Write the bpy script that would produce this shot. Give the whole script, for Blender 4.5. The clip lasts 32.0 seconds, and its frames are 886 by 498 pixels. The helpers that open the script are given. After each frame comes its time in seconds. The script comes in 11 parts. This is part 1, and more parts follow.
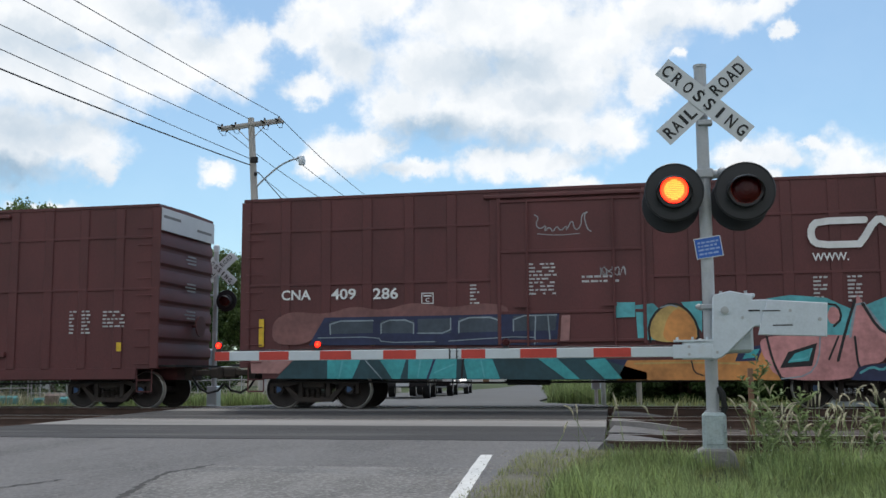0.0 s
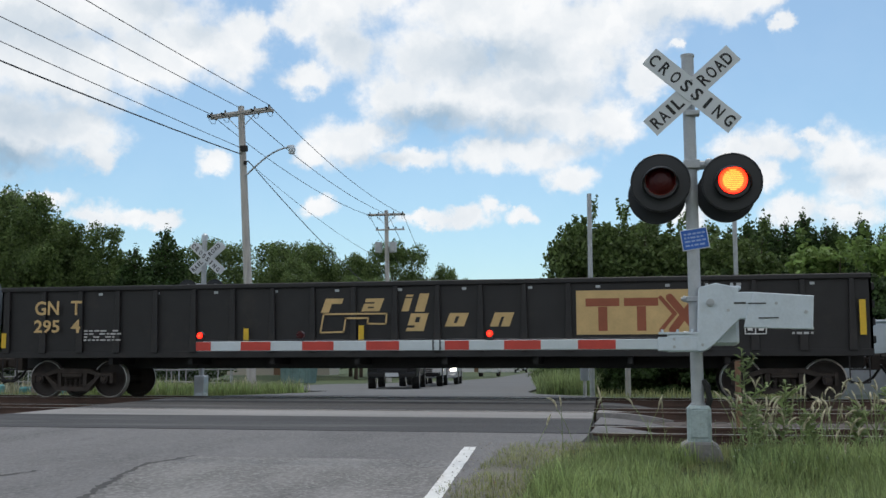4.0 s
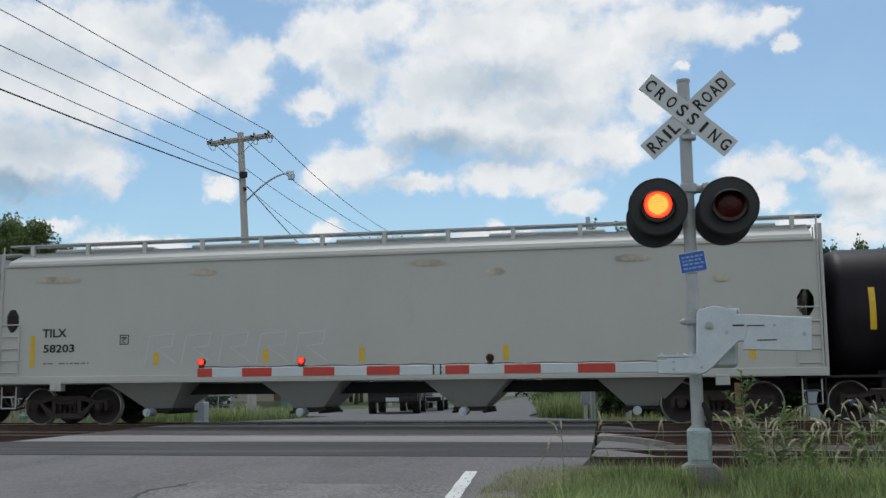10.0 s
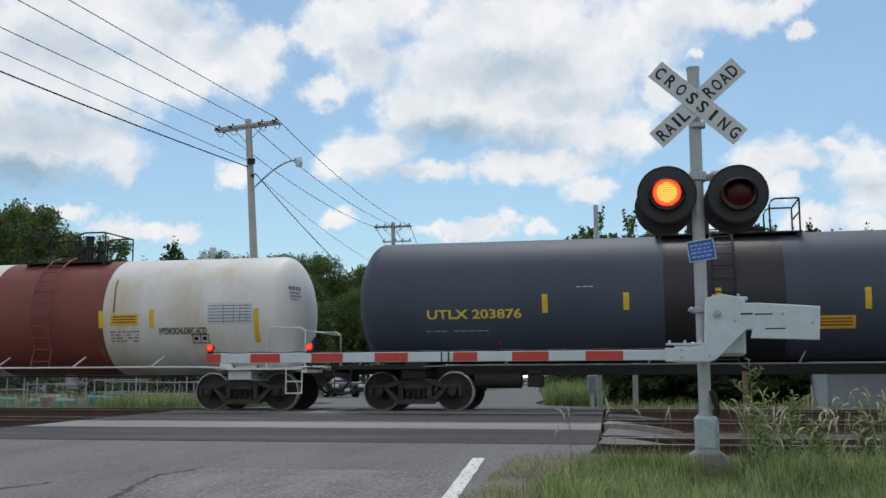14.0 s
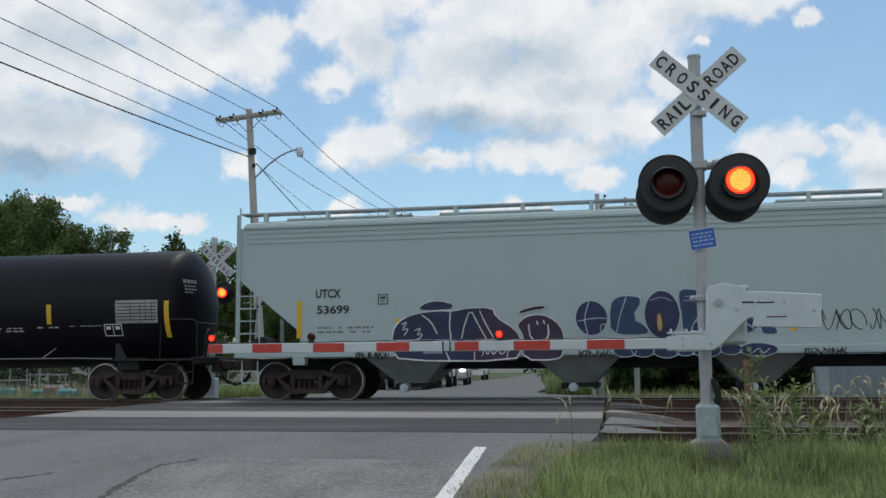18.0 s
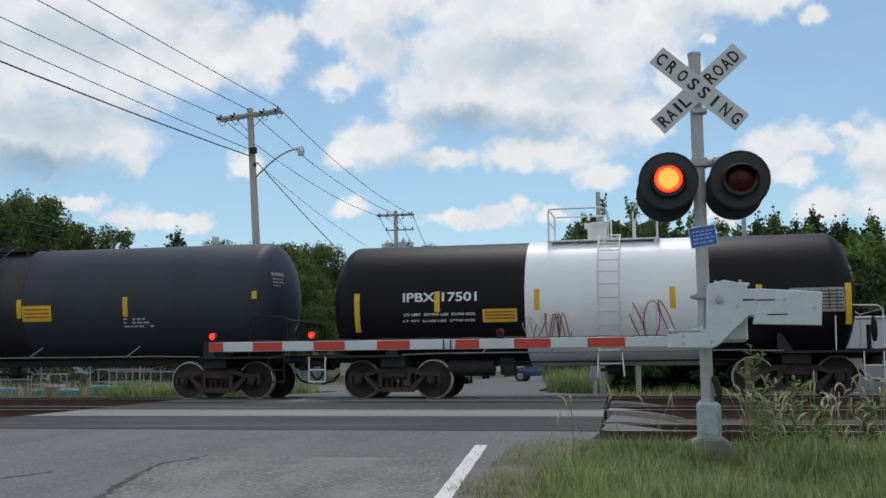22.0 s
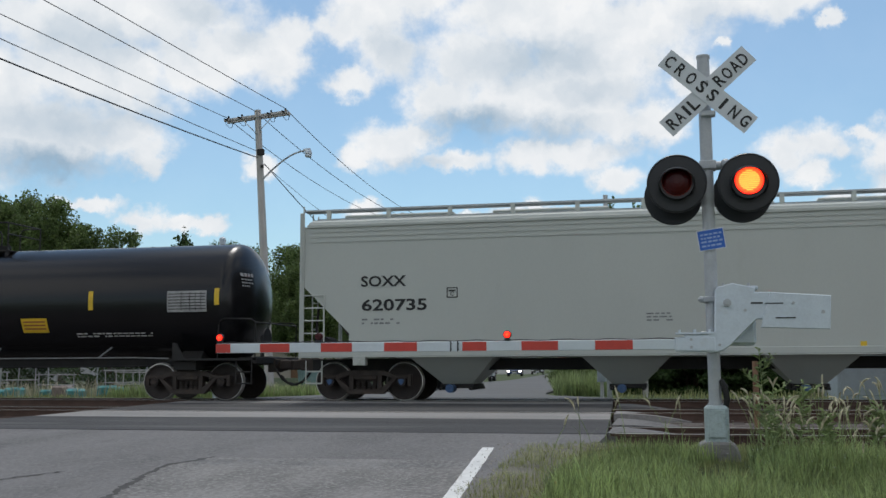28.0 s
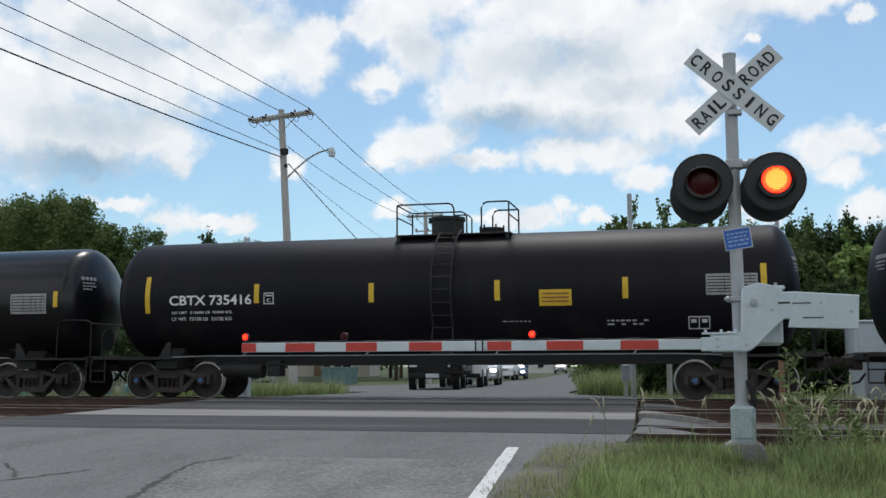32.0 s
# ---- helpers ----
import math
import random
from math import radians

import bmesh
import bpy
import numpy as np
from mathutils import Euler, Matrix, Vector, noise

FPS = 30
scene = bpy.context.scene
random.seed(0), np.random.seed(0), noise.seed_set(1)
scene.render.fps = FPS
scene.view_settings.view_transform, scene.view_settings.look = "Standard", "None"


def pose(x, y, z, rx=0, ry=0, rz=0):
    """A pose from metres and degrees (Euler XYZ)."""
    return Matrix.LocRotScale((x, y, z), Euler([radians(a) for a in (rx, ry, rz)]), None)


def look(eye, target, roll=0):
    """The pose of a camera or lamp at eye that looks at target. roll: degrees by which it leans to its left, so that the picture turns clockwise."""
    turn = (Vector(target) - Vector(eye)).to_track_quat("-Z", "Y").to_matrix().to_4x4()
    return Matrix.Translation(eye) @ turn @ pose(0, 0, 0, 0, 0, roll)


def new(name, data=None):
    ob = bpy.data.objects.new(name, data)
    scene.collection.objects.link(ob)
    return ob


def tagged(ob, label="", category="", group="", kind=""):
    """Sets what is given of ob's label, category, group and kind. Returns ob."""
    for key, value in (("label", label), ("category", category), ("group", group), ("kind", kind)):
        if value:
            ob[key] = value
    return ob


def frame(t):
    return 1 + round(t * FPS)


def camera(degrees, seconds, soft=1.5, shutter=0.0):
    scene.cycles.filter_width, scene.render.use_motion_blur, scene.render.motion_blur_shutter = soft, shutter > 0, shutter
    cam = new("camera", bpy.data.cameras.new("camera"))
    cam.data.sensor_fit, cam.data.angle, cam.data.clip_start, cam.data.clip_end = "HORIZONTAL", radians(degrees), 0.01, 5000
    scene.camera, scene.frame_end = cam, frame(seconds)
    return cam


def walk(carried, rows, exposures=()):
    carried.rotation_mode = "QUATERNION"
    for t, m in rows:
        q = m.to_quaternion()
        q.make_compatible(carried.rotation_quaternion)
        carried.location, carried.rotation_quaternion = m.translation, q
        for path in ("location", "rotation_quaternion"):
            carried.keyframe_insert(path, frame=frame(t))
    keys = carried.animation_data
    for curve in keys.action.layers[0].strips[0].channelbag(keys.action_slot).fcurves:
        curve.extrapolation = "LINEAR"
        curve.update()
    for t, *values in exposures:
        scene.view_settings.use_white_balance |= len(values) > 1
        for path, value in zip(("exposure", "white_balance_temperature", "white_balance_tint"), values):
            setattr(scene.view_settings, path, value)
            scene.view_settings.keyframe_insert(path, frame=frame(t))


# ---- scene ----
cam = camera(46.0, 32.0, soft=1.5)
walk(cam, [
    (0, pose(-0.067, -0.063, 0.773, 96.908, 0.329, 12.034)),
    (0.5, pose(-0.049, 0.011, 0.779, 96.856, 0.301, 12.213)),
    (1, pose(-0.042, 0.066, 0.782, 96.934, 0.254, 12.345)),
    (1.5, pose(-0.057, 0.045, 0.785, 96.914, 0.136, 12.244)),
    (2, pose(-0.034, 0.044, 0.789, 96.807, 0.076, 11.926)),
    (2.5, pose(-0.035, 0.056, 0.775, 96.759, 0.047, 11.755)),
    (3, pose(-0.005, 0.102, 0.779, 96.530, 0.218, 11.886)),
    (3.5, pose(0.007, 0.106, 0.788, 96.351, 0.116, 11.819)),
    (5.5, pose(-0.031, -0.068, 0.787, 96.512, 0.229, 10.898)),
    (6, pose(-0.007, -0.000, 0.791, 96.517, 0.384, 11.105)),
    (6.5, pose(-0.011, 0.020, 0.795, 96.805, 0.217, 11.005)),
    (7, pose(-0.004, 0.006, 0.792, 96.901, 0.214, 10.909)),
    (7.5, pose(-0.007, 0.019, 0.781, 97.156, 0.171, 11.037)),
    (8, pose(-0.021, 0.023, 0.775, 97.348, 0.131, 11.278)),
    (8.5, pose(-0.007, 0.008, 0.787, 97.404, 0.221, 11.396)),
    (9, pose(0.009, 0.001, 0.788, 97.535, 0.352, 11.391)),
    (9.5, pose(0.005, 0.004, 0.789, 97.593, 0.514, 11.519)),
    (10, pose(0.015, 0.003, 0.789, 97.686, 0.500, 11.618)),
    (10.5, pose(0.008, 0.002, 0.782, 97.759, 0.465, 11.679)),
    (11, pose(0.003, -0.004, 0.779, 97.622, 0.441, 11.779)),
    (11.5, pose(0.015, -0.005, 0.786, 97.449, 0.457, 11.889)),
    (12, pose(0.017, -0.020, 0.786, 97.413, 0.463, 11.917)),
    (12.5, pose(0.015, -0.014, 0.780, 97.330, 0.347, 11.911)),
    (13, pose(0.000, -0.000, 0.780, 97.190, 0.347, 12.044)),
    (13.5, pose(0.009, -0.010, 0.783, 97.095, 0.324, 12.044)),
    (14, pose(0.001, -0.008, 0.784, 97.005, 0.217, 11.966)),
    (14.5, pose(0.010, -0.008, 0.785, 96.936, 0.151, 12.009)),
    (16.5, pose(0.001, 0.005, 0.786, 96.558, 0.151, 12.109)),
    (17, pose(0.001, 0.010, 0.783, 96.504, 0.235, 12.130)),
    (17.5, pose(0.002, 0.011, 0.782, 96.490, 0.326, 12.107)),
    (18, pose(0.006, -0.007, 0.787, 96.417, 0.425, 12.079)),
    (18.5, pose(0.010, 0.013, 0.788, 96.469, 0.440, 12.001)),
    (19, pose(0.012, -0.003, 0.781, 96.513, 0.483, 11.911)),
    (19.5, pose(0.018, 0.005, 0.789, 96.412, 0.496, 11.880)),
    (20, pose(0.015, 0.008, 0.784, 96.439, 0.480, 11.859)),
    (20.5, pose(0.019, 0.004, 0.776, 96.453, 0.508, 11.979)),
    (21, pose(0.019, 0.000, 0.781, 96.418, 0.487, 11.972)),
    (21.5, pose(0.018, -0.004, 0.775, 96.413, 0.525, 12.070)),
    (22, pose(0.015, 0.000, 0.776, 96.367, 0.505, 12.161)),
    (22.5, pose(0.011, -0.010, 0.779, 96.376, 0.389, 12.264)),
    (23, pose(-0.001, 0.002, 0.778, 96.337, 0.344, 12.480)),
    (23.5, pose(-0.008, 0.019, 0.784, 96.353, 0.253, 12.369)),
    (24, pose(-0.006, 0.003, 0.784, 96.323, 0.125, 12.334)),
    (24.5, pose(-0.001, 0.014, 0.785, 96.314, 0.096, 12.340)),
    (25, pose(0.003, 0.010, 0.780, 96.389, 0.055, 12.314)),
    (25.5, pose(-0.012, 0.010, 0.780, 96.379, 0.049, 12.217)),
    (27.5, pose(-0.008, 0.010, 0.779, 96.464, 0.177, 12.345)),
    (28, pose(0.003, 0.008, 0.773, 96.499, 0.250, 12.499)),
    (28.5, pose(-0.005, 0.015, 0.780, 96.594, 0.184, 12.568)),
    (29, pose(-0.019, 0.017, 0.773, 96.704, 0.089, 12.800)),
    (29.5, pose(-0.015, 0.012, 0.778, 96.730, 0.049, 12.916)),
    (30, pose(-0.028, 0.021, 0.774, 96.751, -0.009, 13.178)),
    (30.5, pose(-0.033, 0.007, 0.781, 96.679, 0.037, 13.459)),
    (31, pose(-0.036, 0.012, 0.782, 96.621, 0.071, 13.658)),
    (31.5, pose(-0.024, 0.000, 0.786, 96.549, 0.145, 13.826)),
    (32, pose(-0.019, -0.001, 0.783, 96.431, 0.155, 13.739)),
], exposures=[(0, 0.38), (3, 0.31), (6, 0.24), (9, 0.16), (12, 0.12), (14, 0.2), (17, 0.18), (18, 0.16), (20, 0.26), (21, 0.18), (22, 0.14), (24, 0.25), (25, 0.21), (28, 0.19), (29.5, 0.24), (32, 0.28)])


# ---- daylight: high sun ahead of the camera, broken clouds ----
SUN_AZ, SUN_EL = radians(-8), radians(62)      # azimuth from +y towards +x
world = bpy.data.worlds.new("sky")
scene.world = world
world.use_nodes = True
wn = world.node_tree
wn.nodes.clear()
w_out = wn.nodes.new("ShaderNodeOutputWorld")
w_bg = wn.nodes.new("ShaderNodeBackground")
w_sky = wn.nodes.new("ShaderNodeTexSky")
w_sky.sky_type = "NISHITA"
w_sky.sun_disc = False
w_sky.sun_elevation, w_sky.sun_rotation = SUN_EL, SUN_AZ
w_sky.air_density, w_sky.dust_density, w_sky.ozone_density = 1.0, 0.6, 1.4
w_bg.inputs["Strength"].default_value = 0.1
w_tint = wn.nodes.new("ShaderNodeVectorMath")
w_tint.operation = "MULTIPLY"
w_tint.inputs[1].default_value = (0.765, 0.95, 0.985)
wn.links.new(w_sky.outputs[0], w_tint.inputs[0])
# sunlit cumulus over the rest of the sky, behind and above the camera
w_tc = wn.nodes.new("ShaderNodeTexCoord")
w_noise = wn.nodes.new("ShaderNodeTexNoise")
w_noise.inputs["Scale"].default_value, w_noise.inputs["Detail"].default_value = 2.6, 6
wn.links.new(w_tc.outputs["Generated"], w_noise.inputs[0])
w_cov = wn.nodes.new("ShaderNodeMapRange")
w_cov.interpolation_type = "SMOOTHSTEP"
w_cov.inputs["From Min"].default_value, w_cov.inputs["From Max"].default_value = 0.4, 0.56
wn.links.new(w_noise.outputs[0], w_cov.inputs[0])
w_dot = wn.nodes.new("ShaderNodeVectorMath")
w_dot.operation = "DOT_PRODUCT"
w_dot.inputs[1].default_value = Vector((-0.2, 0.95, 0.2)).normalized()
wn.links.new(w_tc.outputs["Generated"], w_dot.inputs[0])
w_away = wn.nodes.new("ShaderNodeMapRange")
w_away.inputs["From Min"].default_value, w_away.inputs["From Max"].default_value = 0.8, 0.5
wn.links.new(w_dot.outputs["Value"], w_away.inputs[0])
w_fac = wn.nodes.new("ShaderNodeMath")
w_fac.operation = "MULTIPLY"
wn.links.new(w_cov.outputs[0], w_fac.inputs[0])
wn.links.new(w_away.outputs[0], w_fac.inputs[1])
w_mix = wn.nodes.new("ShaderNodeMix")
w_mix.data_type = "RGBA"
w_mix.inputs[7].default_value = (7.3, 7.4, 7.5, 1)
wn.links.new(w_fac.outputs[0], w_mix.inputs[0])
wn.links.new(w_tint.outputs[0], w_mix.inputs[6])
wn.links.new(w_mix.outputs[2], w_bg.inputs[0])
wn.links.new(w_bg.outputs[0], w_out.inputs[0])
sun = new("sun", bpy.data.lights.new("sun", "SUN"))
sun.data.energy, sun.data.angle, sun.data.color = 1.2, radians(16), (1.0, 0.96, 0.9)
sun.matrix_world = look((0, 0, 100), (-100 * math.sin(SUN_AZ) * math.cos(SUN_EL), -100 * math.cos(SUN_AZ) * math.cos(SUN_EL), 100 - 100 * math.sin(SUN_EL)))


# ---- mesh helpers ----
def box(bm, x0, x1, y0, y1, z0, z1, bevel=0.0):
    r = bmesh.ops.create_cube(bm, size=1.0, matrix=Matrix.Translation(((x0 + x1) / 2, (y0 + y1) / 2, (z0 + z1) / 2)) @ Matrix.Diagonal((x1 - x0, y1 - y0, z1 - z0, 1)))
    if bevel:
        edges = list({e for v in r["verts"] for e in v.link_edges})
        bmesh.ops.bevel(bm, geom=edges, offset=bevel, segments=1, affect="EDGES", profile=0.5)


def rod(bm, a, b, r, seg=8, r2=None):
    a, b = Vector(a), Vector(b)
    d = b - a
    m = Matrix.Translation((a + b) / 2) @ d.to_track_quat("Z", "Y").to_matrix().to_4x4()
    bmesh.ops.create_cone(bm, cap_ends=True, segments=seg, radius1=r, radius2=r if r2 is None else r2, depth=d.length, matrix=m)


def tube(bm, pts, r, seg=6):
    """One continuous round bar along the points."""
    pts = [Vector(p) for p in pts]
    up = Vector((0.31, 0.17, 0.93))
    rings = []
    for i, p in enumerate(pts):
        d = (pts[min(i + 1, len(pts) - 1)] - pts[max(i - 1, 0)]).normalized()
        s = d.cross(up if abs(d.dot(up)) < 0.95 else Vector((1, 0, 0))).normalized()
        n = s.cross(d)
        rings.append([bm.verts.new(p + s * r * math.cos(2 * math.pi * k / seg) + n * r * math.sin(2 * math.pi * k / seg)) for k in range(seg)])
    for a, b in zip(rings, rings[1:]):
        for k in range(seg):
            bm.faces.new((a[k], a[(k + 1) % seg], b[(k + 1) % seg], b[k]))
    bm.faces.new(rings[0][::-1])
    bm.faces.new(rings[-1])


def prism(bm, pts, y0, y1, bevel=0.0):
    """A plate with the outline pts in (x, z), from y0 to y1."""
    a = [bm.verts.new((x, y0, z)) for x, z in pts]
    b = [bm.verts.new((x, y1, z)) for x, z in pts]
    fs = [bm.faces.new(a), bm.faces.new(b[::-1])]
    for i in range(len(pts)):
        j = (i + 1) % len(pts)
        fs.append(bm.faces.new((a[j], a[i], b[i], b[j])))
    bmesh.ops.recalc_face_normals(bm, faces=fs)
    if bevel:
        edges = [e for e in fs[0].edges] + [e for e in fs[1].edges]
        bmesh.ops.bevel(bm, geom=edges, offset=bevel, segments=1, affect="EDGES", profile=0.5)


def quad(bm, *pts):
    return bm.faces.new([bm.verts.new(p) for p in pts])


def mesh_of(name, bm, material, smooth=None):
    me = bpy.data.meshes.new(name)
    bmesh.ops.recalc_face_normals(bm, faces=bm.faces) if len(bm.faces) < 20000 else None
    bm.to_mesh(me)
    bm.free()
    for m in material if isinstance(material, (list, tuple)) else [material]:
        me.materials.append(m)
    if smooth:
        me.polygons.foreach_set("use_smooth", [True] * len(me.polygons))
        me.set_sharp_from_angle(angle=radians(smooth))
    return me


def part(name, bm, material, parent, label="", smooth=35):
    ob = new(name, mesh_of(name, bm, material, smooth))
    ob.parent = parent
    if label:
        tagged(ob, label)
    return ob


def share(name, me, parent, m=None, label=""):
    ob = new(name, me)
    ob.parent = parent
    if m is not None:
        ob.matrix_basis = m
    if label:
        tagged(ob, label)
    return ob


def thing(name, m, label, category, group="", kind=""):
    ob = new(name)
    ob.empty_display_size = 0.3
    ob.matrix_basis = m
    return tagged(ob, label, category, group, kind)


def B():
    return bmesh.new()


# ---- materials ----
def material(name, color, rough=0.6, metal=0.0, vary=0.25, scale=3.0, bump=0.1, fine=40.0, dirt=None, dirt_amount=0.0, dirt_scale=1.2, per_object=0.0, stretch=(1, 1, 1), per_island=0.0, spec=0.5, emit=0.0, thin=0.0, stones=None, stone_scale=30.0):
    m = bpy.data.materials.new(name)
    m.use_nodes = True
    nt = m.node_tree
    n, l = nt.nodes, nt.links
    b = n["Principled BSDF"]
    b.inputs["Roughness"].default_value = rough
    b.inputs["Metallic"].default_value = metal
    b.inputs["Specular IOR Level"].default_value = spec
    tc = n.new("ShaderNodeTexCoord")
    mp = n.new("ShaderNodeMapping")
    mp.inputs["Scale"].default_value = stretch
    l.new(tc.outputs["Object"], mp.inputs[0])
    n1 = n.new("ShaderNodeTexNoise")
    n1.inputs["Scale"].default_value, n1.inputs["Detail"].default_value = scale, 5
    n2 = n.new("ShaderNodeTexNoise")
    n2.inputs["Scale"].default_value, n2.inputs["Detail"].default_value = fine, 3
    l.new(mp.outputs[0], n1.inputs[0])
    l.new(mp.outputs[0], n2.inputs[0])
    mix = n.new("ShaderNodeMath")
    mix.operation = "MULTIPLY_ADD"
    l.new(n2.outputs[0], mix.inputs[0])
    mix.inputs[1].default_value = 0.5
    l.new(n1.outputs[0], mix.inputs[2])
    ramp = n.new("ShaderNodeMapRange")
    ramp.inputs["From Min"].default_value, ramp.inputs["From Max"].default_value = 0.45, 1.05
    ramp.inputs["To Min"].default_value, ramp.inputs["To Max"].default_value = 1 - vary, 1 + vary
    l.new(mix.outputs[0], ramp.inputs[0])
    val = ramp.outputs[0]
    for amount, node, sock in ((per_object, "ShaderNodeObjectInfo", "Random"), (per_island, "ShaderNodeNewGeometry", "Random Per Island")):
        if amount:
            o = n.new(node)
            r2 = n.new("ShaderNodeMapRange")
            r2.inputs["To Min"].default_value, r2.inputs["To Max"].default_value = 1 - amount, 1 + amount
            l.new(o.outputs[sock], r2.inputs[0])
            mu = n.new("ShaderNodeMath")
            mu.operation = "MULTIPLY"
            l.new(val, mu.inputs[0])
            l.new(r2.outputs[0], mu.inputs[1])
            val = mu.outputs[0]
    col = n.new("ShaderNodeVectorMath")
    col.operation = "SCALE"
    col.inputs[0].default_value = color
    l.new(val, col.inputs["Scale"])
    out = col.outputs[0]
    if dirt:
        n3 = n.new("ShaderNodeTexNoise")
        n3.inputs["Scale"].default_value, n3.inputs["Detail"].default_value = dirt_scale, 8
        n3.inputs["Roughness"].default_value = 0.65
        l.new(mp.outputs[0], n3.inputs[0])
        r3 = n.new("ShaderNodeMapRange")
        r3.inputs["From Min"].default_value, r3.inputs["From Max"].default_value = 0.62 - 0.2 * dirt_amount, 0.8 - 0.15 * dirt_amount
        r3.inputs["To Max"].default_value = min(1.0, 0.35 + dirt_amount)
        l.new(n3.outputs[0], r3.inputs[0])
        mc = n.new("ShaderNodeMix")
        mc.data_type = "RGBA"
        mc.inputs[7].default_value = (*dirt, 1)
        l.new(r3.outputs[0], mc.inputs[0])
        l.new(out, mc.inputs[6])
        out = mc.outputs[2]
    if stones:
        vo = n.new("ShaderNodeTexVoronoi")
        vo.inputs["Scale"].default_value = stone_scale
        l.new(tc.outputs["Object"], vo.inputs[0])
        sep = n.new("ShaderNodeSeparateColor")
        l.new(vo.outputs["Color"], sep.inputs[0])
        rs = n.new("ShaderNodeMapRange")
        rs.inputs["From Min"].default_value, rs.inputs["From Max"].default_value = 0.55, 1.0
        rs.inputs["To Max"].default_value = 0.75
        l.new(sep.outputs[0], rs.inputs[0])
        mst = n.new("ShaderNodeMix")
        mst.data_type = "RGBA"
        mst.inputs[7].default_value = (*stones, 1)
        l.new(rs.outputs[0], mst.inputs[0])
        l.new(out, mst.inputs[6])
        out = mst.outputs[2]
    l.new(out, b.inputs["Base Color"])
    if bump:
        bp = n.new("ShaderNodeBump")
        bp.inputs["Strength"].default_value, bp.inputs["Distance"].default_value = bump, 0.02
        l.new(n2.outputs[0], bp.inputs["Height"])
        l.new(bp.outputs[0], b.inputs["Normal"])
    if thin:
        tl = n.new("ShaderNodeBsdfTranslucent")
        l.new(out, tl.inputs["Color"])
        ms = n.new("ShaderNodeMixShader")
        ms.inputs[0].default_value = thin
        l.new(b.outputs[0], ms.inputs[1])
        l.new(tl.outputs[0], ms.inputs[2])
        l.new(ms.outputs[0], n["Material Output"].inputs["Surface"])
    if emit:
        b.inputs["Emission Color"].default_value = (*color, 1)
        b.inputs["Emission Strength"].default_value = emit
    return m


M_ASPHALT = material("old_asphalt", (0.148, 0.143, 0.142), 0.9, vary=0.5, scale=0.9, bump=0.8, fine=32, dirt=(0.105, 0.1, 0.1), dirt_amount=0.55, dirt_scale=0.9, stretch=(1, 0.35, 1), stones=(0.21, 0.205, 0.2), stone_scale=38)
M_ASPHALT_PALE = material("pale_stony_asphalt", (0.175, 0.169, 0.163), 0.95, vary=0.5, scale=1.2, bump=0.9, fine=24, dirt=(0.15, 0.145, 0.14), dirt_amount=0.45, dirt_scale=1.4, stretch=(1, 0.5, 1), stones=(0.3, 0.292, 0.28), stone_scale=34)
M_ASPHALT_FAR = material("far_road_asphalt", (0.13, 0.13, 0.13), 0.9, vary=0.15, scale=0.3, bump=0.2, fine=30)
M_DARK_ASPHALT = material("dark_crossing_asphalt", (0.042, 0.041, 0.043), 0.85, vary=0.4, scale=1.2, bump=0.5, fine=50, dirt=(0.13, 0.125, 0.12), dirt_amount=0.45, dirt_scale=0.9, stretch=(0.16, 1, 1))
M_CONCRETE = material("crossing_concrete", (0.25, 0.24, 0.232), 0.9, vary=0.3, scale=1.0, bump=0.4, fine=40, dirt=(0.13, 0.125, 0.12), dirt_amount=0.4, dirt_scale=0.8, stretch=(0.18, 1, 1), stones=(0.31, 0.3, 0.29), stone_scale=30)
M_PAINT_LINE = material("worn_road_paint", (0.72, 0.72, 0.7), 0.8, vary=0.15, scale=4, bump=0.3, dirt=(0.33, 0.32, 0.3), dirt_amount=0.35, dirt_scale=9)
M_CRACK = material("crack_filler", (0.06, 0.058, 0.055), 0.9, vary=0.3)
M_BALLAST = material("ballast", (0.1, 0.085, 0.078), 0.95, vary=0.5, scale=4, bump=1.0, fine=22)
M_RAIL_RUST = material("rusty_rail", (0.085, 0.05, 0.038), 0.8, vary=0.3, scale=3)
M_RAIL_TOP = material("polished_rail_head", (0.62, 0.6, 0.58), 0.32, 0.9, vary=0.1, bump=0)
M_TIE = material("weathered_tie", (0.07, 0.058, 0.05), 0.95, vary=0.4, scale=5, per_object=0.3, stretch=(4, 1, 1))
M_GROUND = material("grassy_soil", (0.065, 0.09, 0.032), 0.95, vary=0.45, scale=0.5, bump=0.8, fine=12, dirt=(0.12, 0.105, 0.07), dirt_amount=0.15, dirt_scale=0.4)
M_SHOULDER = material("sandy_shoulder", (0.17, 0.16, 0.125), 0.95, vary=0.4, scale=2.5, bump=0.9, fine=45, dirt=(0.11, 0.125, 0.055), dirt_amount=0.5, dirt_scale=2.5)
M_GRAVEL = material("pale_gravel", (0.3, 0.28, 0.25), 0.95, vary=0.35, scale=6, bump=1.0, fine=30)
M_GRASS = material("grass_blades", (0.265, 0.335, 0.135), 0.6, vary=0.3, scale=0.8, bump=0, per_island=0.5, spec=0.3, thin=0.45)
M_GRASS_SHORT = material("short_dry_grass", (0.3, 0.32, 0.14), 0.7, vary=0.3, scale=0.8, bump=0, per_island=0.45, spec=0.3, thin=0.45)
M_DRY = material("dry_seed_heads", (0.46, 0.42, 0.29), 0.8, vary=0.3, bump=0.2, per_island=0.35)
M_WEED = material("weed_leaves", (0.27, 0.34, 0.15), 0.6, vary=0.3, bump=0, per_island=0.4, thin=0.4)
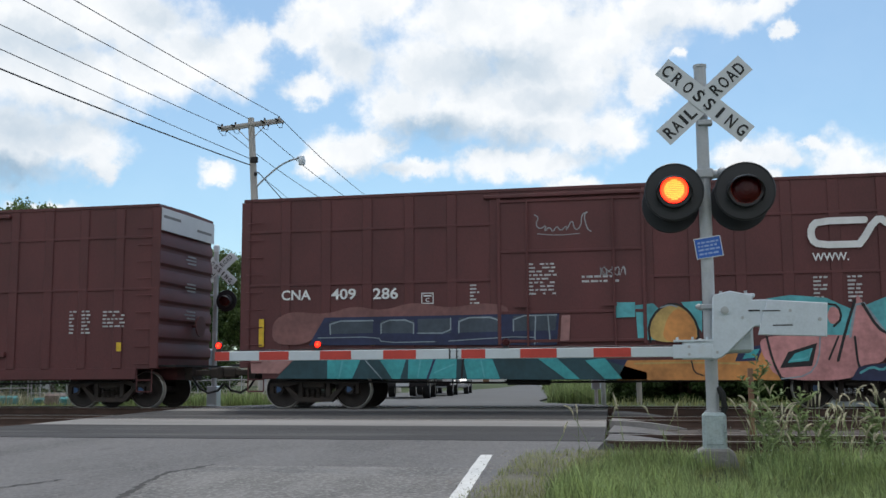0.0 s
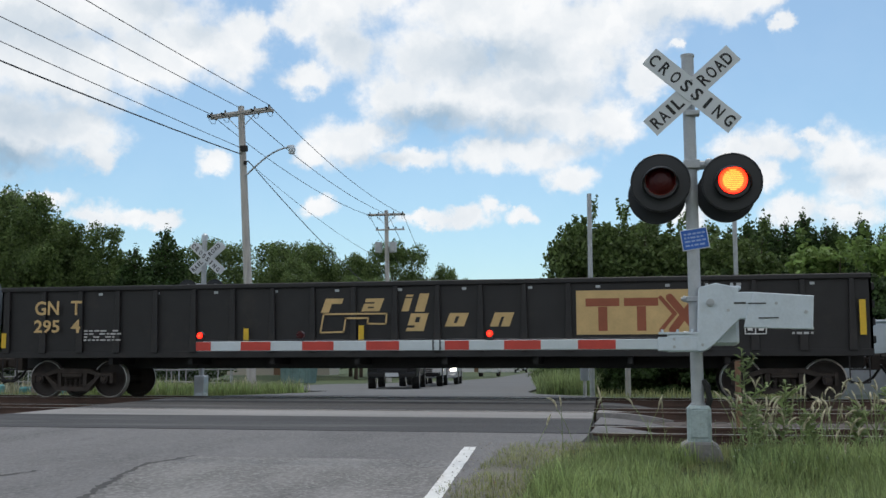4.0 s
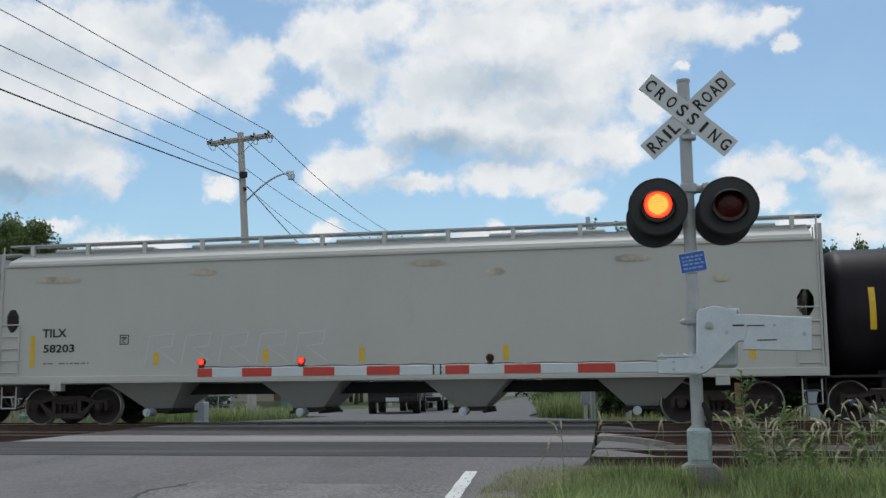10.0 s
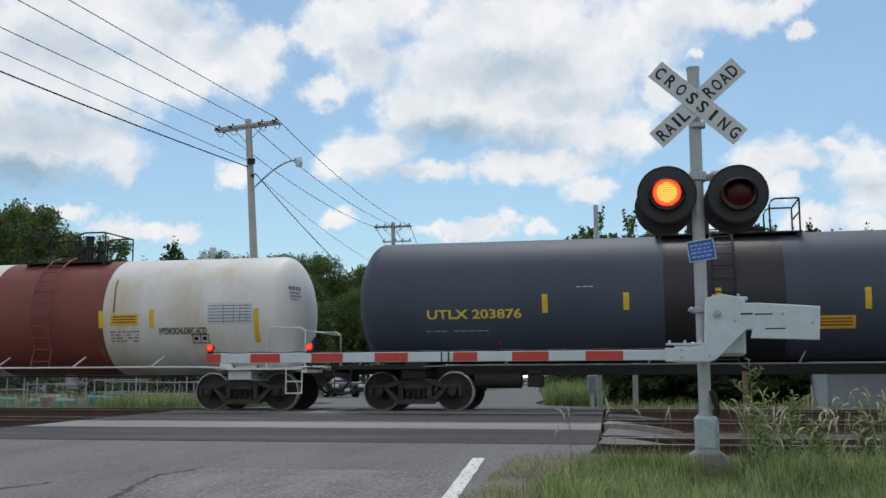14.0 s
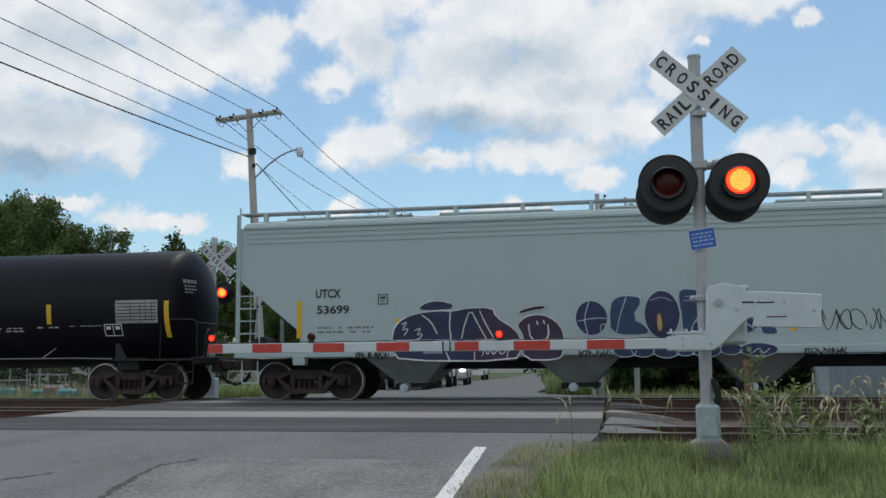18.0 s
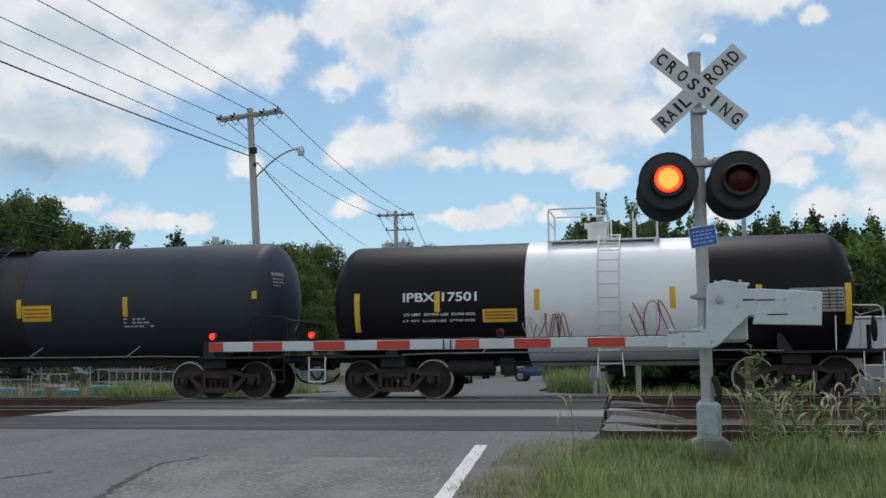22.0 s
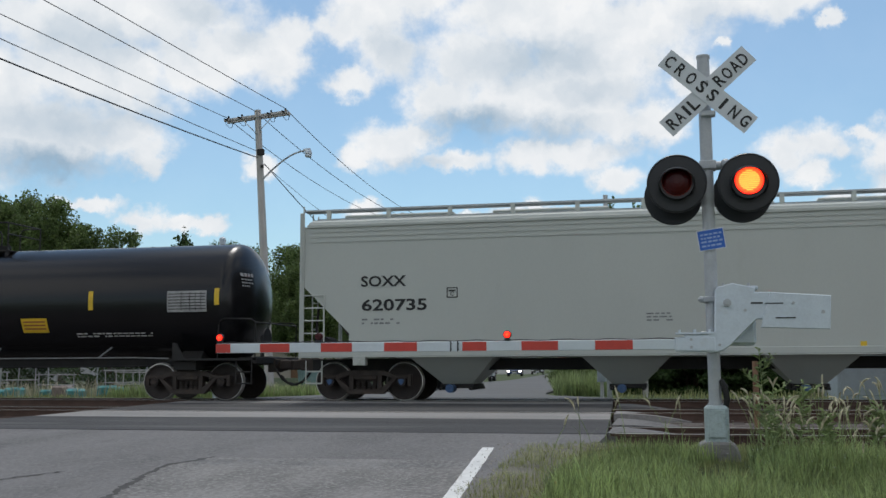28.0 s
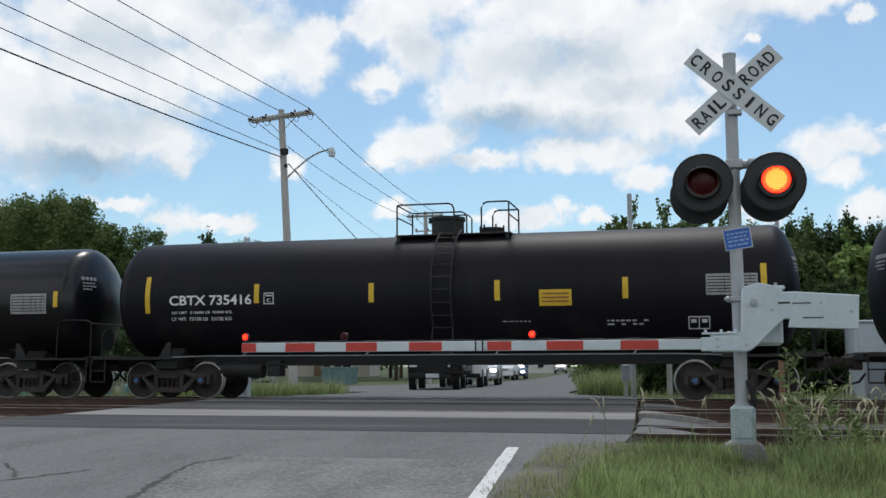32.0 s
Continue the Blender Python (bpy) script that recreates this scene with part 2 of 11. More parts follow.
M_STEEL_GREY = material("galvanised_steel", (0.42, 0.44, 0.46), 0.55, 0.35, vary=0.14, scale=6, bump=0.1, dirt=(0.3, 0.29, 0.27), dirt_amount=0.15, dirt_scale=4)
M_ALU = material("aluminium_paint", (0.56, 0.62, 0.68), 0.5, 0.2, vary=0.1, scale=5, bump=0.08, dirt=(0.36, 0.35, 0.33), dirt_amount=0.12, dirt_scale=5)
M_BASE_BOX = material("chalky_box_paint", (0.4, 0.48, 0.49), 0.75, vary=0.3, scale=9, bump=0.25, dirt=(0.2, 0.22, 0.2), dirt_amount=0.4, dirt_scale=9)
M_SIGN_WHITE = material("sign_white", (0.6, 0.63, 0.66), 0.5, vary=0.06, bump=0)
M_BLACK = material("black_letters", (0.012, 0.012, 0.013), 0.6, vary=0.1, bump=0)
M_DISC_BLACK = material("signal_black", (0.014, 0.015, 0.019), 0.45, vary=0.2, bump=0.05)
M_BLUE = material("sign_blue", (0.025, 0.12, 0.5), 0.5, vary=0.08, bump=0)
M_PALE_BLUE = material("pale_blue_print", (0.3, 0.42, 0.68), 0.6, vary=0.1, bump=0)
M_WHITE = material("white_letters", (0.75, 0.76, 0.76), 0.6, vary=0.12, bump=0)
M_GREY_MARK = material("faded_white_marks", (0.34, 0.34, 0.34), 0.7, vary=0.3, scale=9, bump=0)
M_GREY_DARK = material("faded_dark_marks", (0.2, 0.205, 0.21), 0.7, vary=0.3, scale=9, bump=0)
M_YELLOW = material("yellow_reflective_tape", (0.72, 0.47, 0.03), 0.5, vary=0.15, scale=7, bump=0)
M_YLETTER = material("yellow_letters", (0.72, 0.56, 0.07), 0.6, vary=0.12, bump=0)
M_FADED_YELLOW = material("faded_yellow_marks", (0.42, 0.31, 0.07), 0.7, vary=0.3, bump=0)
M_PRINT = material("small_white_print", (0.5, 0.5, 0.5), 0.7, vary=0.35, scale=9, bump=0)
M_FADED_BLACK = material("faded_black_letters", (0.06, 0.052, 0.05), 0.75, vary=0.3, bump=0)
M_RED_STRIPE = material("red_reflective", (0.5, 0.05, 0.035), 0.5, vary=0.12, scale=6, bump=0)
M_ARM_WHITE = material("arm_white", (0.56, 0.62, 0.66), 0.5, vary=0.08, scale=3, bump=0)
M_LENS_OFF = material("dark_red_lens", (0.05, 0.004, 0.005), 0.3, vary=0.2, bump=0, spec=0.25)
M_LENS_ON = material("lit_red_lens", (1.0, 0.02, 0.008), 0.5, vary=0.0, bump=0, emit=2.2)
M_LENS_CORE = material("lit_lens_core", (1.0, 0.05, 0.01), 0.5, vary=0.0, bump=0, emit=2.8)
M_LENS_HOT = material("lit_lens_middle", (1.0, 0.2, 0.03), 0.5, vary=0.0, bump=0, emit=3.0)
M_BROWN_CAR = material("oxide_brown_paint", (0.108, 0.029, 0.03), 0.55, vary=0.3, scale=0.8, bump=0.06, dirt=(0.075, 0.024, 0.026), dirt_amount=0.3, dirt_scale=1.3, stretch=(1, 1, 0.5))
M_TANK_BLACK = material("satin_black_tank", (0.009, 0.008, 0.012), 0.5, spec=0.18, vary=0.25, scale=1.0, bump=0.02, dirt=(0.035, 0.03, 0.027), dirt_amount=0.25, dirt_scale=0.7, stretch=(1, 1, 0.35))
M_TANK_GLOSS = material("gloss_black_tank", (0.008, 0.008, 0.01), 0.26, spec=0.4, vary=0.2, scale=1.0, bump=0.01, dirt=(0.02, 0.018, 0.016), dirt_amount=0.15)
M_TANK_DULL = material("dusty_black_tank", (0.021, 0.019, 0.024), 0.52, spec=0.3, vary=0.3, scale=1.0, bump=0.03, dirt=(0.055, 0.043, 0.036), dirt_amount=0.3, dirt_scale=0.8, stretch=(1, 1, 0.4))
M_TANK_GREY = material("slate_grey_tank", (0.062, 0.077, 0.108), 0.58, spec=0.35, vary=0.12, scale=0.8, bump=0.02, dirt=(0.05, 0.055, 0.06), dirt_amount=0.2, dirt_scale=0.6, stretch=(1, 1, 0.3))
M_TANK_CHAR = material("charcoal_tank", (0.034, 0.039, 0.056), 0.55, spec=0.35, vary=0.2, scale=1.0, bump=0.02, dirt=(0.05, 0.05, 0.052), dirt_amount=0.2, dirt_scale=0.7, stretch=(1, 1, 0.35))
M_TANK_WHITE = material("white_tank", (0.7, 0.69, 0.66), 0.5, vary=0.08, scale=1.0, bump=0.02, dirt=(0.56, 0.45, 0.31), dirt_amount=0.5, dirt_scale=0.6, stretch=(1, 1, 0.3))
M_RUST = material("rust_streak", (0.3, 0.17, 0.07), 0.8, vary=0.4, scale=6, bump=0.1, stretch=(3, 3, 0.4))
M_BAND_BLACK = material("black_spill_band", (0.02, 0.02, 0.023), 0.5, vary=0.25, scale=2, bump=0.03, dirt=(0.045, 0.04, 0.04), dirt_amount=0.2)
M_BAND_RED = material("oxide_red_band", (0.2, 0.055, 0.042), 0.6, vary=0.1, scale=2, bump=0.03, dirt=(0.13, 0.04, 0.03), dirt_amount=0.25, dirt_scale=2)
M_BAND_WHITE = material("white_band", (0.86, 0.89, 0.93), 0.4, vary=0.04, scale=1, bump=0.01)
M_FRAME_BLACK = material("grimy_black_underframe", (0.016, 0.015, 0.015), 0.7, vary=0.4, scale=3, bump=0.1, dirt=(0.05, 0.036, 0.028), dirt_amount=0.3, dirt_scale=2)
M_TRUCK = material("grimy_cast_steel", (0.042, 0.032, 0.027), 0.75, vary=0.35, scale=5, bump=0.2, dirt=(0.09, 0.055, 0.04), dirt_amount=0.3, dirt_scale=3)
M_WHEEL = material("brown_wheel_steel", (0.035, 0.027, 0.025), 0.65, 0.2, vary=0.3, scale=4, bump=0.1)
M_WHEEL_RIM = material("bright_wheel_tread", (0.5, 0.48, 0.46), 0.4, 0.7, vary=0.15, bump=0)
M_CAP_BLUE = material("blue_bearing_cap", (0.05, 0.11, 0.24), 0.5, vary=0.2, bump=0)
M_HOPPER_A = material("pale_warm_grey_hopper", (0.5, 0.51, 0.48), 0.55, vary=0.06, scale=0.6, bump=0.02, dirt=(0.42, 0.36, 0.26), dirt_amount=0.08, dirt_scale=0.7, stretch=(1, 1, 0.5))
M_HOPPER_B = material("pale_blue_grey_hopper", (0.44, 0.475, 0.505), 0.55, vary=0.06, scale=0.6, bump=0.02, dirt=(0.33, 0.33, 0.32), dirt_amount=0.1, dirt_scale=0.9, stretch=(1, 1, 0.4))
M_HOPPER_C = material("pale_green_grey_hopper", (0.405, 0.505, 0.52), 0.5, vary=0.05, scale=0.6, bump=0.02, dirt=(0.37, 0.4, 0.38), dirt_amount=0.08, dirt_scale=0.8, stretch=(1, 1, 0.4))
M_HOPPER_D = material("pale_stone_grey_hopper", (0.455, 0.48, 0.45), 0.5, vary=0.05, scale=0.6, bump=0.02, dirt=(0.38, 0.39, 0.35), dirt_amount=0.08, dirt_scale=0.8, stretch=(1, 1, 0.4))
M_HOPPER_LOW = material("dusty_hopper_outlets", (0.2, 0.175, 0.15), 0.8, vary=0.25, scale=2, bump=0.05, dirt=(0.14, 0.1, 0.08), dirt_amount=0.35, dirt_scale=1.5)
M_HOPPER_BAY = material("dusty_grey_outlets", (0.34, 0.36, 0.36), 0.7, vary=0.2, scale=2, bump=0.05, dirt=(0.16, 0.14, 0.12), dirt_amount=0.35, dirt_scale=1.5)
M_GON = material("black_gondola_paint", (0.016, 0.015, 0.016), 0.6, vary=0.3, scale=2, bump=0.08, dirt=(0.045, 0.035, 0.03), dirt_amount=0.25)
M_TAN = material("cream_logo_paint", (0.6, 0.42, 0.19), 0.65, vary=0.15, scale=3, bump=0)
M_BROWN_LOGO = material("brown_logo_paint", (0.3, 0.09, 0.045), 0.65, vary=0.15, scale=3, bump=0)
M_POLE = material("weathered_grey_pole", (0.46, 0.44, 0.42), 0.9, vary=0.2, scale=3, bump=0.3, stretch=(3, 3, 0.3))
M_WIRE = material("dark_wire", (0.06, 0.062, 0.068), 0.7, vary=0.1, bump=0)
M_BARK = material("bark", (0.1, 0.075, 0.055), 0.95, vary=0.4, scale=5, bump=0.6, stretch=(1, 1, 0.3))
M_LEAF_A = material("mid_green_leaves", (0.115, 0.165, 0.055), 0.6, vary=0.35, scale=0.5, bump=0, per_island=0.5, spec=0.25, thin=0.35)
M_LEAF_B = material("dark_green_leaves", (0.05, 0.085, 0.027), 0.65, vary=0.35, scale=0.5, bump=0, per_island=0.5, spec=0.25, thin=0.35)
M_LEAF_C = material("bright_willow_leaves", (0.18, 0.265, 0.075), 0.6, vary=0.3, scale=0.5, bump=0, per_island=0.45, spec=0.25, thin=0.35)
M_GLASS_DARK = material("dark_car_glass", (0.012, 0.014, 0.016), 0.08, vary=0.1, bump=0)
M_CAR_BLACK = material("black_car_paint", (0.012, 0.012, 0.014), 0.25, vary=0.1, bump=0)
M_CAR_WHITE = material("white_car_paint", (0.72, 0.73, 0.74), 0.3, vary=0.03, bump=0)
M_CAR_SILVER = material("silver_car_paint", (0.4, 0.42, 0.44), 0.3, 0.4, vary=0.05, bump=0)
M_CAR_BLUE = material("blue_car_paint", (0.03, 0.06, 0.16), 0.25, 0.1, vary=0.05, bump=0)
M_CAR_GREEN = material("dark_green_car_paint", (0.02, 0.035, 0.032), 0.25, 0.1, vary=0.05, bump=0)
M_RUBBER = material("tyre_rubber", (0.02, 0.02, 0.02), 0.85, vary=0.2, bump=0.1)
M_CHROME = material("chrome_trim", (0.6, 0.6, 0.6), 0.2, 0.9, vary=0.05, bump=0)
M_LAMP = material("headlamp_glass", (0.75, 0.76, 0.78), 0.2, vary=0.05, bump=0)
M_HEAD_ON = material("lit_headlamp", (1.0, 0.95, 0.85), 0.3, vary=0, bump=0, emit=5.0)
M_TAIL = material("tail_lamp_red", (0.4, 0.02, 0.02), 0.3, vary=0.05, bump=0, emit=0.8)
M_TEAL = material("teal_painted_blocks", (0.13, 0.38, 0.4), 0.8, vary=0.5, scale=5, bump=0.2, dirt=(0.3, 0.4, 0.4), dirt_amount=0.4, dirt_scale=3, per_object=0.2)
M_BIN = material("faded_teal_steel", (0.16, 0.25, 0.25), 0.7, vary=0.3, scale=3, bump=0.1)
M_ROSE_BLOCK = material("faded_pink_blocks", (0.34, 0.27, 0.25), 0.85, vary=0.4, scale=6, bump=0.2)
M_WHITE_PAINT = material("white_paint", (0.7, 0.7, 0.7), 0.6, vary=0.08, bump=0.05)
M_ROOF = material("grey_shingles", (0.14, 0.13, 0.13), 0.9, vary=0.25, scale=6, bump=0.3)
M_BRICK_FAR = material("red_brick_far", (0.26, 0.1, 0.07), 0.9, vary=0.2, scale=4, bump=0.2)
M_BEIGE = material("beige_siding", (0.5, 0.46, 0.4), 0.8, vary=0.08, scale=3, bump=0.1, stretch=(0.2, 0.2, 6))
M_WOODPOST = material("brown_timber", (0.22, 0.13, 0.08), 0.9, vary=0.3, scale=5, bump=0.3, stretch=(3, 3, 0.4))
SPRAY = {k: material("spray_paint_" + k, c, 0.6, vary=0.38, scale=1.6, bump=0, fine=9) for k, c in {
    "chalk": (0.4, 0.41, 0.42), "patchblue": (0.022, 0.03, 0.045), "teal": (0.05, 0.33, 0.35), "green": (0.02, 0.21, 0.11), "pink": (0.55, 0.25, 0.25), "navy": (0.022, 0.03, 0.085), "white": (0.62, 0.64, 0.65),
    "orange": (0.55, 0.24, 0.07), "sky": (0.12, 0.36, 0.52), "black": (0.012, 0.012, 0.014), "slate": (0.055, 0.075, 0.1), "yellow": (0.5, 0.45, 0.1), "red": (0.4, 0.08, 0.06), "grey": (0.3, 0.31, 0.32),
    "rose": (0.2, 0.09, 0.085), "deep": (0.02, 0.06, 0.075), "lime": (0.34, 0.5, 0.4), "peach": (0.5, 0.31, 0.33), "soot": (0.1, 0.1, 0.11), "plum": (0.045, 0.025, 0.06), "pinkdust": (0.33, 0.17, 0.16), "mist": (0.26, 0.32, 0.36), "aqua": (0.1, 0.4, 0.44), "amber": (0.48, 0.33, 0.11), "grey_green": (0.045, 0.058, 0.054), "violet": (0.1, 0.1, 0.2), "ice": (0.4, 0.53, 0.6), "deepsky": (0.07, 0.18, 0.4), "rustdust": (0.47, 0.43, 0.36), "deepblue": (0.03, 0.055, 0.13), "pale_blue": (0.3, 0.52, 0.62)}.items()}


# ---- cloud backdrop: a curved sheet far behind everything ----
def cloud_material():
    m = bpy.data.materials.new("clouds")
    m.use_nodes = True
    n, l = m.node_tree.nodes, m.node_tree.links
    n.clear()
    uv = n.new("ShaderNodeUVMap")
    uv.uv_map = "degrees"
    # (azimuth, elevation, half width, half height) in degrees
    blobs = CLOUDS
    warp = n.new("ShaderNodeTexNoise")
    warp.inputs["Scale"].default_value, warp.inputs["Detail"].default_value = 0.8, 7
    warp.inputs["Roughness"].default_value = 0.6
    l.new(uv.outputs[0], warp.inputs[0])
    sub = n.new("ShaderNodeVectorMath")
    sub.operation = "SUBTRACT"
    l.new(warp.outputs["Color"], sub.inputs[0])
    sub.inputs[1].default_value = (0.5, 0.5, 0.5)
    mad = n.new("ShaderNodeVectorMath")
    mad.operation = "MULTIPLY_ADD"
    l.new(sub.outputs[0], mad.inputs[0])
    mad.inputs[1].default_value = (2.4, 1.9, 0)
    l.new(uv.outputs[0], mad.inputs[2])
    best = None
    for a, e, w, h in blobs:
        mp = n.new("ShaderNodeMapping")
        mp.inputs["Location"].default_value = (-a / w, -e / h, 0)
        mp.inputs["Scale"].default_value = (1 / w, 1 / h, 0)
        l.new(mad.outputs[0], mp.inputs[0])
        ln = n.new("ShaderNodeVectorMath")
        ln.operation = "LENGTH"
        l.new(mp.outputs[0], ln.inputs[0])
        d = n.new("ShaderNodeMath")
        d.operation = "SUBTRACT"
        d.inputs[0].default_value = 1.0
        l.new(ln.outputs["Value"], d.inputs[1])
        if best is None:
            best = d.outputs[0]
        else:
            mx = n.new("ShaderNodeMath")
            mx.operation = "SMOOTH_MAX"
            mx.inputs[2].default_value = 0.35
            l.new(best, mx.inputs[0])
            l.new(d.outputs[0], mx.inputs[1])
            best = mx.outputs[0]
    fine = n.new("ShaderNodeTexNoise")
    fine.inputs["Scale"].default_value, fine.inputs["Detail"].default_value = 0.75, 7
    fine.inputs["Roughness"].default_value = 0.56
    l.new(uv.outputs[0], fine.inputs[0])
    f2 = n.new("ShaderNodeMath")
    f2.operation = "MULTIPLY_ADD"
    l.new(fine.outputs[0], f2.inputs[0])
    f2.inputs[1].default_value = 1.0
    l.new(best, f2.inputs[2])
    alpha = n.new("ShaderNodeMapRange")
    alpha.interpolation_type = "SMOOTHSTEP"
    alpha.inputs["From Min"].default_value, alpha.inputs["From Max"].default_value = 0.26, 1.02
    alpha.inputs["To Min"].default_value = 0.1
    l.new(f2.outputs[0], alpha.inputs[0])
    # blue-grey bases and hollows
    grey = None
    for a, e, w, h, k in HOLLOWS:
        mp = n.new("ShaderNodeMapping")
        mp.inputs["Location"].default_value = (-a / w, -e / h, 0)
        mp.inputs["Scale"].default_value = (1 / w, 1 / h, 0)
        l.new(mad.outputs[0], mp.inputs[0])
        ln = n.new("ShaderNodeVectorMath")
        ln.operation = "LENGTH"
        l.new(mp.outputs[0], ln.inputs[0])
        d = n.new("ShaderNodeMapRange")
        d.interpolation_type = "SMOOTHSTEP"
        d.inputs["From Min"].default_value, d.inputs["From Max"].default_value = 1.5, 0.1
        d.inputs["To Max"].default_value = min(0.95, k * 1.35)
        l.new(ln.outputs["Value"], d.inputs[0])
        if grey is None:
            grey = d.outputs[0]
        else:
            mx = n.new("ShaderNodeMath")
            mx.operation = "MAXIMUM"
            l.new(grey, mx.inputs[0])
            l.new(d.outputs[0], mx.inputs[1])
            grey = mx.outputs[0]
    tone = n.new("ShaderNodeMath")
    tone.operation = "SUBTRACT"
    tone.inputs[0].default_value = 1.26
    broad = n.new("ShaderNodeTexNoise")
    broad.inputs["Scale"].default_value, broad.inputs["Detail"].default_value = 0.42, 3
    l.new(mad.outputs[0], broad.inputs[0])
    s2 = n.new("ShaderNodeMath")
    s2.operation = "MULTIPLY_ADD"
    l.new(broad.outputs[0], s2.inputs[0])
    s2.inputs[1].default_value = 0.75
    l.new(grey, s2.inputs[2])
    l.new(s2.outputs[0], tone.inputs[1])
    tone.use_clamp = True
    mc = n.new("ShaderNodeMix")
    mc.data_type = "RGBA"
    mc.inputs[6].default_value = (0.34, 0.47, 0.6, 1)
    mc.inputs[7].default_value = (0.92, 0.935, 0.95, 1)
    l.new(tone.outputs[0], mc.inputs[0])
    em = n.new("ShaderNodeEmission")
    em.inputs["Strength"].default_value = CLOUD_GLOW
    l.new(mc.outputs[2], em.inputs[0])
    tr = n.new("ShaderNodeBsdfTransparent")
    ms = n.new("ShaderNodeMixShader")
    l.new(alpha.outputs[0], ms.inputs[0])
    l.new(tr.outputs[0], ms.inputs[1])
    l.new(em.outputs[0], ms.inputs[2])
    out = n.new("ShaderNodeOutputMaterial")
    l.new(ms.outputs[0], out.inputs[0])
    return m


CLOUD_GLOW = 0.85
# (azimuth, elevation, half width, half height) in degrees, cloud by cloud
CLOUD_WEST = [
    (-34.0, 17.7, 4.69, 2.23), (-29.2, 18.7, 5.87, 1.99), (-32.2, 15.3, 5.62, 2.57), (-27.0, 16.3, 3.28, 2.05), (-24.7, 17.0, 2.13, 1.76), (-22.8, 16.8, 2.16, 1.93), (-21.7, 18.1, 1.25, 1.03),
    (-34.1, 12.0, 4.08, 2.29), (-30.4, 12.3, 2.28, 1.75), (-29.5, 11.1, 1.15, 0.88), (-37.1, 13.4, 3.13, 4.17), (-40.8, 16.8, 3.95, 2.65), (-23.6, 10.8, 1.15, 0.67)]
CLOUD_STRIP = [(-17.2, 19.4, 2.87, 1.77), (-19.1, 18.5, 1.74, 1.18), (-16.5, 17.3, 2.23, 1.80), (-18.6, 15.5, 1.42, 0.91), (-14.6, 20.0, 2.57, 1.18), (-17.2, 22.9, 6.43, 2.00)]
CLOUD_MAIN = [
    (-8.2, 19.1, 6.40, 2.67), (-11.4, 16.7, 3.83, 2.11), (-13.7, 14.6, 2.22, 1.68), (-3.5, 18.0, 5.64, 2.66), (-8.3, 14.6, 6.33, 2.13), (1.2, 19.2, 4.88, 1.44), (5.1, 18.8, 2.35, 0.99),
    (-5.1, 14.2, 3.13, 2.43), (-3.9, 13.2, 1.86, 1.52), (-1.7, 13.1, 1.84, 1.66), (-8.9, 11.5, 1.89, 0.99), (-6.4, 11.5, 3.75, 1.07), (-5.1, 16.0, 4.40, 2.71), (0.2, 15.4, 1.52, 1.48),
    (6.9, 19.1, 1.44, 0.51), (-4.0, 10.2, 1.54, 0.86), (1.9, 17.1, 0.54, 0.53), (7.5, 17.7, 0.63, 0.51), (-4.9, 22.2, 12.75, 2.30)]
CLOUD_LOW = [
    (-16.5, 12.2, 2.36, 1.29), (-14.9, 12.6, 1.58, 0.92), (-12.7, 11.3, 2.21, 0.62), (-18.4, 11.5, 1.25, 0.77), (5.1, 11.3, 1.73, 1.18), (6.8, 11.4, 1.70, 1.02), (6.2, 9.9, 1.14, 0.88),
    (10.1, 10.9, 1.63, 1.43), (11.4, 9.6, 2.39, 1.70), (9.1, 11.8, 0.83, 0.40)]
CLOUD_HORIZON = [
    (-29.7, 7.9, 1.28, 0.74), (-27.8, 7.8, 1.31, 0.66), (-26.2, 7.7, 1.18, 0.54), (-17.7, 8.6, 1.09, 0.62), (-8.2, 8.7, 0.69, 0.68), (-9.6, 8.1, 1.56, 0.68), (-12.1, 8.0, 1.88, 0.43),
    (-6.5, 8.1, 0.93, 0.46), (7.8, 8.0, 1.94, 0.88), (10.5, 7.7, 1.60, 0.86), (-32.3, 8.6, 1.66, 0.44), (2.3, 8.1, 1.47, 0.75), (-39.1, 7.7, 2.49, 1.11), (16.1, 11.4, 2.95, 2.45)]
CLOUDS = CLOUD_WEST + CLOUD_STRIP + CLOUD_MAIN + CLOUD_LOW + CLOUD_HORIZON
HOLLOWS = [     # the same, and how grey
    (-8.2, 16.7, 4.77, 1.35, 0.38), (-11.5, 13.2, 3.49, 1.07, 0.62), (-8.0, 12.9, 3.78, 0.98, 0.42), (-33.8, 12.7, 3.83, 1.43, 0.40), (-34.3, 10.4, 4.06, 1.15, 0.75), (-30.7, 13.3, 2.56, 1.02, 0.30),
    (-24.7, 17.6, 1.53, 0.88, 0.25), (-16.5, 17.3, 1.59, 1.05, 0.25), (-3.3, 11.8, 1.85, 0.61, 0.25), (-14.6, 11.2, 2.20, 0.43, 0.25), (10.6, 9.6, 1.34, 0.63, 0.30), (-32.3, 17.0, 4.23, 1.27, 0.30),
    (-26.5, 18.9, 2.41, 0.86, 0.25), (2.7, 18.2, 2.70, 0.72, 0.20), (-4.8, 14.8, 2.82, 0.91, 0.25)]


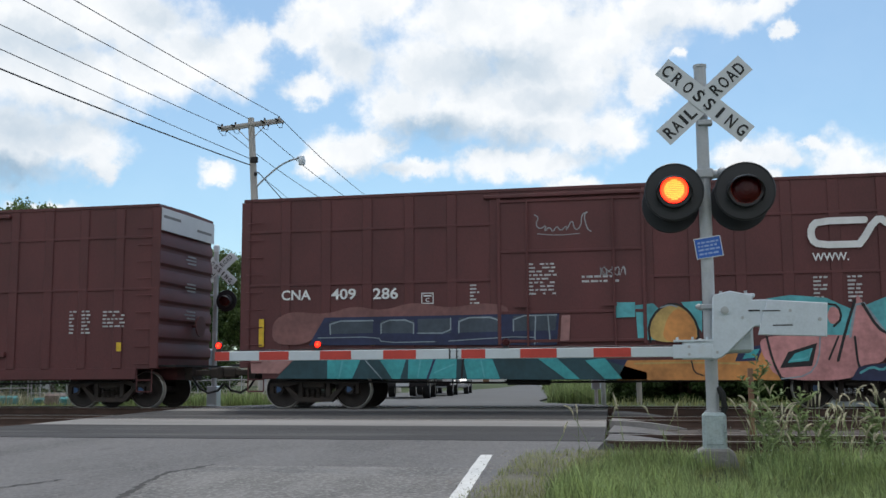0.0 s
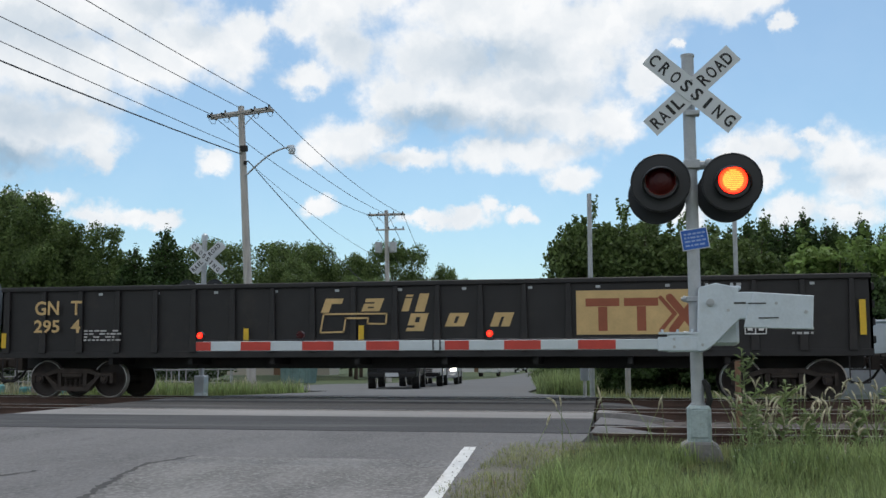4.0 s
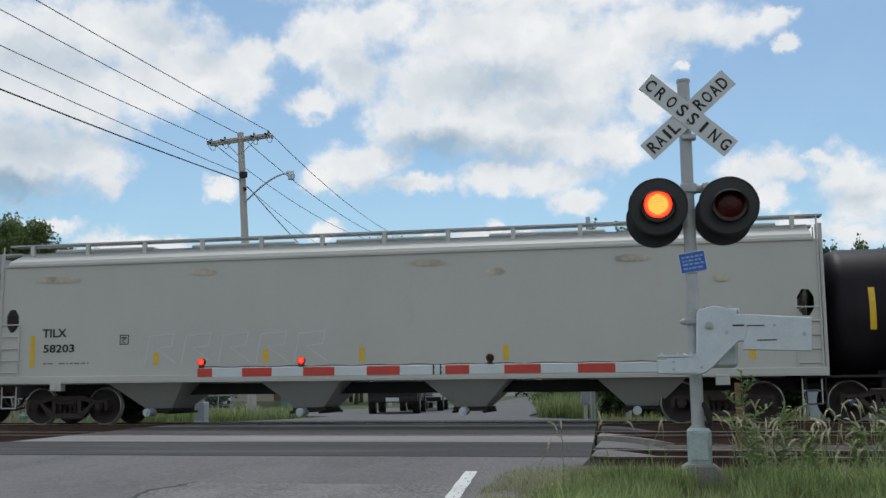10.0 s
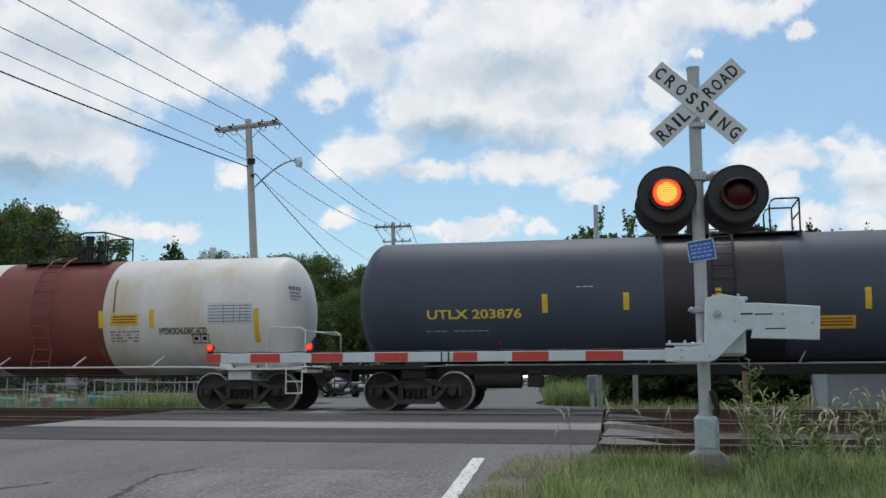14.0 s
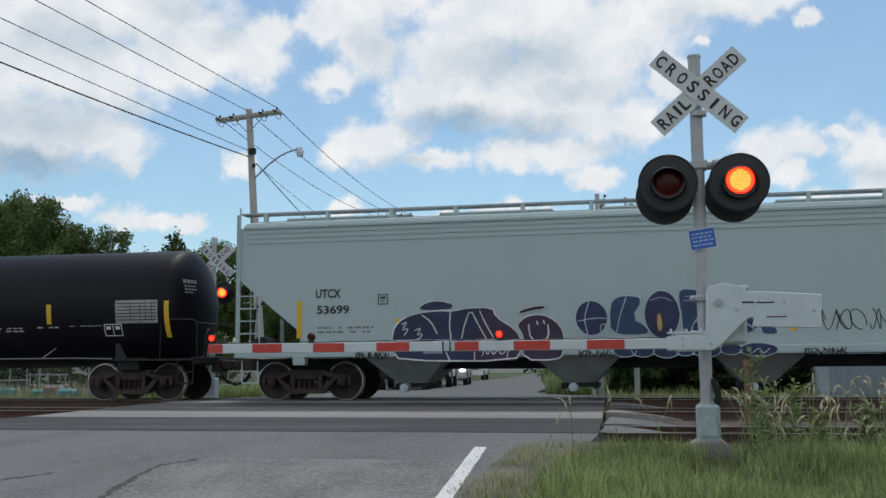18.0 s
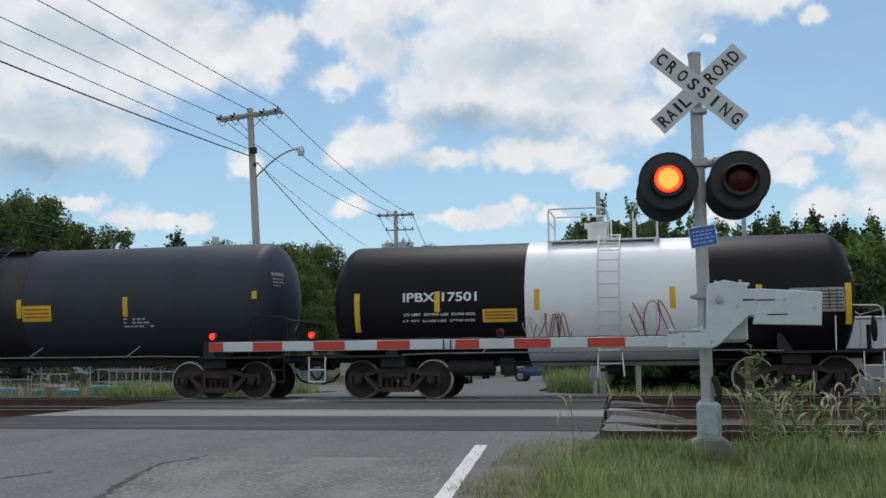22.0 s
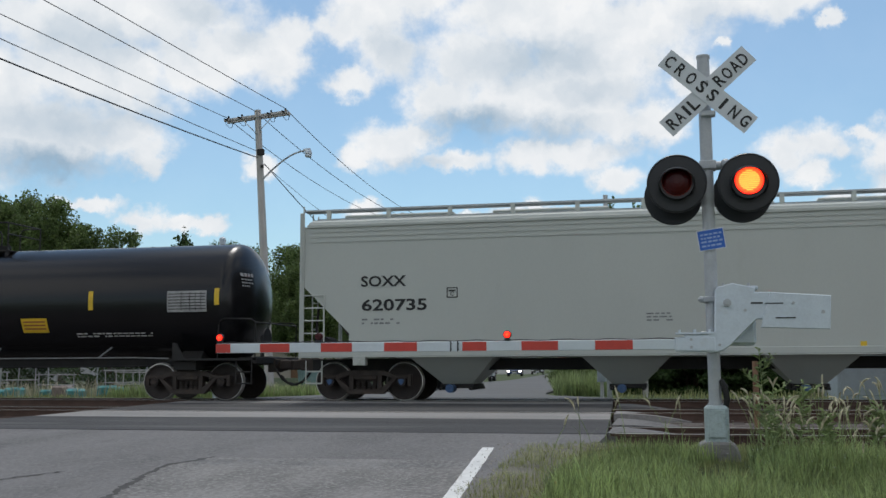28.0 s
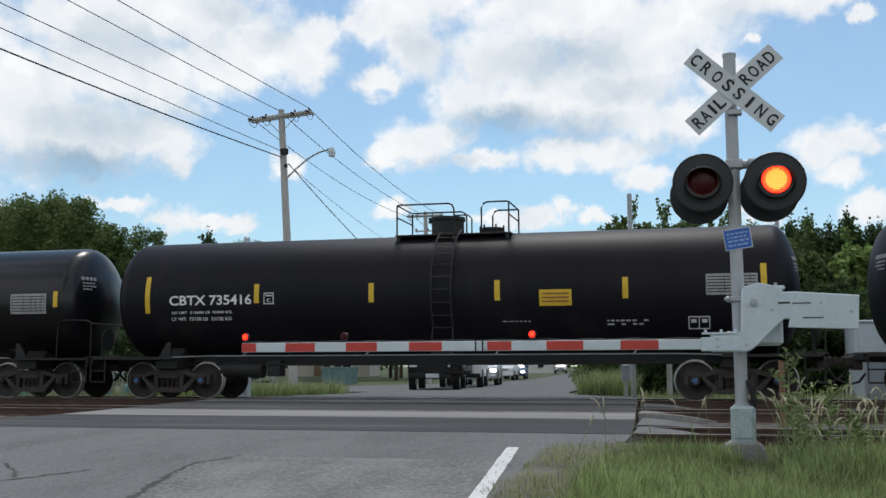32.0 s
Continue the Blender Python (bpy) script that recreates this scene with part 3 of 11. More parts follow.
def build_clouds():
    me = bpy.data.meshes.new("cloud_backdrop")
    na, ne, rad = 60, 20, 3000.0
    vs, fs, ds = [], [], []
    for j in range(ne + 1):
        for i in range(na + 1):
            a, e = -75 + 120 * i / na, 0.0 + 34 * j / ne
            ds.append((a, e))
            vs.append((rad * math.sin(radians(a)) * math.cos(radians(e)), rad * math.cos(radians(a)) * math.cos(radians(e)), rad * math.sin(radians(e))))
    for j in range(ne):
        for i in range(na):
            k = j * (na + 1) + i
            fs.append((k, k + 1, k + na + 2, k + na + 1))
    me.from_pydata(vs, [], fs)
    uv = me.uv_layers.new(name="degrees")
    for lp in me.loops:
        uv.data[lp.index].uv = ds[lp.vertex_index]
    me.materials.append(cloud_material())
    ob = new("cloud_backdrop", me)
    return tagged(ob, "white cumulus clouds with grey bases in a blue sky", "clouds", kind="structure")


clouds = build_clouds()

# ---- ground, road and tracks ----
PROFILE = [(-3000, -0.9), (-5, -0.85), (0, -0.75), (7, -0.42), (12, -0.17), (14, -0.1), (20, -0.05), (25.2, 0.0), (28, -0.02), (34, -0.08), (45, -0.16), (60, -0.25), (3000, -0.25)]
TRACKS = ((14.9, -0.1), (20.15, -0.05), (25.2, 0.0))


def level(y):
    return float(np.interp(y, [p[0] for p in PROFILE], [p[1] for p in PROFILE]))


def road_left(y):
    return float(np.interp(y, [-3000, 0, 14, 24, 27.4, 28.6, 36, 39, 55, 62, 70, 85, 120, 300, 1500], [-11.2, -11.2, -11.4, -11.9, -11.3, -10.6, -11.4, -17.5, -17.5, -15.5, -13.6, -13.2, -16, -30, -130]))


def road_right(y):
    return float(np.interp(y, [-3000, 0, 9, 12.2, 12.7, 14, 28, 31, 35, 48, 88, 120, 300, 1500], [-1.55, -1.6, -1.66, -1.6, -0.95, -0.9, -1.6, -3.6, -4.3, -5.1, -9.0, -11.4, -25, -122]))


def build_ground():
    ys = [-3000, -300, -40, -5, 0, 3, 5, 7, 9, 10.5, 12, 12.9, 13.2, 17, 20, 23, 25.2, 28.2, 28.6, 31, 34, 38, 45, 52, 60, 80, 120, 300, 1000, 3000]
    xs = [-3000, -600, -150, -60, -30, -20, -12, -6, 0, 3, 6, 12, 25, 60, 150, 600, 3000]
    vs = [(x, y, level(y) - (0.45 if 13 < y < 28.4 else 0.06 if y > 13 else 0.022) + 0.008 * noise.noise((x * 0.3, y * 0.3, 0))) for y in ys for x in xs]
    nx = len(xs)
    fs = [(j * nx + i, j * nx + i + 1, (j + 1) * nx + i + 1, (j + 1) * nx + i) for j in range(len(ys) - 1) for i in range(nx - 1)]
    me = bpy.data.meshes.new("ground")
    me.from_pydata(vs, [], fs)
    me.materials.append(M_GROUND)
    tagged(new("ground", me), "flat grassy ground with bare soil patches", "ground", kind="structure")


def road_strip(name, y0, y1, material_, label, lift=0.0, steps=6, wob=0.0, xl=None, xr=None, category="road"):
    bm = B()
    rows = []
    for k in range(steps + 1):
        y = y0 + (y1 - y0) * k / steps
        a = road_left(y) if xl is None else xl
        b = road_right(y) if xr is None else xr
        row = []
        for i in range(13):
            x = a + (b - a) * i / 12
            dy = wob * noise.noise((x * 0.35, y0 if k == 0 else y1, 3.3)) if k in (0, steps) else 0
            row.append((x, y + dy, level(y) + lift))
        rows.append(row)
    top = [[bm.verts.new(p) for p in r] for r in rows]
    bot = [[bm.verts.new((p[0], p[1], p[2] - 0.25)) for p in r] for r in rows]
    for j in range(steps):
        for i in range(12):
            bm.faces.new((top[j][i], top[j][i + 1], top[j + 1][i + 1], top[j + 1][i]))
        bm.faces.new((top[j][12], bot[j][12], bot[j + 1][12], top[j + 1][12]))
        bm.faces.new((bot[j][0], top[j][0], top[j + 1][0], bot[j + 1][0]))
    for i in range(12):
        bm.faces.new((bot[0][i], bot[0][i + 1], top[0][i + 1], top[0][i]))
        bm.faces.new((top[-1][i], top[-1][i + 1], bot[-1][i + 1], bot[-1][i]))
    ob = new(name, mesh_of(name, bm, material_))
    return tagged(ob, label, category, kind="structure")


def build_road():
    road_strip("road", -60, 13.98, M_ASPHALT, "worn pale grey asphalt approach road with cracks", steps=74)
    road_strip("crossing_surface", 14.0, 17.3, M_DARK_ASPHALT, "dark patched asphalt laid round the near track", lift=0.004, wob=0.12)
    road_strip("crossing_surface", 17.31, 19.4, M_CONCRETE, "pale worn concrete strip between the tracks", wob=0.1)
    road_strip("crossing_surface", 19.41, 23.0, M_DARK_ASPHALT, "dark patched asphalt laid round the middle track", lift=0.004, wob=0.12)
    road_strip("crossing_surface", 23.01, 24.2, M_CONCRETE, "pale worn concrete strip beside the train's track")
    road_strip("crossing_surface", 24.21, 27.4, M_DARK_ASPHALT, "dark asphalt laid round the train's track", lift=0.002)
    road_strip("road", 27.41, 900, M_ASPHALT_FAR, "grey asphalt road beyond the crossing", steps=220)
    # gravelly bed between the tracks
    for xa, xb, tag in ((-450, -11.6, "dark brown ballast beside the road"), (-0.92, 450, "dark brown ballast with weeds beyond the road's edge")):
        bm = B()
        ys = (12.8, 14.9, 17.5, 20.15, 22.7, 25.2, 28.5)
        for ya, yb in zip(ys, ys[1:]):
            quad(bm, (xa, ya, level(ya) - 0.19), (xb, ya, level(ya) - 0.19), (xb, yb, level(yb) - 0.19), (xa, yb, level(yb) - 0.19))
        tagged(new("ballast", mesh_of("ballast", bm, M_BALLAST)), tag, "ballast", kind="structure")
    # tapering feathered ends of the strips on the grass side
    for y0, y1, x0, mat in ((14.1, 15.4, -0.9, M_ASPHALT), (15.8, 17.6, -0.95, M_ASPHALT), (19.0, 20.0, -1.1, M_CONCRETE), (21.9, 23.2, -1.2, M_ASPHALT)):
        bm = B()
        n = 7
        top = [(x0 + 1.35 * k / n, y0 + (y1 - y0) * (0.28 * k / n), level(y0) + 0.008 - 0.15 * (k / n) ** 2) for k in range(n + 1)]
        bot = [(x0 + 1.35 * k / n, y1 - (y1 - y0) * (0.55 * k / n), level(y1) + 0.008 - 0.15 * (k / n) ** 2) for k in range(n + 1)]
        for k in range(n):
            quad(bm, top[k], top[k + 1], bot[k + 1], bot[k])
            quad(bm, top[k], (top[k][0], top[k][1], top[k][2] - 0.15), (top[k + 1][0], top[k + 1][1], top[k + 1][2] - 0.15), top[k + 1])
        tagged(new("crossing_edge", mesh_of("crossing_edge", bm, mat)), "crumbling concrete edge of the crossing among weeds", "crossing edge", kind="structure")
    # paler stony wearing course on the right half of the lane
    bm = B()
    left = [(-4.5, -8.0), (-4.55, 4.0), (-4.6, 6.0), (-4.95, 7.4), (-4.85, 8.3), (-5.0, 8.9), (-5.2, 9.6), (-5.35, 10.4), (-5.1, 11.1)]
    rows = []
    for xa, y in left:
        xb = -1.9 + 0.1 * noise.noise((y, 0, 0)) - 0.16 * (y > 9)
        rows.append([bm.verts.new((xa + (xb - xa) * k / 8, y + (0.12 * noise.noise((k * 0.7, 3, 0)) if y > 11 else 0), level(y) + 0.0035)) for k in range(9)])
    for a, b in zip(rows, rows[1:]):
        for k in range(8):
            bm.faces.new((a[k], a[k + 1], b[k + 1], b[k]))
    tagged(new("road_surface_patch", mesh_of("road_surface_patch", bm, M_ASPHALT_PALE)), "paler stony worn asphalt beside the long crack", "road", kind="structure")
    # sandy shoulder between the asphalt and the grass
    bm = B()
    rows = []
    for k in range(33):
        y = 2.0 + 10.9 * k / 32
        a = road_right(y) - 0.1 + 0.07 * noise.noise((y * 2.1, 1.7, 0))
        rows.append([bm.verts.new((a + 0.65 * i / 3, y, level(y) + 0.0045 - 0.016 * (i / 3))) for i in range(4)])
    for a, b in zip(rows, rows[1:]):
        for i in range(3):
            bm.faces.new((a[i], a[i + 1], b[i + 1], b[i]))
    tagged(new("shoulder", mesh_of("shoulder", bm, M_SHOULDER)), "sandy shoulder with thin grass beside the asphalt", "road shoulder", kind="structure")
    # worn edge line
    bm = B()
    pts = [(-1.62, 2.0), (-1.72, 5.5), (-1.85, 8.4), (-2.0, 10.2), (-2.14, 11.9), (-2.17, 12.25)]
    for (xa, ya), (xb, yb) in zip(pts, pts[1:]):
        n = 8
        for k in range(n):
            p, q = k / n, (k + 1) / n
            a = (xa + (xb - xa) * p, ya + (yb - ya) * p)
            b = (xa + (xb - xa) * q, ya + (yb - ya) * q)
            wa, wb = 0.075 + 0.012 * noise.noise((a[0], a[1] * 3, 0)), 0.075 + 0.012 * noise.noise((b[0], b[1] * 3, 0))
            quad(bm, (a[0] - wa, a[1], level(a[1]) + 0.006), (a[0] + wa, a[1], level(a[1]) + 0.006), (b[0] + wb, b[1], level(b[1]) + 0.006), (b[0] - wb, b[1], level(b[1]) + 0.006))
    tagged(new("edge_line", mesh_of("edge_line", bm, M_PAINT_LINE)), "worn white painted edge line on the road", "road marking", kind="structure")
    # cracks: thin wandering filled seams
    rng = random.Random(4)
    for pts, w in ((((-5.08, 11.15), (-5.35, 10.4), (-5.2, 9.6), (-5.0, 8.9), (-4.85, 8.3), (-4.95, 7.4), (-4.6, 6.0)), 0.045), (((-6.2, 9.9), (-6.5, 9.4), (-6.9, 8.8), (-7.2, 8.0)), 0.025), (((-5.1, 11.15), (-4.2, 11.1), (-3.4, 11.0), (-2.6, 11.02), (-2.2, 10.95)), 0.011), (((-7.5, 10.2), (-7.0, 9.7), (-6.7, 9.3)), 0.02), (((-3.9, 8.6), (-3.3, 8.65), (-2.9, 8.6)), 0.01), (((-11.0, 11.4), (-9.2, 11.3), (-7.2, 11.25), (-5.4, 11.2)), 0.012), (((-4.2, 10.9), (-3.6, 11.0)), 0.012), (((-8.5, 12.6), (-7.6, 12.5), (-6.4, 12.55)), 0.014)):
        bm = B()
        dense = []
        for (xa, ya), (xb, yb) in zip(pts, pts[1:]):
            for k in range(8):
                f = k / 8
                dense.append((xa + (xb - xa) * f + rng.uniform(-0.035, 0.035), ya + (yb - ya) * f + rng.uniform(-0.02, 0.02)))
        dense.append(pts[-1])
        for a, b in zip(dense, dense[1:]):
            wa = w * rng.uniform(0.5, 1.3)
            quad(bm, (a[0] - wa, a[1], level(a[1]) + 0.005), (a[0] + wa, a[1], level(a[1]) + 0.005), (b[0] + wa, b[1], level(b[1]) + 0.005), (b[0] - wa, b[1], level(b[1]) + 0.005))
        tagged(new("road_crack", mesh_of("road_crack", bm, M_CRACK)), "dark wandering crack in the asphalt", "crack", kind="structure")


def build_tracks():
    rail_bm = B()
    prism(rail_bm, [(-0.07, -0.17), (0.07, -0.17), (0.07, -0.155), (0.012, -0.13), (0.012, -0.04), (0.036, -0.03), (0.036, 0.0), (-0.036, 0.0), (-0.036, -0.03), (-0.012, -0.04), (-0.012, -0.13), (-0.07, -0.155)], -450, 450)
    rail_me = mesh_of("rail", rail_bm, M_RAIL_RUST)
    head_bm = B()
    box(head_bm, -0.03, 0.03, -450, 450, -0.004, 0.003)
    head_me = mesh_of("rail_head", head_bm, M_RAIL_TOP)
    tie_bm = B()
    box(tie_bm, -0.11, 0.11, -1.3, 1.3, -0.3, -0.155, 0.012)
    tie_me = mesh_of("tie", tie_bm, M_TIE)
    for n, (y, z) in enumerate(TRACKS):
        bed = B()
        for x0, x1 in ((-450, -12.2), (-0.95, 450)):
            pts = [(-1.9, -0.3), (-1.5, -0.165), (1.5, -0.165), (1.9, -0.3)]
            a = [bed.verts.new((x0, y + p, z + q)) for p, q in pts]
            b = [bed.verts.new((x1, y + p, z + q)) for p, q in pts]
            for i in range(3):
                bed.faces.new((a[i], a[i + 1], b[i + 1], b[i]))
            bed.faces.new(a)
            bed.faces.new(b[::-1])
        t = new("railway_track", mesh_of("ballast_bed", bed, M_BALLAST))
        tagged(t, ("rusty little-used track with weeds beside it", "rusty middle track on dark ballast", "track with polished rails under the train")[n], "track", kind="structure")
        for side in (-0.755, 0.755):
            r = share("rail", rail_me, t, pose(0, y + side, z, 0, 0, 90))
            share("rail_head", head_me, r, pose(0, 0, 0), "bright polished running surface")
        for k in range(-60, 70):
            x = k * 0.53
            if -12.4 < x < -0.8 or x > 16 or x < -28:
                continue
            share("tie", tie_me, t, pose(x, y + random.uniform(-0.04, 0.04), z, 0, 0, random.uniform(-1.5, 1.5)))
        far = B()
        for k in list(range(-420, -53)) + list(range(31, 420)):
            box(far, k * 0.53 - 0.11, k * 0.53 + 0.11, y - 1.3, y + 1.3, z - 0.3, z - 0.155)
        f = part("distant_ties", far, M_TIE, t)
        tagged(f, kind="stuff")


build_ground()
build_road()


# ---- lettering ----
def text_mesh(s, size=1.0):
    c = bpy.data.curves.new("letters", "FONT")
    c.body, c.size, c.align_x, c.resolution_u = s, size, "LEFT", 3
    c.offset = 0.022
    ob = new("letters", c)
    dg = bpy.context.evaluated_depsgraph_get()
    me = bpy.data.meshes.new_from_object(ob.evaluated_get(dg))
    bpy.data.objects.remove(ob)
    bpy.data.curves.remove(c)
    return me


def letters(s, x0, x1, z0, z1, surf, material_, parent, name="lettering", bold=0.0):
    """Letters fitted to x0..x1, z0..z1 and laid on the surface y = surf(x, z)."""
    me = text_mesh(s)
    co = np.array([v.co for v in me.vertices])
    lo, hi = co.min(0), co.max(0)
    out = []
    for v in me.vertices:
        x = x0 + (v.co.x - lo[0]) / (hi[0] - lo[0]) * (x1 - x0)
        z = z0 + (v.co.y - lo[1]) / max(hi[1] - lo[1], 1e-6) * (z1 - z0)
        v.co = (x, surf(x, z) - 0.012, z)
    me.materials.clear()
    me.materials.append(material_)
    ob = new(name, me)
    ob.parent = parent
    return ob


def patch(bm, x0, x1, z0, z1, surf, off=0.006, n=6, nx=1):
    for i in range(nx):
        for k in range(n):
            xa, xb = x0 + (x1 - x0) * i / nx, x0 + (x1 - x0) * (i + 1) / nx
            za, zb = z0 + (z1 - z0) * k / n, z0 + (z1 - z0) * (k + 1) / n
            quad(bm, (xa, surf(xa, za) - off, za), (xb, surf(xb, za) - off, za), (xb, surf(xb, zb) - off, zb), (xa, surf(xa, zb) - off, zb))


def stroke(bm, pts, w, surf, off, grow=0.0016):
    """One continuous round-ended ribbon along the points."""
    q = [Vector(p) for p in pts]
    q = [p for i, p in enumerate(q) if i == 0 or (p - q[i - 1]).length > 1e-4]
    n = len(q)
    if n < 2:
        return
    h = w / 2
    ra, rb, offs = [], [], []
    for i, p in enumerate(q):
        d0 = (p - q[i - 1]).normalized() if i else (q[1] - q[0]).normalized()
        d1 = (q[i + 1] - p).normalized() if i < n - 1 else d0
        t = d0 + d1
        t = t.normalized() if t.length > 0.3 else d1
        s = min(1.5, 1 / max(0.5, t.dot(d1)))
        nr = Vector((-t.y, t.x)) * h * s
        ra.append(p + nr)
        rb.append(p - nr)
        offs.append(off + grow * i / n)
    put = lambda p, o: bm.verts.new((p.x, surf(p.x, p.y) - o, p.y))
    va = [put(p, o) for p, o in zip(ra, offs)]
    vb = [put(p, o) for p, o in zip(rb, offs)]
    for i in range(n - 1):
        bm.faces.new((va[i], va[i + 1], vb[i + 1], vb[i]))
    for i, sg in ((0, -1), (n - 1, 1)):
        d = ((q[1] - q[0]) if i == 0 else (q[-1] - q[-2])).normalized() * h * sg
        nr = ra[i] - q[i]
        ring = [q[i] + nr * math.cos(u) + d * math.sin(u) for u in (0.6, 1.2, 1.94, 2.54)]
        bm.faces.new([va[i]] + [put(p, offs[i]) for p in ring] + [vb[i]])


def smooth_line(pts, n=3):
    for _ in range(n):
        out = [pts[0]]
        for a, b in zip(pts, pts[1:]):
            out += [(a[0] * 0.75 + b[0] * 0.25, a[1] * 0.75 + b[1] * 0.25), (a[0] * 0.25 + b[0] * 0.75, a[1] * 0.25 + b[1] * 0.75)]
        pts = out + [pts[-1]]
    return pts


from mathutils import geometry


class Sprayer:
    """Lays sprayed shapes one over another on a car's side, each a little prouder than the last."""

    def __init__(self, car, surf, step=None):
        self.car, self.surf, self.off, self.step = car, surf, 0.018, step

    def cut(self, pts, above):
        """The part of a closed shape on one side of the step in the wall."""
        keep = lambda z: z >= self.step if above else z <= self.step
        out = []
        for a, b in zip(pts, pts[1:] + pts[:1]):
            if keep(a[1]):
                out.append(a)
            if keep(a[1]) != keep(b[1]):
                f = (self.step - a[1]) / (b[1] - a[1])
                out.append((a[0] + (b[0] - a[0]) * f, self.step))
        return out

    def lay(self, pts, paint):
        bm = B()
        self.off += 0.0006
        for q, dz in ((pts, 0),) if self.step is None else ((self.cut(pts, True), 0.001), (self.cut(pts, False), -0.001)):
            if len(q) > 2:
                vs = [bm.verts.new((x, self.surf(x, z + dz) - self.off, z)) for x, z in q]
                for tri in geometry.tessellate_polygon([[Vector((x, z, 0)) for x, z in q]]):
                    bm.faces.new([vs[i] for i in tri])
        return part("spray_shape", bm, SPRAY[paint], self.car, smooth=None)

    def plate(self, paint, pts):
        return self.lay(pts, paint)

    def blob(self, paint, pts):
        """A closed shape with its corners rounded."""
        q = pts
        for _ in range(2):
            q = [c for a, b in zip(q, q[1:] + q[:1]) for c in ((a[0] * 0.78 + b[0] * 0.22, a[1] * 0.78 + b[1] * 0.22), (a[0] * 0.22 + b[0] * 0.78, a[1] * 0.22 + b[1] * 0.78))]
        return self.lay(q, paint)

    def line(self, paint, w, pts):
        bm = B()
        self.off += 0.0006
        stroke(bm, smooth_line([tuple(q) for q in pts], 1), w, self.surf, self.off, 0.0003)
        return part("spray_line", bm, SPRAY[paint], self.car, smooth=None)


def scribble(x0, x1, z0, z1, surf, material_, parent, seed, w=0.035, name="spray_tag"):
    rng = random.Random(seed)
    bm = B()
    n = max(3, int((x1 - x0) / ((z1 - z0) * 0.55)))
    for i in range(n):
        cx = x0 + (i + 0.5) * (x1 - x0) / n
        hw = (x1 - x0) / n * 0.55
        ph, kx, kz = rng.uniform(0, 6), rng.choice((1, 1, 2)), rng.choice((1, 2, 3))
        pts = [(cx + hw * math.sin(kx * u + ph), (z0 + z1) / 2 + (z1 - z0) * 0.48 * math.sin(kz * u + ph * 1.7)) for u in np.linspace(0, rng.uniform(3.2, 5.6), 16)]
        stroke(bm, pts, w, surf, 0.012)
    return part(name, bm, material_, parent, smooth=None)


# ---- train parts shared by all cars ----
def make_wheelset():
    bm = B()
    prof = [(0.0, 0.82), (0.1, 0.82), (0.12, 0.8), (0.2, 0.74), (0.3, 0.735), (0.395, 0.76), (0.4, 0.79), (0.438, 0.79)]
    tread = [(0.457, 0.785), (0.459, 0.72), (0.484, 0.69), (0.48, 0.665)]
    inner = [(0.4, 0.665), (0.39, 0.7), (0.3, 0.71), (0.15, 0.69), (0.09, 0.62)]
    ring = prof + tread + inner
    seg = 32
    for sgn in (-1, 1):
        vs = [[bm.verts.new((r * math.cos(2 * math.pi * k / seg), sgn * y, r * math.sin(2 * math.pi * k / seg))) for k in range(seg)] for r, y in ring[1:]]
        for i in range(len(vs) - 1):
            for k in range(seg):
                f = bm.faces.new((vs[i][k], vs[i][(k + 1) % seg], vs[i + 1][(k + 1) % seg], vs[i + 1][k]))
                if len(prof) - 2 <= i < len(prof) + 1:
                    f.material_index = 1
    rod(bm, (0, -0.95, 0), (0, 0.95, 0), 0.085, 12)
    for sgn in (-1, 1):
        rod(bm, (0, sgn * 0.95, 0), (0, sgn * 1.1, 0), 0.11, 14)
        rod(bm, (0, sgn * 1.1, 0), (0, sgn * 1.13, 0), 0.06, 10)
        for k in range(3):
            u = 2 * math.pi * k / 3
            rod(bm, (0.06 * math.cos(u), sgn * 1.1, 0.06 * math.sin(u)), (0.06 * math.cos(u), sgn * 1.15, 0.06 * math.sin(u)), 0.018, 6)
    bm.faces.ensure_lookup_table()
    for f in bm.faces:
        if abs(f.calc_center_median().y) > 1.101:
            f.material_index = 2
    return bm


def make_sideframe(bm, y):
    # cast side frame: arched top member, dropped bottom member, two windows
    s = 1 if y > 0 else -1
    y0, y1 = y - 0.09, y + 0.09
    arms = [
        [(-1.12, 0.36), (-1.12, 0.62), (-0.7, 0.62), (-0.45, 0.72), (0.45, 0.72), (0.7, 0.62), (1.12, 0.62), (1.12, 0.36), (1.04, 0.36), (1.04, 0.55), (0.72, 0.52), (0.46, 0.6), (-0.46, 0.6), (-0.72, 0.52), (-1.04, 0.55), (-1.04, 0.36)],
        [(-0.78, 0.54), (-0.66, 0.52), (-0.34, 0.27), (0.34, 0.27), (0.66, 0.52), (0.78, 0.54), (0.44, 0.16), (-0.44, 0.16)],
        [(-0.4, 0.25), (-0.3, 0.25), (-0.3, 0.62), (-0.4, 0.62)],
        [(0.3, 0.25), (0.4, 0.25), (0.4, 0.62), (0.3, 0.62)],
    ]
    for pts in arms:
        prism(bm, pts, y0, y1)
    for x in (-0.889, 0.889):
        box(bm, x - 0.16, x + 0.16, y - 0.1, y + 0.1, 0.53, 0.62, 0.02)
    for x in (-0.2, -0.07, 0.07, 0.2):
        for k in range(5):
            rod(bm, (x, y, 0.27 + k * 0.045), (x, y, 0.295 + k * 0.045), 0.055, 8)
    box(bm, -0.28, 0.28, y - 0.11, y + 0.11, 0.5, 0.6, 0.02)


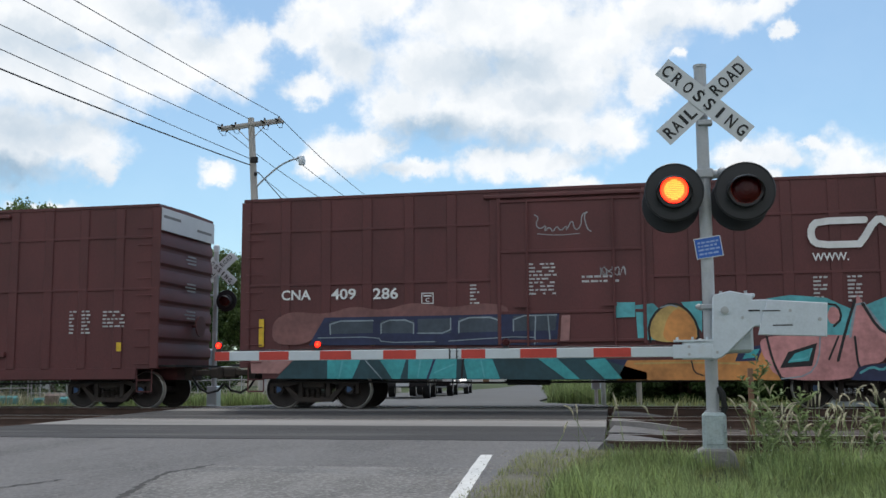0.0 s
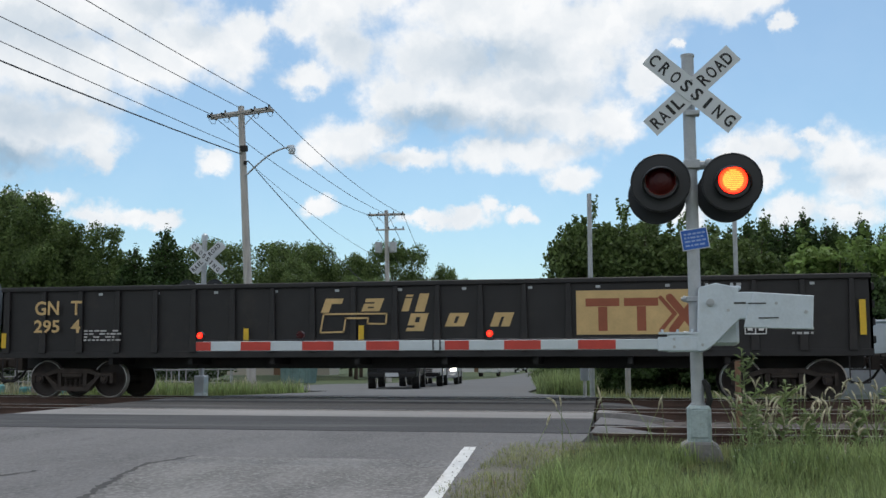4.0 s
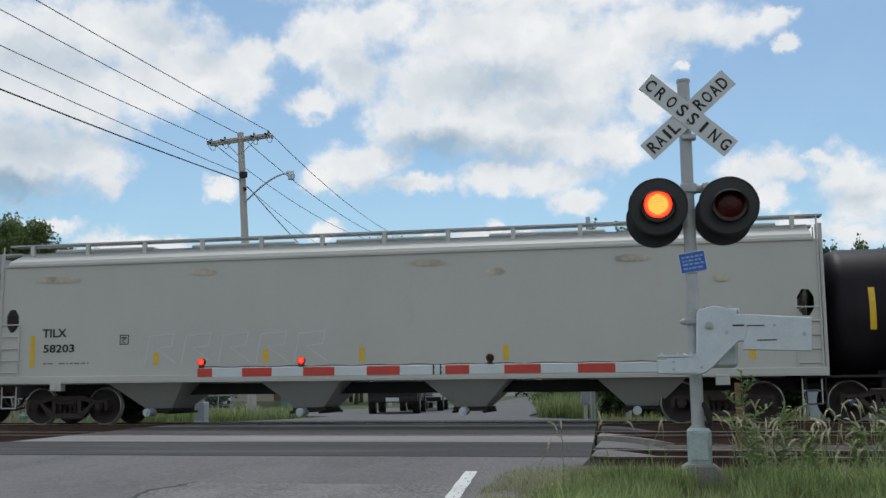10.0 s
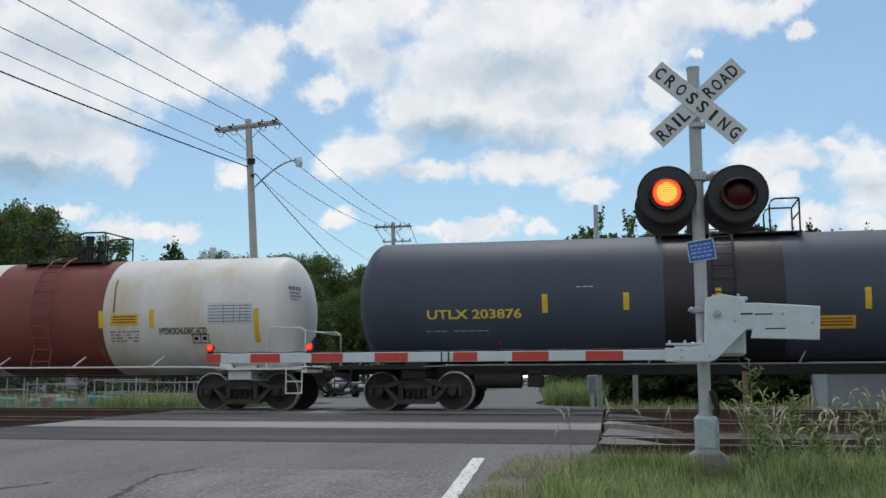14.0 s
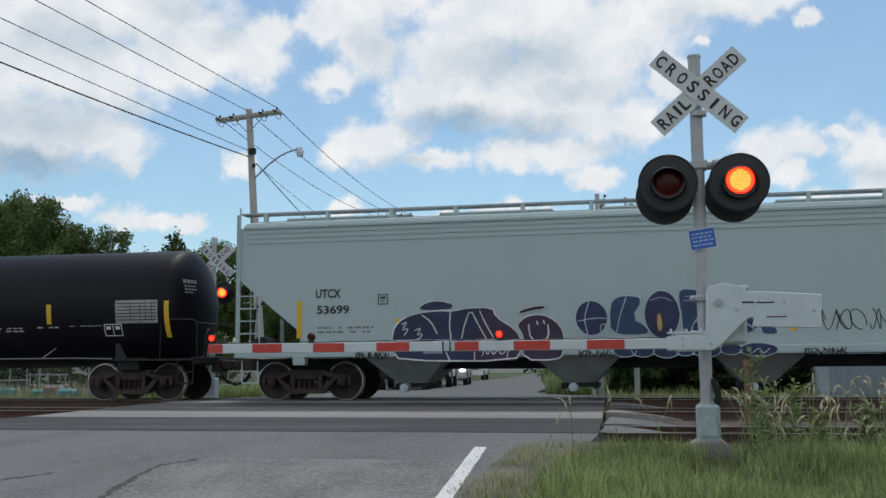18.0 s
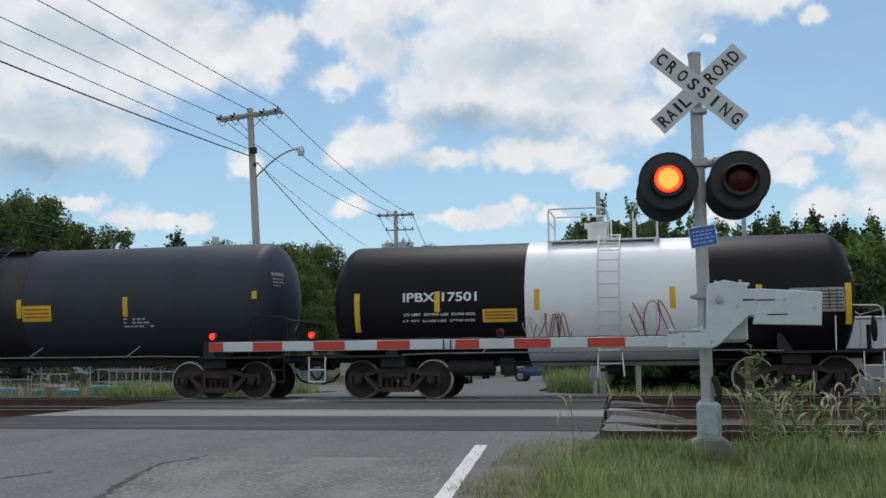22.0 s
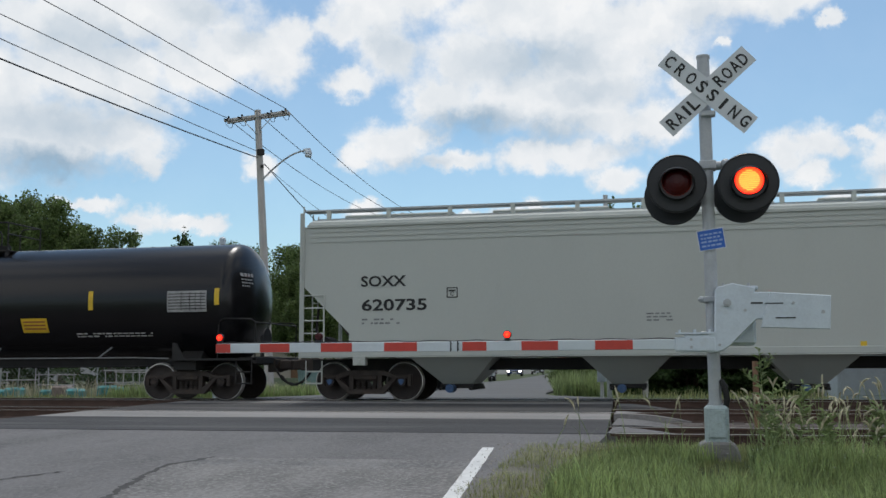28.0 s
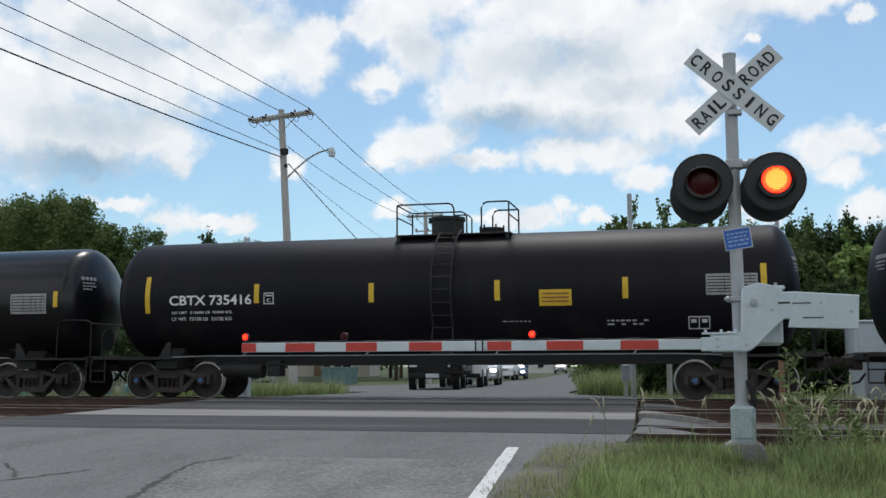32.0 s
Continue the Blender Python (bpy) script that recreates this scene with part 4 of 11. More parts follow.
WHEEL_MATS = {k: [M_WHEEL, M_WHEEL_RIM, M_CAP_BLUE if k else M_TRUCK] for k in (0, 1)}
WHEELSETS = {k: mesh_of("wheelset", make_wheelset(), WHEEL_MATS[k], 40) for k in (0, 1)}
_b = B()
make_sideframe(_b, -0.99)
make_sideframe(_b, 0.99)
box(_b, -0.22, 0.22, -0.98, 0.98, 0.45, 0.72, 0.02)
box(_b, -0.5, -0.42, -0.7, 0.7, 0.3, 0.42)
box(_b, 0.42, 0.5, -0.7, 0.7, 0.3, 0.42)
TRUCK_ME = mesh_of("truck_frame", _b, M_TRUCK, 30)
_b = B()
box(_b, 0.0, 0.62, -0.09, 0.09, 0.8, 0.95, 0.02)
box(_b, 0.5, 0.86, -0.15, 0.12, 0.74, 1.0, 0.04)
box(_b, 0.72, 0.88, -0.2, -0.06, 0.72, 1.02, 0.03)
box(_b, -0.1, 0.1, -0.3, 0.3, 0.68, 1.02, 0.02)
COUPLER_ME = mesh_of("coupler", _b, M_TRUCK, 30)
_b = B()
tube(_b, [(0.1, -0.28, 0.78), (0.3, -0.3, 0.5), (0.55, -0.3, 0.36), (0.8, -0.28, 0.42), (0.95, -0.24, 0.6)], 0.03, 6)
HOSE_ME = mesh_of("brake_hose", _b, M_RUBBER, 60)
WHEELS = []     # every wheelset with the distance of its car, for the turning


def running_gear(car, t0, t1, striker0, striker1, offset, blue=0):
    for x in (t0, t1):
        tr = share("truck", TRUCK_ME, car, pose(x, 0, 0))
        for dx in (-0.889, 0.889):
            ws = share("wheelset", WHEELSETS[blue], tr, pose(dx, 0, 0.457), "steel wheels on an axle" + (" with blue bearing caps" if blue else ""))
            WHEELS.append((ws, offset, dx))
    share("coupler", COUPLER_ME, car, pose(striker1, 0, 0))
    share("coupler", COUPLER_ME, car, pose(striker0, 0, 0, 0, 0, 180))
    share("brake_hose", HOSE_ME, car, pose(striker1, 0, 0))
    share("brake_hose", HOSE_ME, car, pose(striker0, 0, 0, 0, 0, 180))


def steps_and_grabs(car, x, sgn, mat, zt=1.0):
    bm = B()
    for dx in (-0.2, 0.2):
        rod(bm, (x + dx, -1.5, zt), (x + dx, -1.5, 0.42), 0.016, 6)
    for z in (0.42, 0.7):
        rod(bm, (x - 0.2, -1.5, z), (x + 0.2, -1.5, z), 0.018, 6)
    part("step", bm, mat, car)


CAR_X = []      # (thing, offset along the train)
RAD = 1.49


def draw_marks(car, marks, surf, dark=True):
    white_bars, yellow_bars = B(), B()
    for m in marks:
        k = m[0]
        if k == "S":
            bm = B()
            patch(bm, m[1] - 0.065, m[1] + 0.065, m[2], m[3], surf, 0.008)
            part("reflective_stripe", bm, M_YELLOW, car, smooth=None)
        elif k == "T":
            letters(m[1], m[2], m[3], m[4], m[5], surf, {"w": M_WHITE, "y": M_YLETTER, "o": M_YLETTER, "k": M_BLACK, "d": M_FADED_BLACK, "t": M_TAN}[m[6]], car)
        elif k in "Bb":
            x0, x1, z0, z1 = m[1:]
            bars = white_bars if k == "B" else yellow_bars
            rows = max(1, int(round((z1 - z0) / 0.085)))
            rng = random.Random(int(1000 * x0) & 0xffff)
            for r in range(rows):
                za = z0 + (z1 - z0) * r / rows
                zb = za + (z1 - z0) / rows * 0.46
                x = x0
                while x < x1 - 0.05:
                    w = min(rng.uniform(0.05, 0.17), x1 - x)
                    patch(bars, x, x + w, za, zb, surf, 0.007, n=1)
                    x += w + (0.035 if rng.random() < 0.75 else 0.16)
        elif k == "P":
            x0, x1, z0, z1 = m[1:]
            bm = B()
            patch(bm, x0, x1, z0, z1, surf, 0.006)
            data = part("data_panel", bm, M_GREY_MARK if dark else M_SIGN_WHITE, car, "stencilled white table of test data", smooth=None)
            lines = B()
            for r in range(1, 7):
                z = z0 + (z1 - z0) * r / 7
                patch(lines, x0 + 0.03, x1 - 0.03, z - 0.011, z + 0.011, surf, 0.01, n=1)
            for c in (0.36, 0.58, 0.72, 0.86):
                x = x0 + (x1 - x0) * c
                patch(lines, x - 0.008, x + 0.008, z0 + 0.03, z1 - 0.03, surf, 0.011)
            tagged(part("table_rule", lines, M_FRAME_BLACK if dark else M_GREY_DARK, data, smooth=None), kind="stuff")
        elif k == "K":
            x0, x1, z0, z1 = m[1:]
            bm = B()
            t = 0.022
            for a, b, c, d in ((x0, x1, z0, z0 + t), (x0, x1, z1 - t, z1), (x0, x0 + t, z0, z1), (x1 - t, x1, z0, z1)):
                patch(bm, a, b, c, d, surf, 0.008, n=4)
            if x1 - x0 > 0.4:       # two fields side by side
                patch(bm, (x0 + x1) / 2 - 0.01, (x0 + x1) / 2 + 0.01, z0, z1, surf, 0.009, n=4)
                patch(bm, x0 + 0.06, (x0 + x1) / 2 - 0.06, z1 - 0.14, z1 - 0.06, surf, 0.009, n=2)
                patch(bm, (x0 + x1) / 2 + 0.06, x1 - 0.06, z1 - 0.14, z1 - 0.06, surf, 0.009, n=2)
            else:
                patch(bm, x0 + 0.05, x1 - 0.05, z1 - 0.09, z1 - 0.055, surf, 0.009, n=2)
                letters("C", (x0 + x1) / 2 - 0.045, (x0 + x1) / 2 + 0.045, z0 + 0.045, z0 + 0.14, surf, M_WHITE if dark else M_BLACK, car)
            part("stencil_box", bm, M_WHITE if dark else M_BLACK, car, smooth=None)
        elif k == "Y":
            x0, x1, z0, z1 = m[1:]
            bm = B()
            patch(bm, x0, x1, z0, z1, surf, 0.008)
            sg = part("placard", bm, M_YELLOW, car, "yellow notice with dark unreadable print", smooth=None)
            ln = B()
            for r in range(3):
                z = z0 + (z1 - z0) * (0.22 + 0.24 * r)
                patch(ln, x0 + 0.06, x1 - 0.06, z, z + 0.035, surf, 0.012, n=1)
            tagged(part("print_bar", ln, M_BROWN_LOGO, sg, smooth=None), kind="stuff")
        elif k == "X":
            x0, x1, z0, z1 = m[1:]
            w, b_ = B(), B()
            for i in range(5):
                for j in range(5):
                    a = x0 + (x1 - x0) * i / 5
                    c = z0 + (z1 - z0) * j / 5
                    patch(w if (i + j) % 2 else b_, a, a + (x1 - x0) / 5, c, c + (z1 - z0) / 5, surf, 0.008, n=1)
            part("checker_white", w, M_WHITE, car, smooth=None)
            part("checker_black", b_, M_BLACK, car, smooth=None)
        elif k == "W":
            x0, x1, z0, z1 = m[1:]
            bm = B()
            patch(bm, x0, (x0 + x1) / 2 - 0.02, z0, z1, surf, 0.008)
            part("logo_bar", bm, SPRAY["orange"], car, smooth=None)
            bm = B()
            patch(bm, (x0 + x1) / 2 - 0.02, x1, z0, z1, surf, 0.008)
            part("logo_bar", bm, M_WHITE, car, smooth=None)
        elif k in "GD":
            bm = B()
            patch(bm, *m[1:], surf, 0.005, n=8)
            part("repaint_patch", bm, SPRAY["slate"] if k == "G" else M_BAND_BLACK, car, smooth=None)
        elif k == "R":
            bm = B()
            x0, x1, z0, z1 = m[1:]
            stroke(bm, [(x0 + (x1 - x0) * f + 0.012 * math.sin(5 * f), z0 + (z1 - z0) * f) for f in np.linspace(0, 1, 9)], 0.05, surf, 0.006)
            part("rust_streak", bm, M_RUST, car, smooth=None)
        elif k == "H":      # hazard diamond on a short stand
            x, z = m[1:]
            bm = B()
            prism(bm, [(x - 0.19, z), (x, z - 0.19), (x + 0.19, z), (x, z + 0.19)], -1.6, -1.59)
            pl = part("hazard_placard", bm, M_WHITE_PAINT, car, "red and white diamond placard on a stand")
            for k2, (za, zb) in enumerate(((0.05, 0.175), (-0.175, -0.05))):
                bm = B()
                w = lambda q: 0.175 - abs(q)
                prism(bm, [(x - w(za), z + za), (x + w(za), z + za), (x + w(zb) + 0.001, z + zb), (x - w(zb) - 0.001, z + zb)], -1.604, -1.601)
                part("red_field", bm, M_RED_STRIPE, pl)
            bm = B()
            box(bm, x - 0.09, x + 0.09, -1.604, -1.601, z - 0.03, z + 0.03)
            part("number_bar", bm, M_DISC_BLACK, pl)
            bm = B()
            box(bm, x - 0.03, x + 0.03, -1.59, -1.56, 1.02, z - 0.1)
            part("placard_stand", bm, M_FRAME_BLACK, car)
        elif k == "E":
            scribble(*m[1:], lambda x, z: surf(x, z) - 0.012, SPRAY["red"], car, int(m[1] * 100) + 5, 0.022)
        elif k == "F":
            scribble(*m[1:], surf, SPRAY["white"] if dark else SPRAY["black"], car, int(m[1] * 100) + 7, 0.02)
    for bars, mat in ((white_bars, M_PRINT if dark else M_GREY_DARK), (yellow_bars, M_FADED_YELLOW)):
        if len(bars.faces):
            tagged(part("small_print", bars, mat, car, smooth=None), kind="stuff")
        else:
            bars.free()


def revolve(bm, prof, zc, seg=48, a0=0.0):
    """prof: (x, r) from one end to the other, round the x axis at height zc."""
    rings = []
    for x, r in prof:
        if r < 1e-4:
            rings.append([bm.verts.new((x, 0, zc))])
        else:
            rings.append([bm.verts.new((x, -r * math.cos(2 * math.pi * k / seg), zc + r * math.sin(2 * math.pi * k / seg))) for k in range(seg)])
    for a, b in zip(rings, rings[1:]):
        for k in range(seg):
            j = (k + 1) % seg
            if len(a) == 1:
                bm.faces.new((a[0], b[j], b[k]))
            elif len(b) == 1:
                bm.faces.new((a[k], a[j], b[0]))
            else:
                bm.faces.new((a[k], a[j], b[j], b[k]))


# near cage, far cage (from the dome's middle), drum (place, radius, height), manway place, low hoop, valves
TOPS = {
    "utlx65": ((-1.21, -0.24), (0.35, 1.4), None, 0.46, None, ""),
    "opt": ((-1.49, -0.85), (-0.4, 0.96), (0.67, 0.29, 0.37), None, None, ""),
    "admx": ((-1.09, -0.3), (-0.19, 0.98), None, None, None, "ball"),
    "utlx6": ((-1.76, 0.05), (0.65, 1.45), (-0.59, 0.5, 0.48), 0.4, None, ""),
    "utlx2": ((-1.41, 0.12), (1.1, 1.75), (-0.47, 0.28, 0.5), 0.75, None, "post"),
    "rcrx": ((-1.0, -0.3), (0.49, 1.25), None, None, None, "valves"),
    "tilxw": ((-1.5, 0.05), (0.65, 1.35), (-0.5, 0.42, 0.42), 0.4, None, ""),
    "tilx25": ((-0.9, -0.26), (0.06, 1.12), None, 0.3, None, "low"),
    "utlx64": ((-1.65, 0.34), (0.85, 1.8), (-0.22, 0.48, 0.5), None, None, ""),
    "ipbx": ((-1.41, -0.02), (0.56, 1.1), (-0.32, 0.25, 0.42), None, None, ""),
    "gatx": ((-1.27, -0.81), (0.34, 0.75), None, -0.6, None, "low"),
    "crgx": ((-0.95, -0.03), (0.45, 0.9), None, 0.28, None, "low"),
    "crgx2": ((-1.2, -0.2), (0.35, 1.2), None, 0.3, None, "low"),
    "ctcx": ((-1.26, 0.04), (0.62, 1.25), (-0.65, 0.4, 0.47), 0.48, (0.04, 0.35), ""),
    "cbtx1": ((-1.32, 0.12), (0.8, 1.47), (-0.2, 0.44, 0.45), 0.92, (0.12, 0.56), ""),
    "cbtx2": ((-1.32, 0.12), (0.8, 1.47), (-0.2, 0.44, 0.45), 0.92, (0.12, 0.56), ""),
    "last": ((-1.26, 0.04), (0.62, 1.25), (-0.65, 0.4, 0.47), 0.48, (0.04, 0.35), ""),
}


def tank_car(key, label, shell_mat, trim, ladder=True, band=None, dome=0.0, blue=0, rail_mat=None, ladder_mat=None):
    L, R, tL, tR, ztop = TANKS[key]
    off = (L + R) / 2
    h = (R - L) / 2
    zc = ztop - RAD
    car = thing("tank_car", pose(off, 25.2, 0), label, "tank car", "cars of the passing train")
    CAR_X.append((car, off))
    surf = lambda x, z: -math.sqrt(max(RAD ** 2 - (z - zc) ** 2, 0.01))
    head = 0.62
    prof = [(-h, 0)] + [(-h + head * (1 - math.sqrt(max(0, 1 - q * q))), RAD * q) for q in (0.25, 0.45, 0.62, 0.75, 0.85, 0.92, 0.97, 0.995)] + [(-h + head, RAD)]
    prof = prof + [(x, RAD) for x in np.linspace(-h + head, h - head, 6)[1:-1]] + [(-x, r) for x, r in prof[::-1]]
    bm = B()
    revolve(bm, prof, zc)
    part("shell", bm, shell_mat, car, smooth=40)
    # small stencils on the rounded ends
    hx = lambda y, z: h - head + head * math.sqrt(max(0.0, 1 - (y * y + (z - zc) ** 2) / RAD ** 2)) + 0.012
    for sgn in (-1, 1):
        bm = B()
        for r, (w, z) in enumerate(((0.5, zc + 0.62), (0.42, zc + 0.5), (0.46, zc + 0.42), (0.3, zc + 0.34))):
            th = 0.045 if r == 0 else 0.02
            for i in range(4):
                y0, y1 = -1.0 + w * i / 4, -1.0 + w * (i + 0.78) / 4
                quad(bm, *[(sgn * hx(y, q), y, q) for y, q in ((y0, z - th), (y1, z - th), (y1, z + th), (y0, z + th))])
        tagged(part("end_stencil", bm, M_GREY_MARK if trim is None else M_GREY_DARK, car, smooth=None), kind="stuff")
    if band:
        b0, b1, bmat, blabel = band
        bm = B()
        b0, b1 = b0 - off, b1 - off
        revolve(bm, [(b0, RAD - 0.01), (b0, RAD + 0.006), (b1, RAD + 0.006), (b1, RAD - 0.01)], zc)
        part("painted_band", bm, bmat, car, blabel, smooth=40)
    # underframe
    bm = B()
    box(bm, -h - 0.35, h + 0.35, -0.3, 0.3, 0.97 if trim else 0.86, 1.08, 0.01)
    part("centre_sill", bm, M_FRAME_BLACK if trim is None else trim, car)
    tmat = trim or M_FRAME_BLACK
    for x in (tL - off, tR - off):
        bm = B()
        box(bm, x - 0.3, x + 0.3, -1.25, 1.25, 0.74, 0.98, 0.02)
        pts = [(-1.0, 0.98)] + [(RAD * math.sin(u), zc - RAD * math.cos(u)) for u in np.linspace(-0.55, 0.55, 13)] + [(1.0, 0.98)]
        a = [bm.verts.new((x - 0.28, p, q)) for p, q in pts]
        b = [bm.verts.new((x + 0.28, p, q)) for p, q in pts]
        bm.faces.new(a)
        bm.faces.new(b[::-1])
        for i in range(len(pts)):
            j = (i + 1) % len(pts)
            bm.faces.new((a[j], a[i], b[i], b[j]))
        part("bolster_saddle", bm, tmat, car)
    for sgn in (-1, 1):
        xe = sgn * h
        bm = B()
        box(bm, min(xe - sgn * 1.9, xe + sgn * 0.42), max(xe - sgn * 1.9, xe + sgn * 0.42), -1.45, -0.35, 0.98, 1.03)
        box(bm, min(xe - sgn * 1.9, xe + sgn * 0.42), max(xe - sgn * 1.9, xe + sgn * 0.42), 0.35, 1.45, 0.98, 1.03)
        box(bm, min(xe + sgn * 0.3, xe + sgn * 0.42), max(xe + sgn * 0.3, xe + sgn * 0.42), -1.45, 1.45, 0.9, 1.06, 0.01)
        part("end_platform", bm, tmat, car)
        if sgn > 0:     # one tall hoop at the brake end only
            for y in (-1.4, 1.4):
                bm = B()
                tube(bm, [(xe - 0.62, y, 1.03), (xe - 0.6, y, 1.85), (xe - 0.54, y, 1.96), (xe - 0.45, y, 2.0), (xe + 0.26, y, 1.98), (xe + 0.36, y, 1.9), (xe + 0.36, y, 1.03)], 0.016)
                part("end_handrail", bm, rail_mat or tmat, car)
            bm = B()
            rod(bm, (xe + 0.36, -1.4, 1.9), (xe + 0.36, 1.4, 1.9), 0.016, 6)
            part("end_handrail", bm, rail_mat or tmat, car)
            bm = B()
            rod(bm, (xe + 0.3, -0.55, 1.5), (xe + 0.34, -0.55, 1.5), 0.28, 18)
            rod(bm, (xe + 0.2, -0.55, 1.03), (xe + 0.2, -0.55, 1.6), 0.05, 8)
            part("brake_wheel", bm, M_FRAME_BLACK, car)
        steps_and_grabs(car, xe - sgn * 0.0 + sgn * 0.12, sgn, rail_mat or tmat)
        bm = B()
        prism(bm, [(xe - sgn * 1.82, 1.42), (xe - sgn * 1.72, 1.4), (xe - sgn * 1.5, 1.03), (xe - sgn * 1.82, 1.03)], -1.39, -1.33)
        part("jacking_bracket", bm, tmat, car)
    # thin side rail between the trucks, held off the shell by struts
    bm = B()
    tube(bm, [(tL - off + 0.3, -1.5, 1.03), (tL - off + 1.2, -1.53, 1.055), (0, -1.53, 1.055), (tR - off - 1.2, -1.53, 1.055), (tR - off - 0.3, -1.5, 1.03)], 0.024 if trim else 0.017)
    part("side_rail", bm, trim or M_GREY_DARK, car)
    for k in range(4):
        bm = B()
        x = tL - off + 2.2 + (tR - tL - 4.4) * k / 3
        rod(bm, (x, -1.53, 1.055), (x + 0.18, -1.2, 1.32), 0.02, 6)
        part("rail_strut", bm, trim or M_GREY_DARK, car)
    bm = B()
    rod(bm, (-h + 2.9, -0.62, 0.72), (-h + 4.0, -0.62, 0.72), 0.2, 14)
    box(bm, -h + 4.15, -h + 4.5, -0.75, -0.4, 0.55, 0.95, 0.02)
    part("brake_cylinder", bm, M_FRAME_BLACK, car)
    bm = B()
    tube(bm, [(-h + 1.0, -0.75, 0.86), (-h + 5, -0.75, 0.84), (h - 5, -0.75, 0.84), (h - 1, -0.75, 0.86)], 0.022)
    part("brake_pipe", bm, M_FRAME_BLACK, car)
    bm = B()
    rod(bm, (dome - off, 0, 0.95), (dome - off, 0, 0.52), 0.16, 12)
    box(bm, dome - off - 0.3, dome - off + 0.3, -0.3, 0.3, 0.6, 0.68, 0.02)
    part("bottom_outlet", bm, tmat, car)
    # top walkway, rails and fittings
    d = dome - off
    rm = rail_mat or M_FRAME_BLACK
    ca, cb, drum, man, low, extra = TOPS[key]
    bm = B()
    box(bm, d + ca[0] - 0.05, d + cb[1] + 0.05, -0.74, 0.74, ztop - 0.07, ztop - 0.035, 0.005)
    part("walkway", bm, rm, car)
    for x in (ca[0], (ca[0] + cb[1]) / 2, cb[1] - 0.08):
        bm = B()
        box(bm, d + x, d + x + 0.08, -0.72, -0.62, ztop - 0.3, ztop - 0.07)
        part("walkway_leg", bm, rm, car)
    for y in (-0.72, 0.72):
        for (a, b), left in ((ca, True), (cb, False)):
            o, i = (a, b) if left else (b, a)       # outer and inner end
            g = 1 if left else -1
            bm = B()
            tube(bm, [(d + o, y, ztop - 0.05), (d + o, y, ztop + 0.68), (d + o + g * 0.03, y, ztop + 0.71), (d + i - g * 0.14, y, ztop + 0.71), (d + i - g * 0.05, y, ztop + 0.67), (d + i, y, ztop + 0.57), (d + i, y, ztop - 0.05)], 0.021)
            part("safety_railing", bm, rm, car)
    for a in (ca[0], cb[1]):
        for z in (0.4, 0.7):
            bm = B()
            rod(bm, (d + a, -0.72, ztop + z), (d + a, 0.72, ztop + z), 0.019, 6)
            part("cross_rail", bm, rm, car)
    if low:
        bm = B()
        tube(bm, [(d + low[0], -0.7, ztop + 0.41), (d + low[1] - 0.1, -0.7, ztop + 0.41), (d + low[1], -0.7, ztop + 0.32), (d + low[1], -0.7, ztop - 0.05)], 0.018)
        part("grab_rail", bm, rm, car)
    if drum:
        x, rr, hh = drum
        bm = B()
        rod(bm, (d + x, 0, ztop - 0.1), (d + x, 0, ztop + hh - 0.08), rr * 0.92, 24)
        rod(bm, (d + x, 0, ztop + hh - 0.08), (d + x, 0, ztop + hh), rr, 24)
        hs = part("valve_housing", bm, rail_mat or M_FRAME_BLACK, car)
        bm = B()
        rod(bm, (d + x, 0, ztop + hh), (d + x, 0, ztop + hh + 0.03), rr * 0.6, 16)
        box(bm, d + x - rr - 0.05, d + x - rr + 0.03, -0.06, 0.06, ztop + hh - 0.12, ztop + hh + 0.02, 0.01)
        part("housing_lid", bm, rail_mat or M_FRAME_BLACK, hs)
    if man is not None:
        bm = B()
        rod(bm, (d + man, 0, ztop - 0.05), (d + man, 0, ztop + 0.1), 0.28, 16)
        rod(bm, (d + man, 0, ztop + 0.1), (d + man, 0, ztop + 0.15), 0.32, 16)
        mw = part("manway", bm, rm, car)
        for k in range(6):
            u = k * math.pi / 3
            bm = B()
            rod(bm, (d + man + 0.29 * math.cos(u), 0.29 * math.sin(u), ztop + 0.06), (d + man + 0.29 * math.cos(u), 0.29 * math.sin(u), ztop + 0.22), 0.024, 6)
            part("eye_bolt", bm, rm, mw)
    pieces = {"valves": ((0.1, -0.15, 0.5, 0.1), (0.28, 0.1, 0.62, 0.09), (0.45, -0.1, 0.66, 0.12), (0.62, 0.12, 0.55, 0.1)), "low": ((-0.35, -0.2, 0.16, 0.09), (0.75, 0.0, 0.2, 0.1)), "ball": ((0.2, -0.1, 0.2, 0.1),), "post": ((-1.22, -0.3, 0.36, 0.09), (-1.2, 0.3, 0.3, 0.1))}.get(extra, ())
    for x, y, hh, r in pieces:
        bm = B()
        rod(bm, (d + x, y, ztop - 0.08), (d + x, y, ztop + hh), r * 0.8, 10)
        rod(bm, (d + x - 0.13, y, ztop + hh * 0.6), (d + x + 0.13, y, ztop + hh * 0.6), 0.045, 8)
        rod(bm, (d + x, y, ztop + hh), (d + x, y, ztop + hh + 0.04), r, 10)
        part("valve", bm, rm, car)
    if extra == "ball":
        bm = B()
        bmesh.ops.create_uvsphere(bm, u_segments=16, v_segments=10, radius=0.2, matrix=Matrix.Translation((d + 0.67, 0, ztop + 0.17)))
        rod(bm, (d + 0.67, 0, ztop - 0.05), (d + 0.67, 0, ztop + 0.1), 0.16, 12)
        part("relief_valve", bm, rm, car)
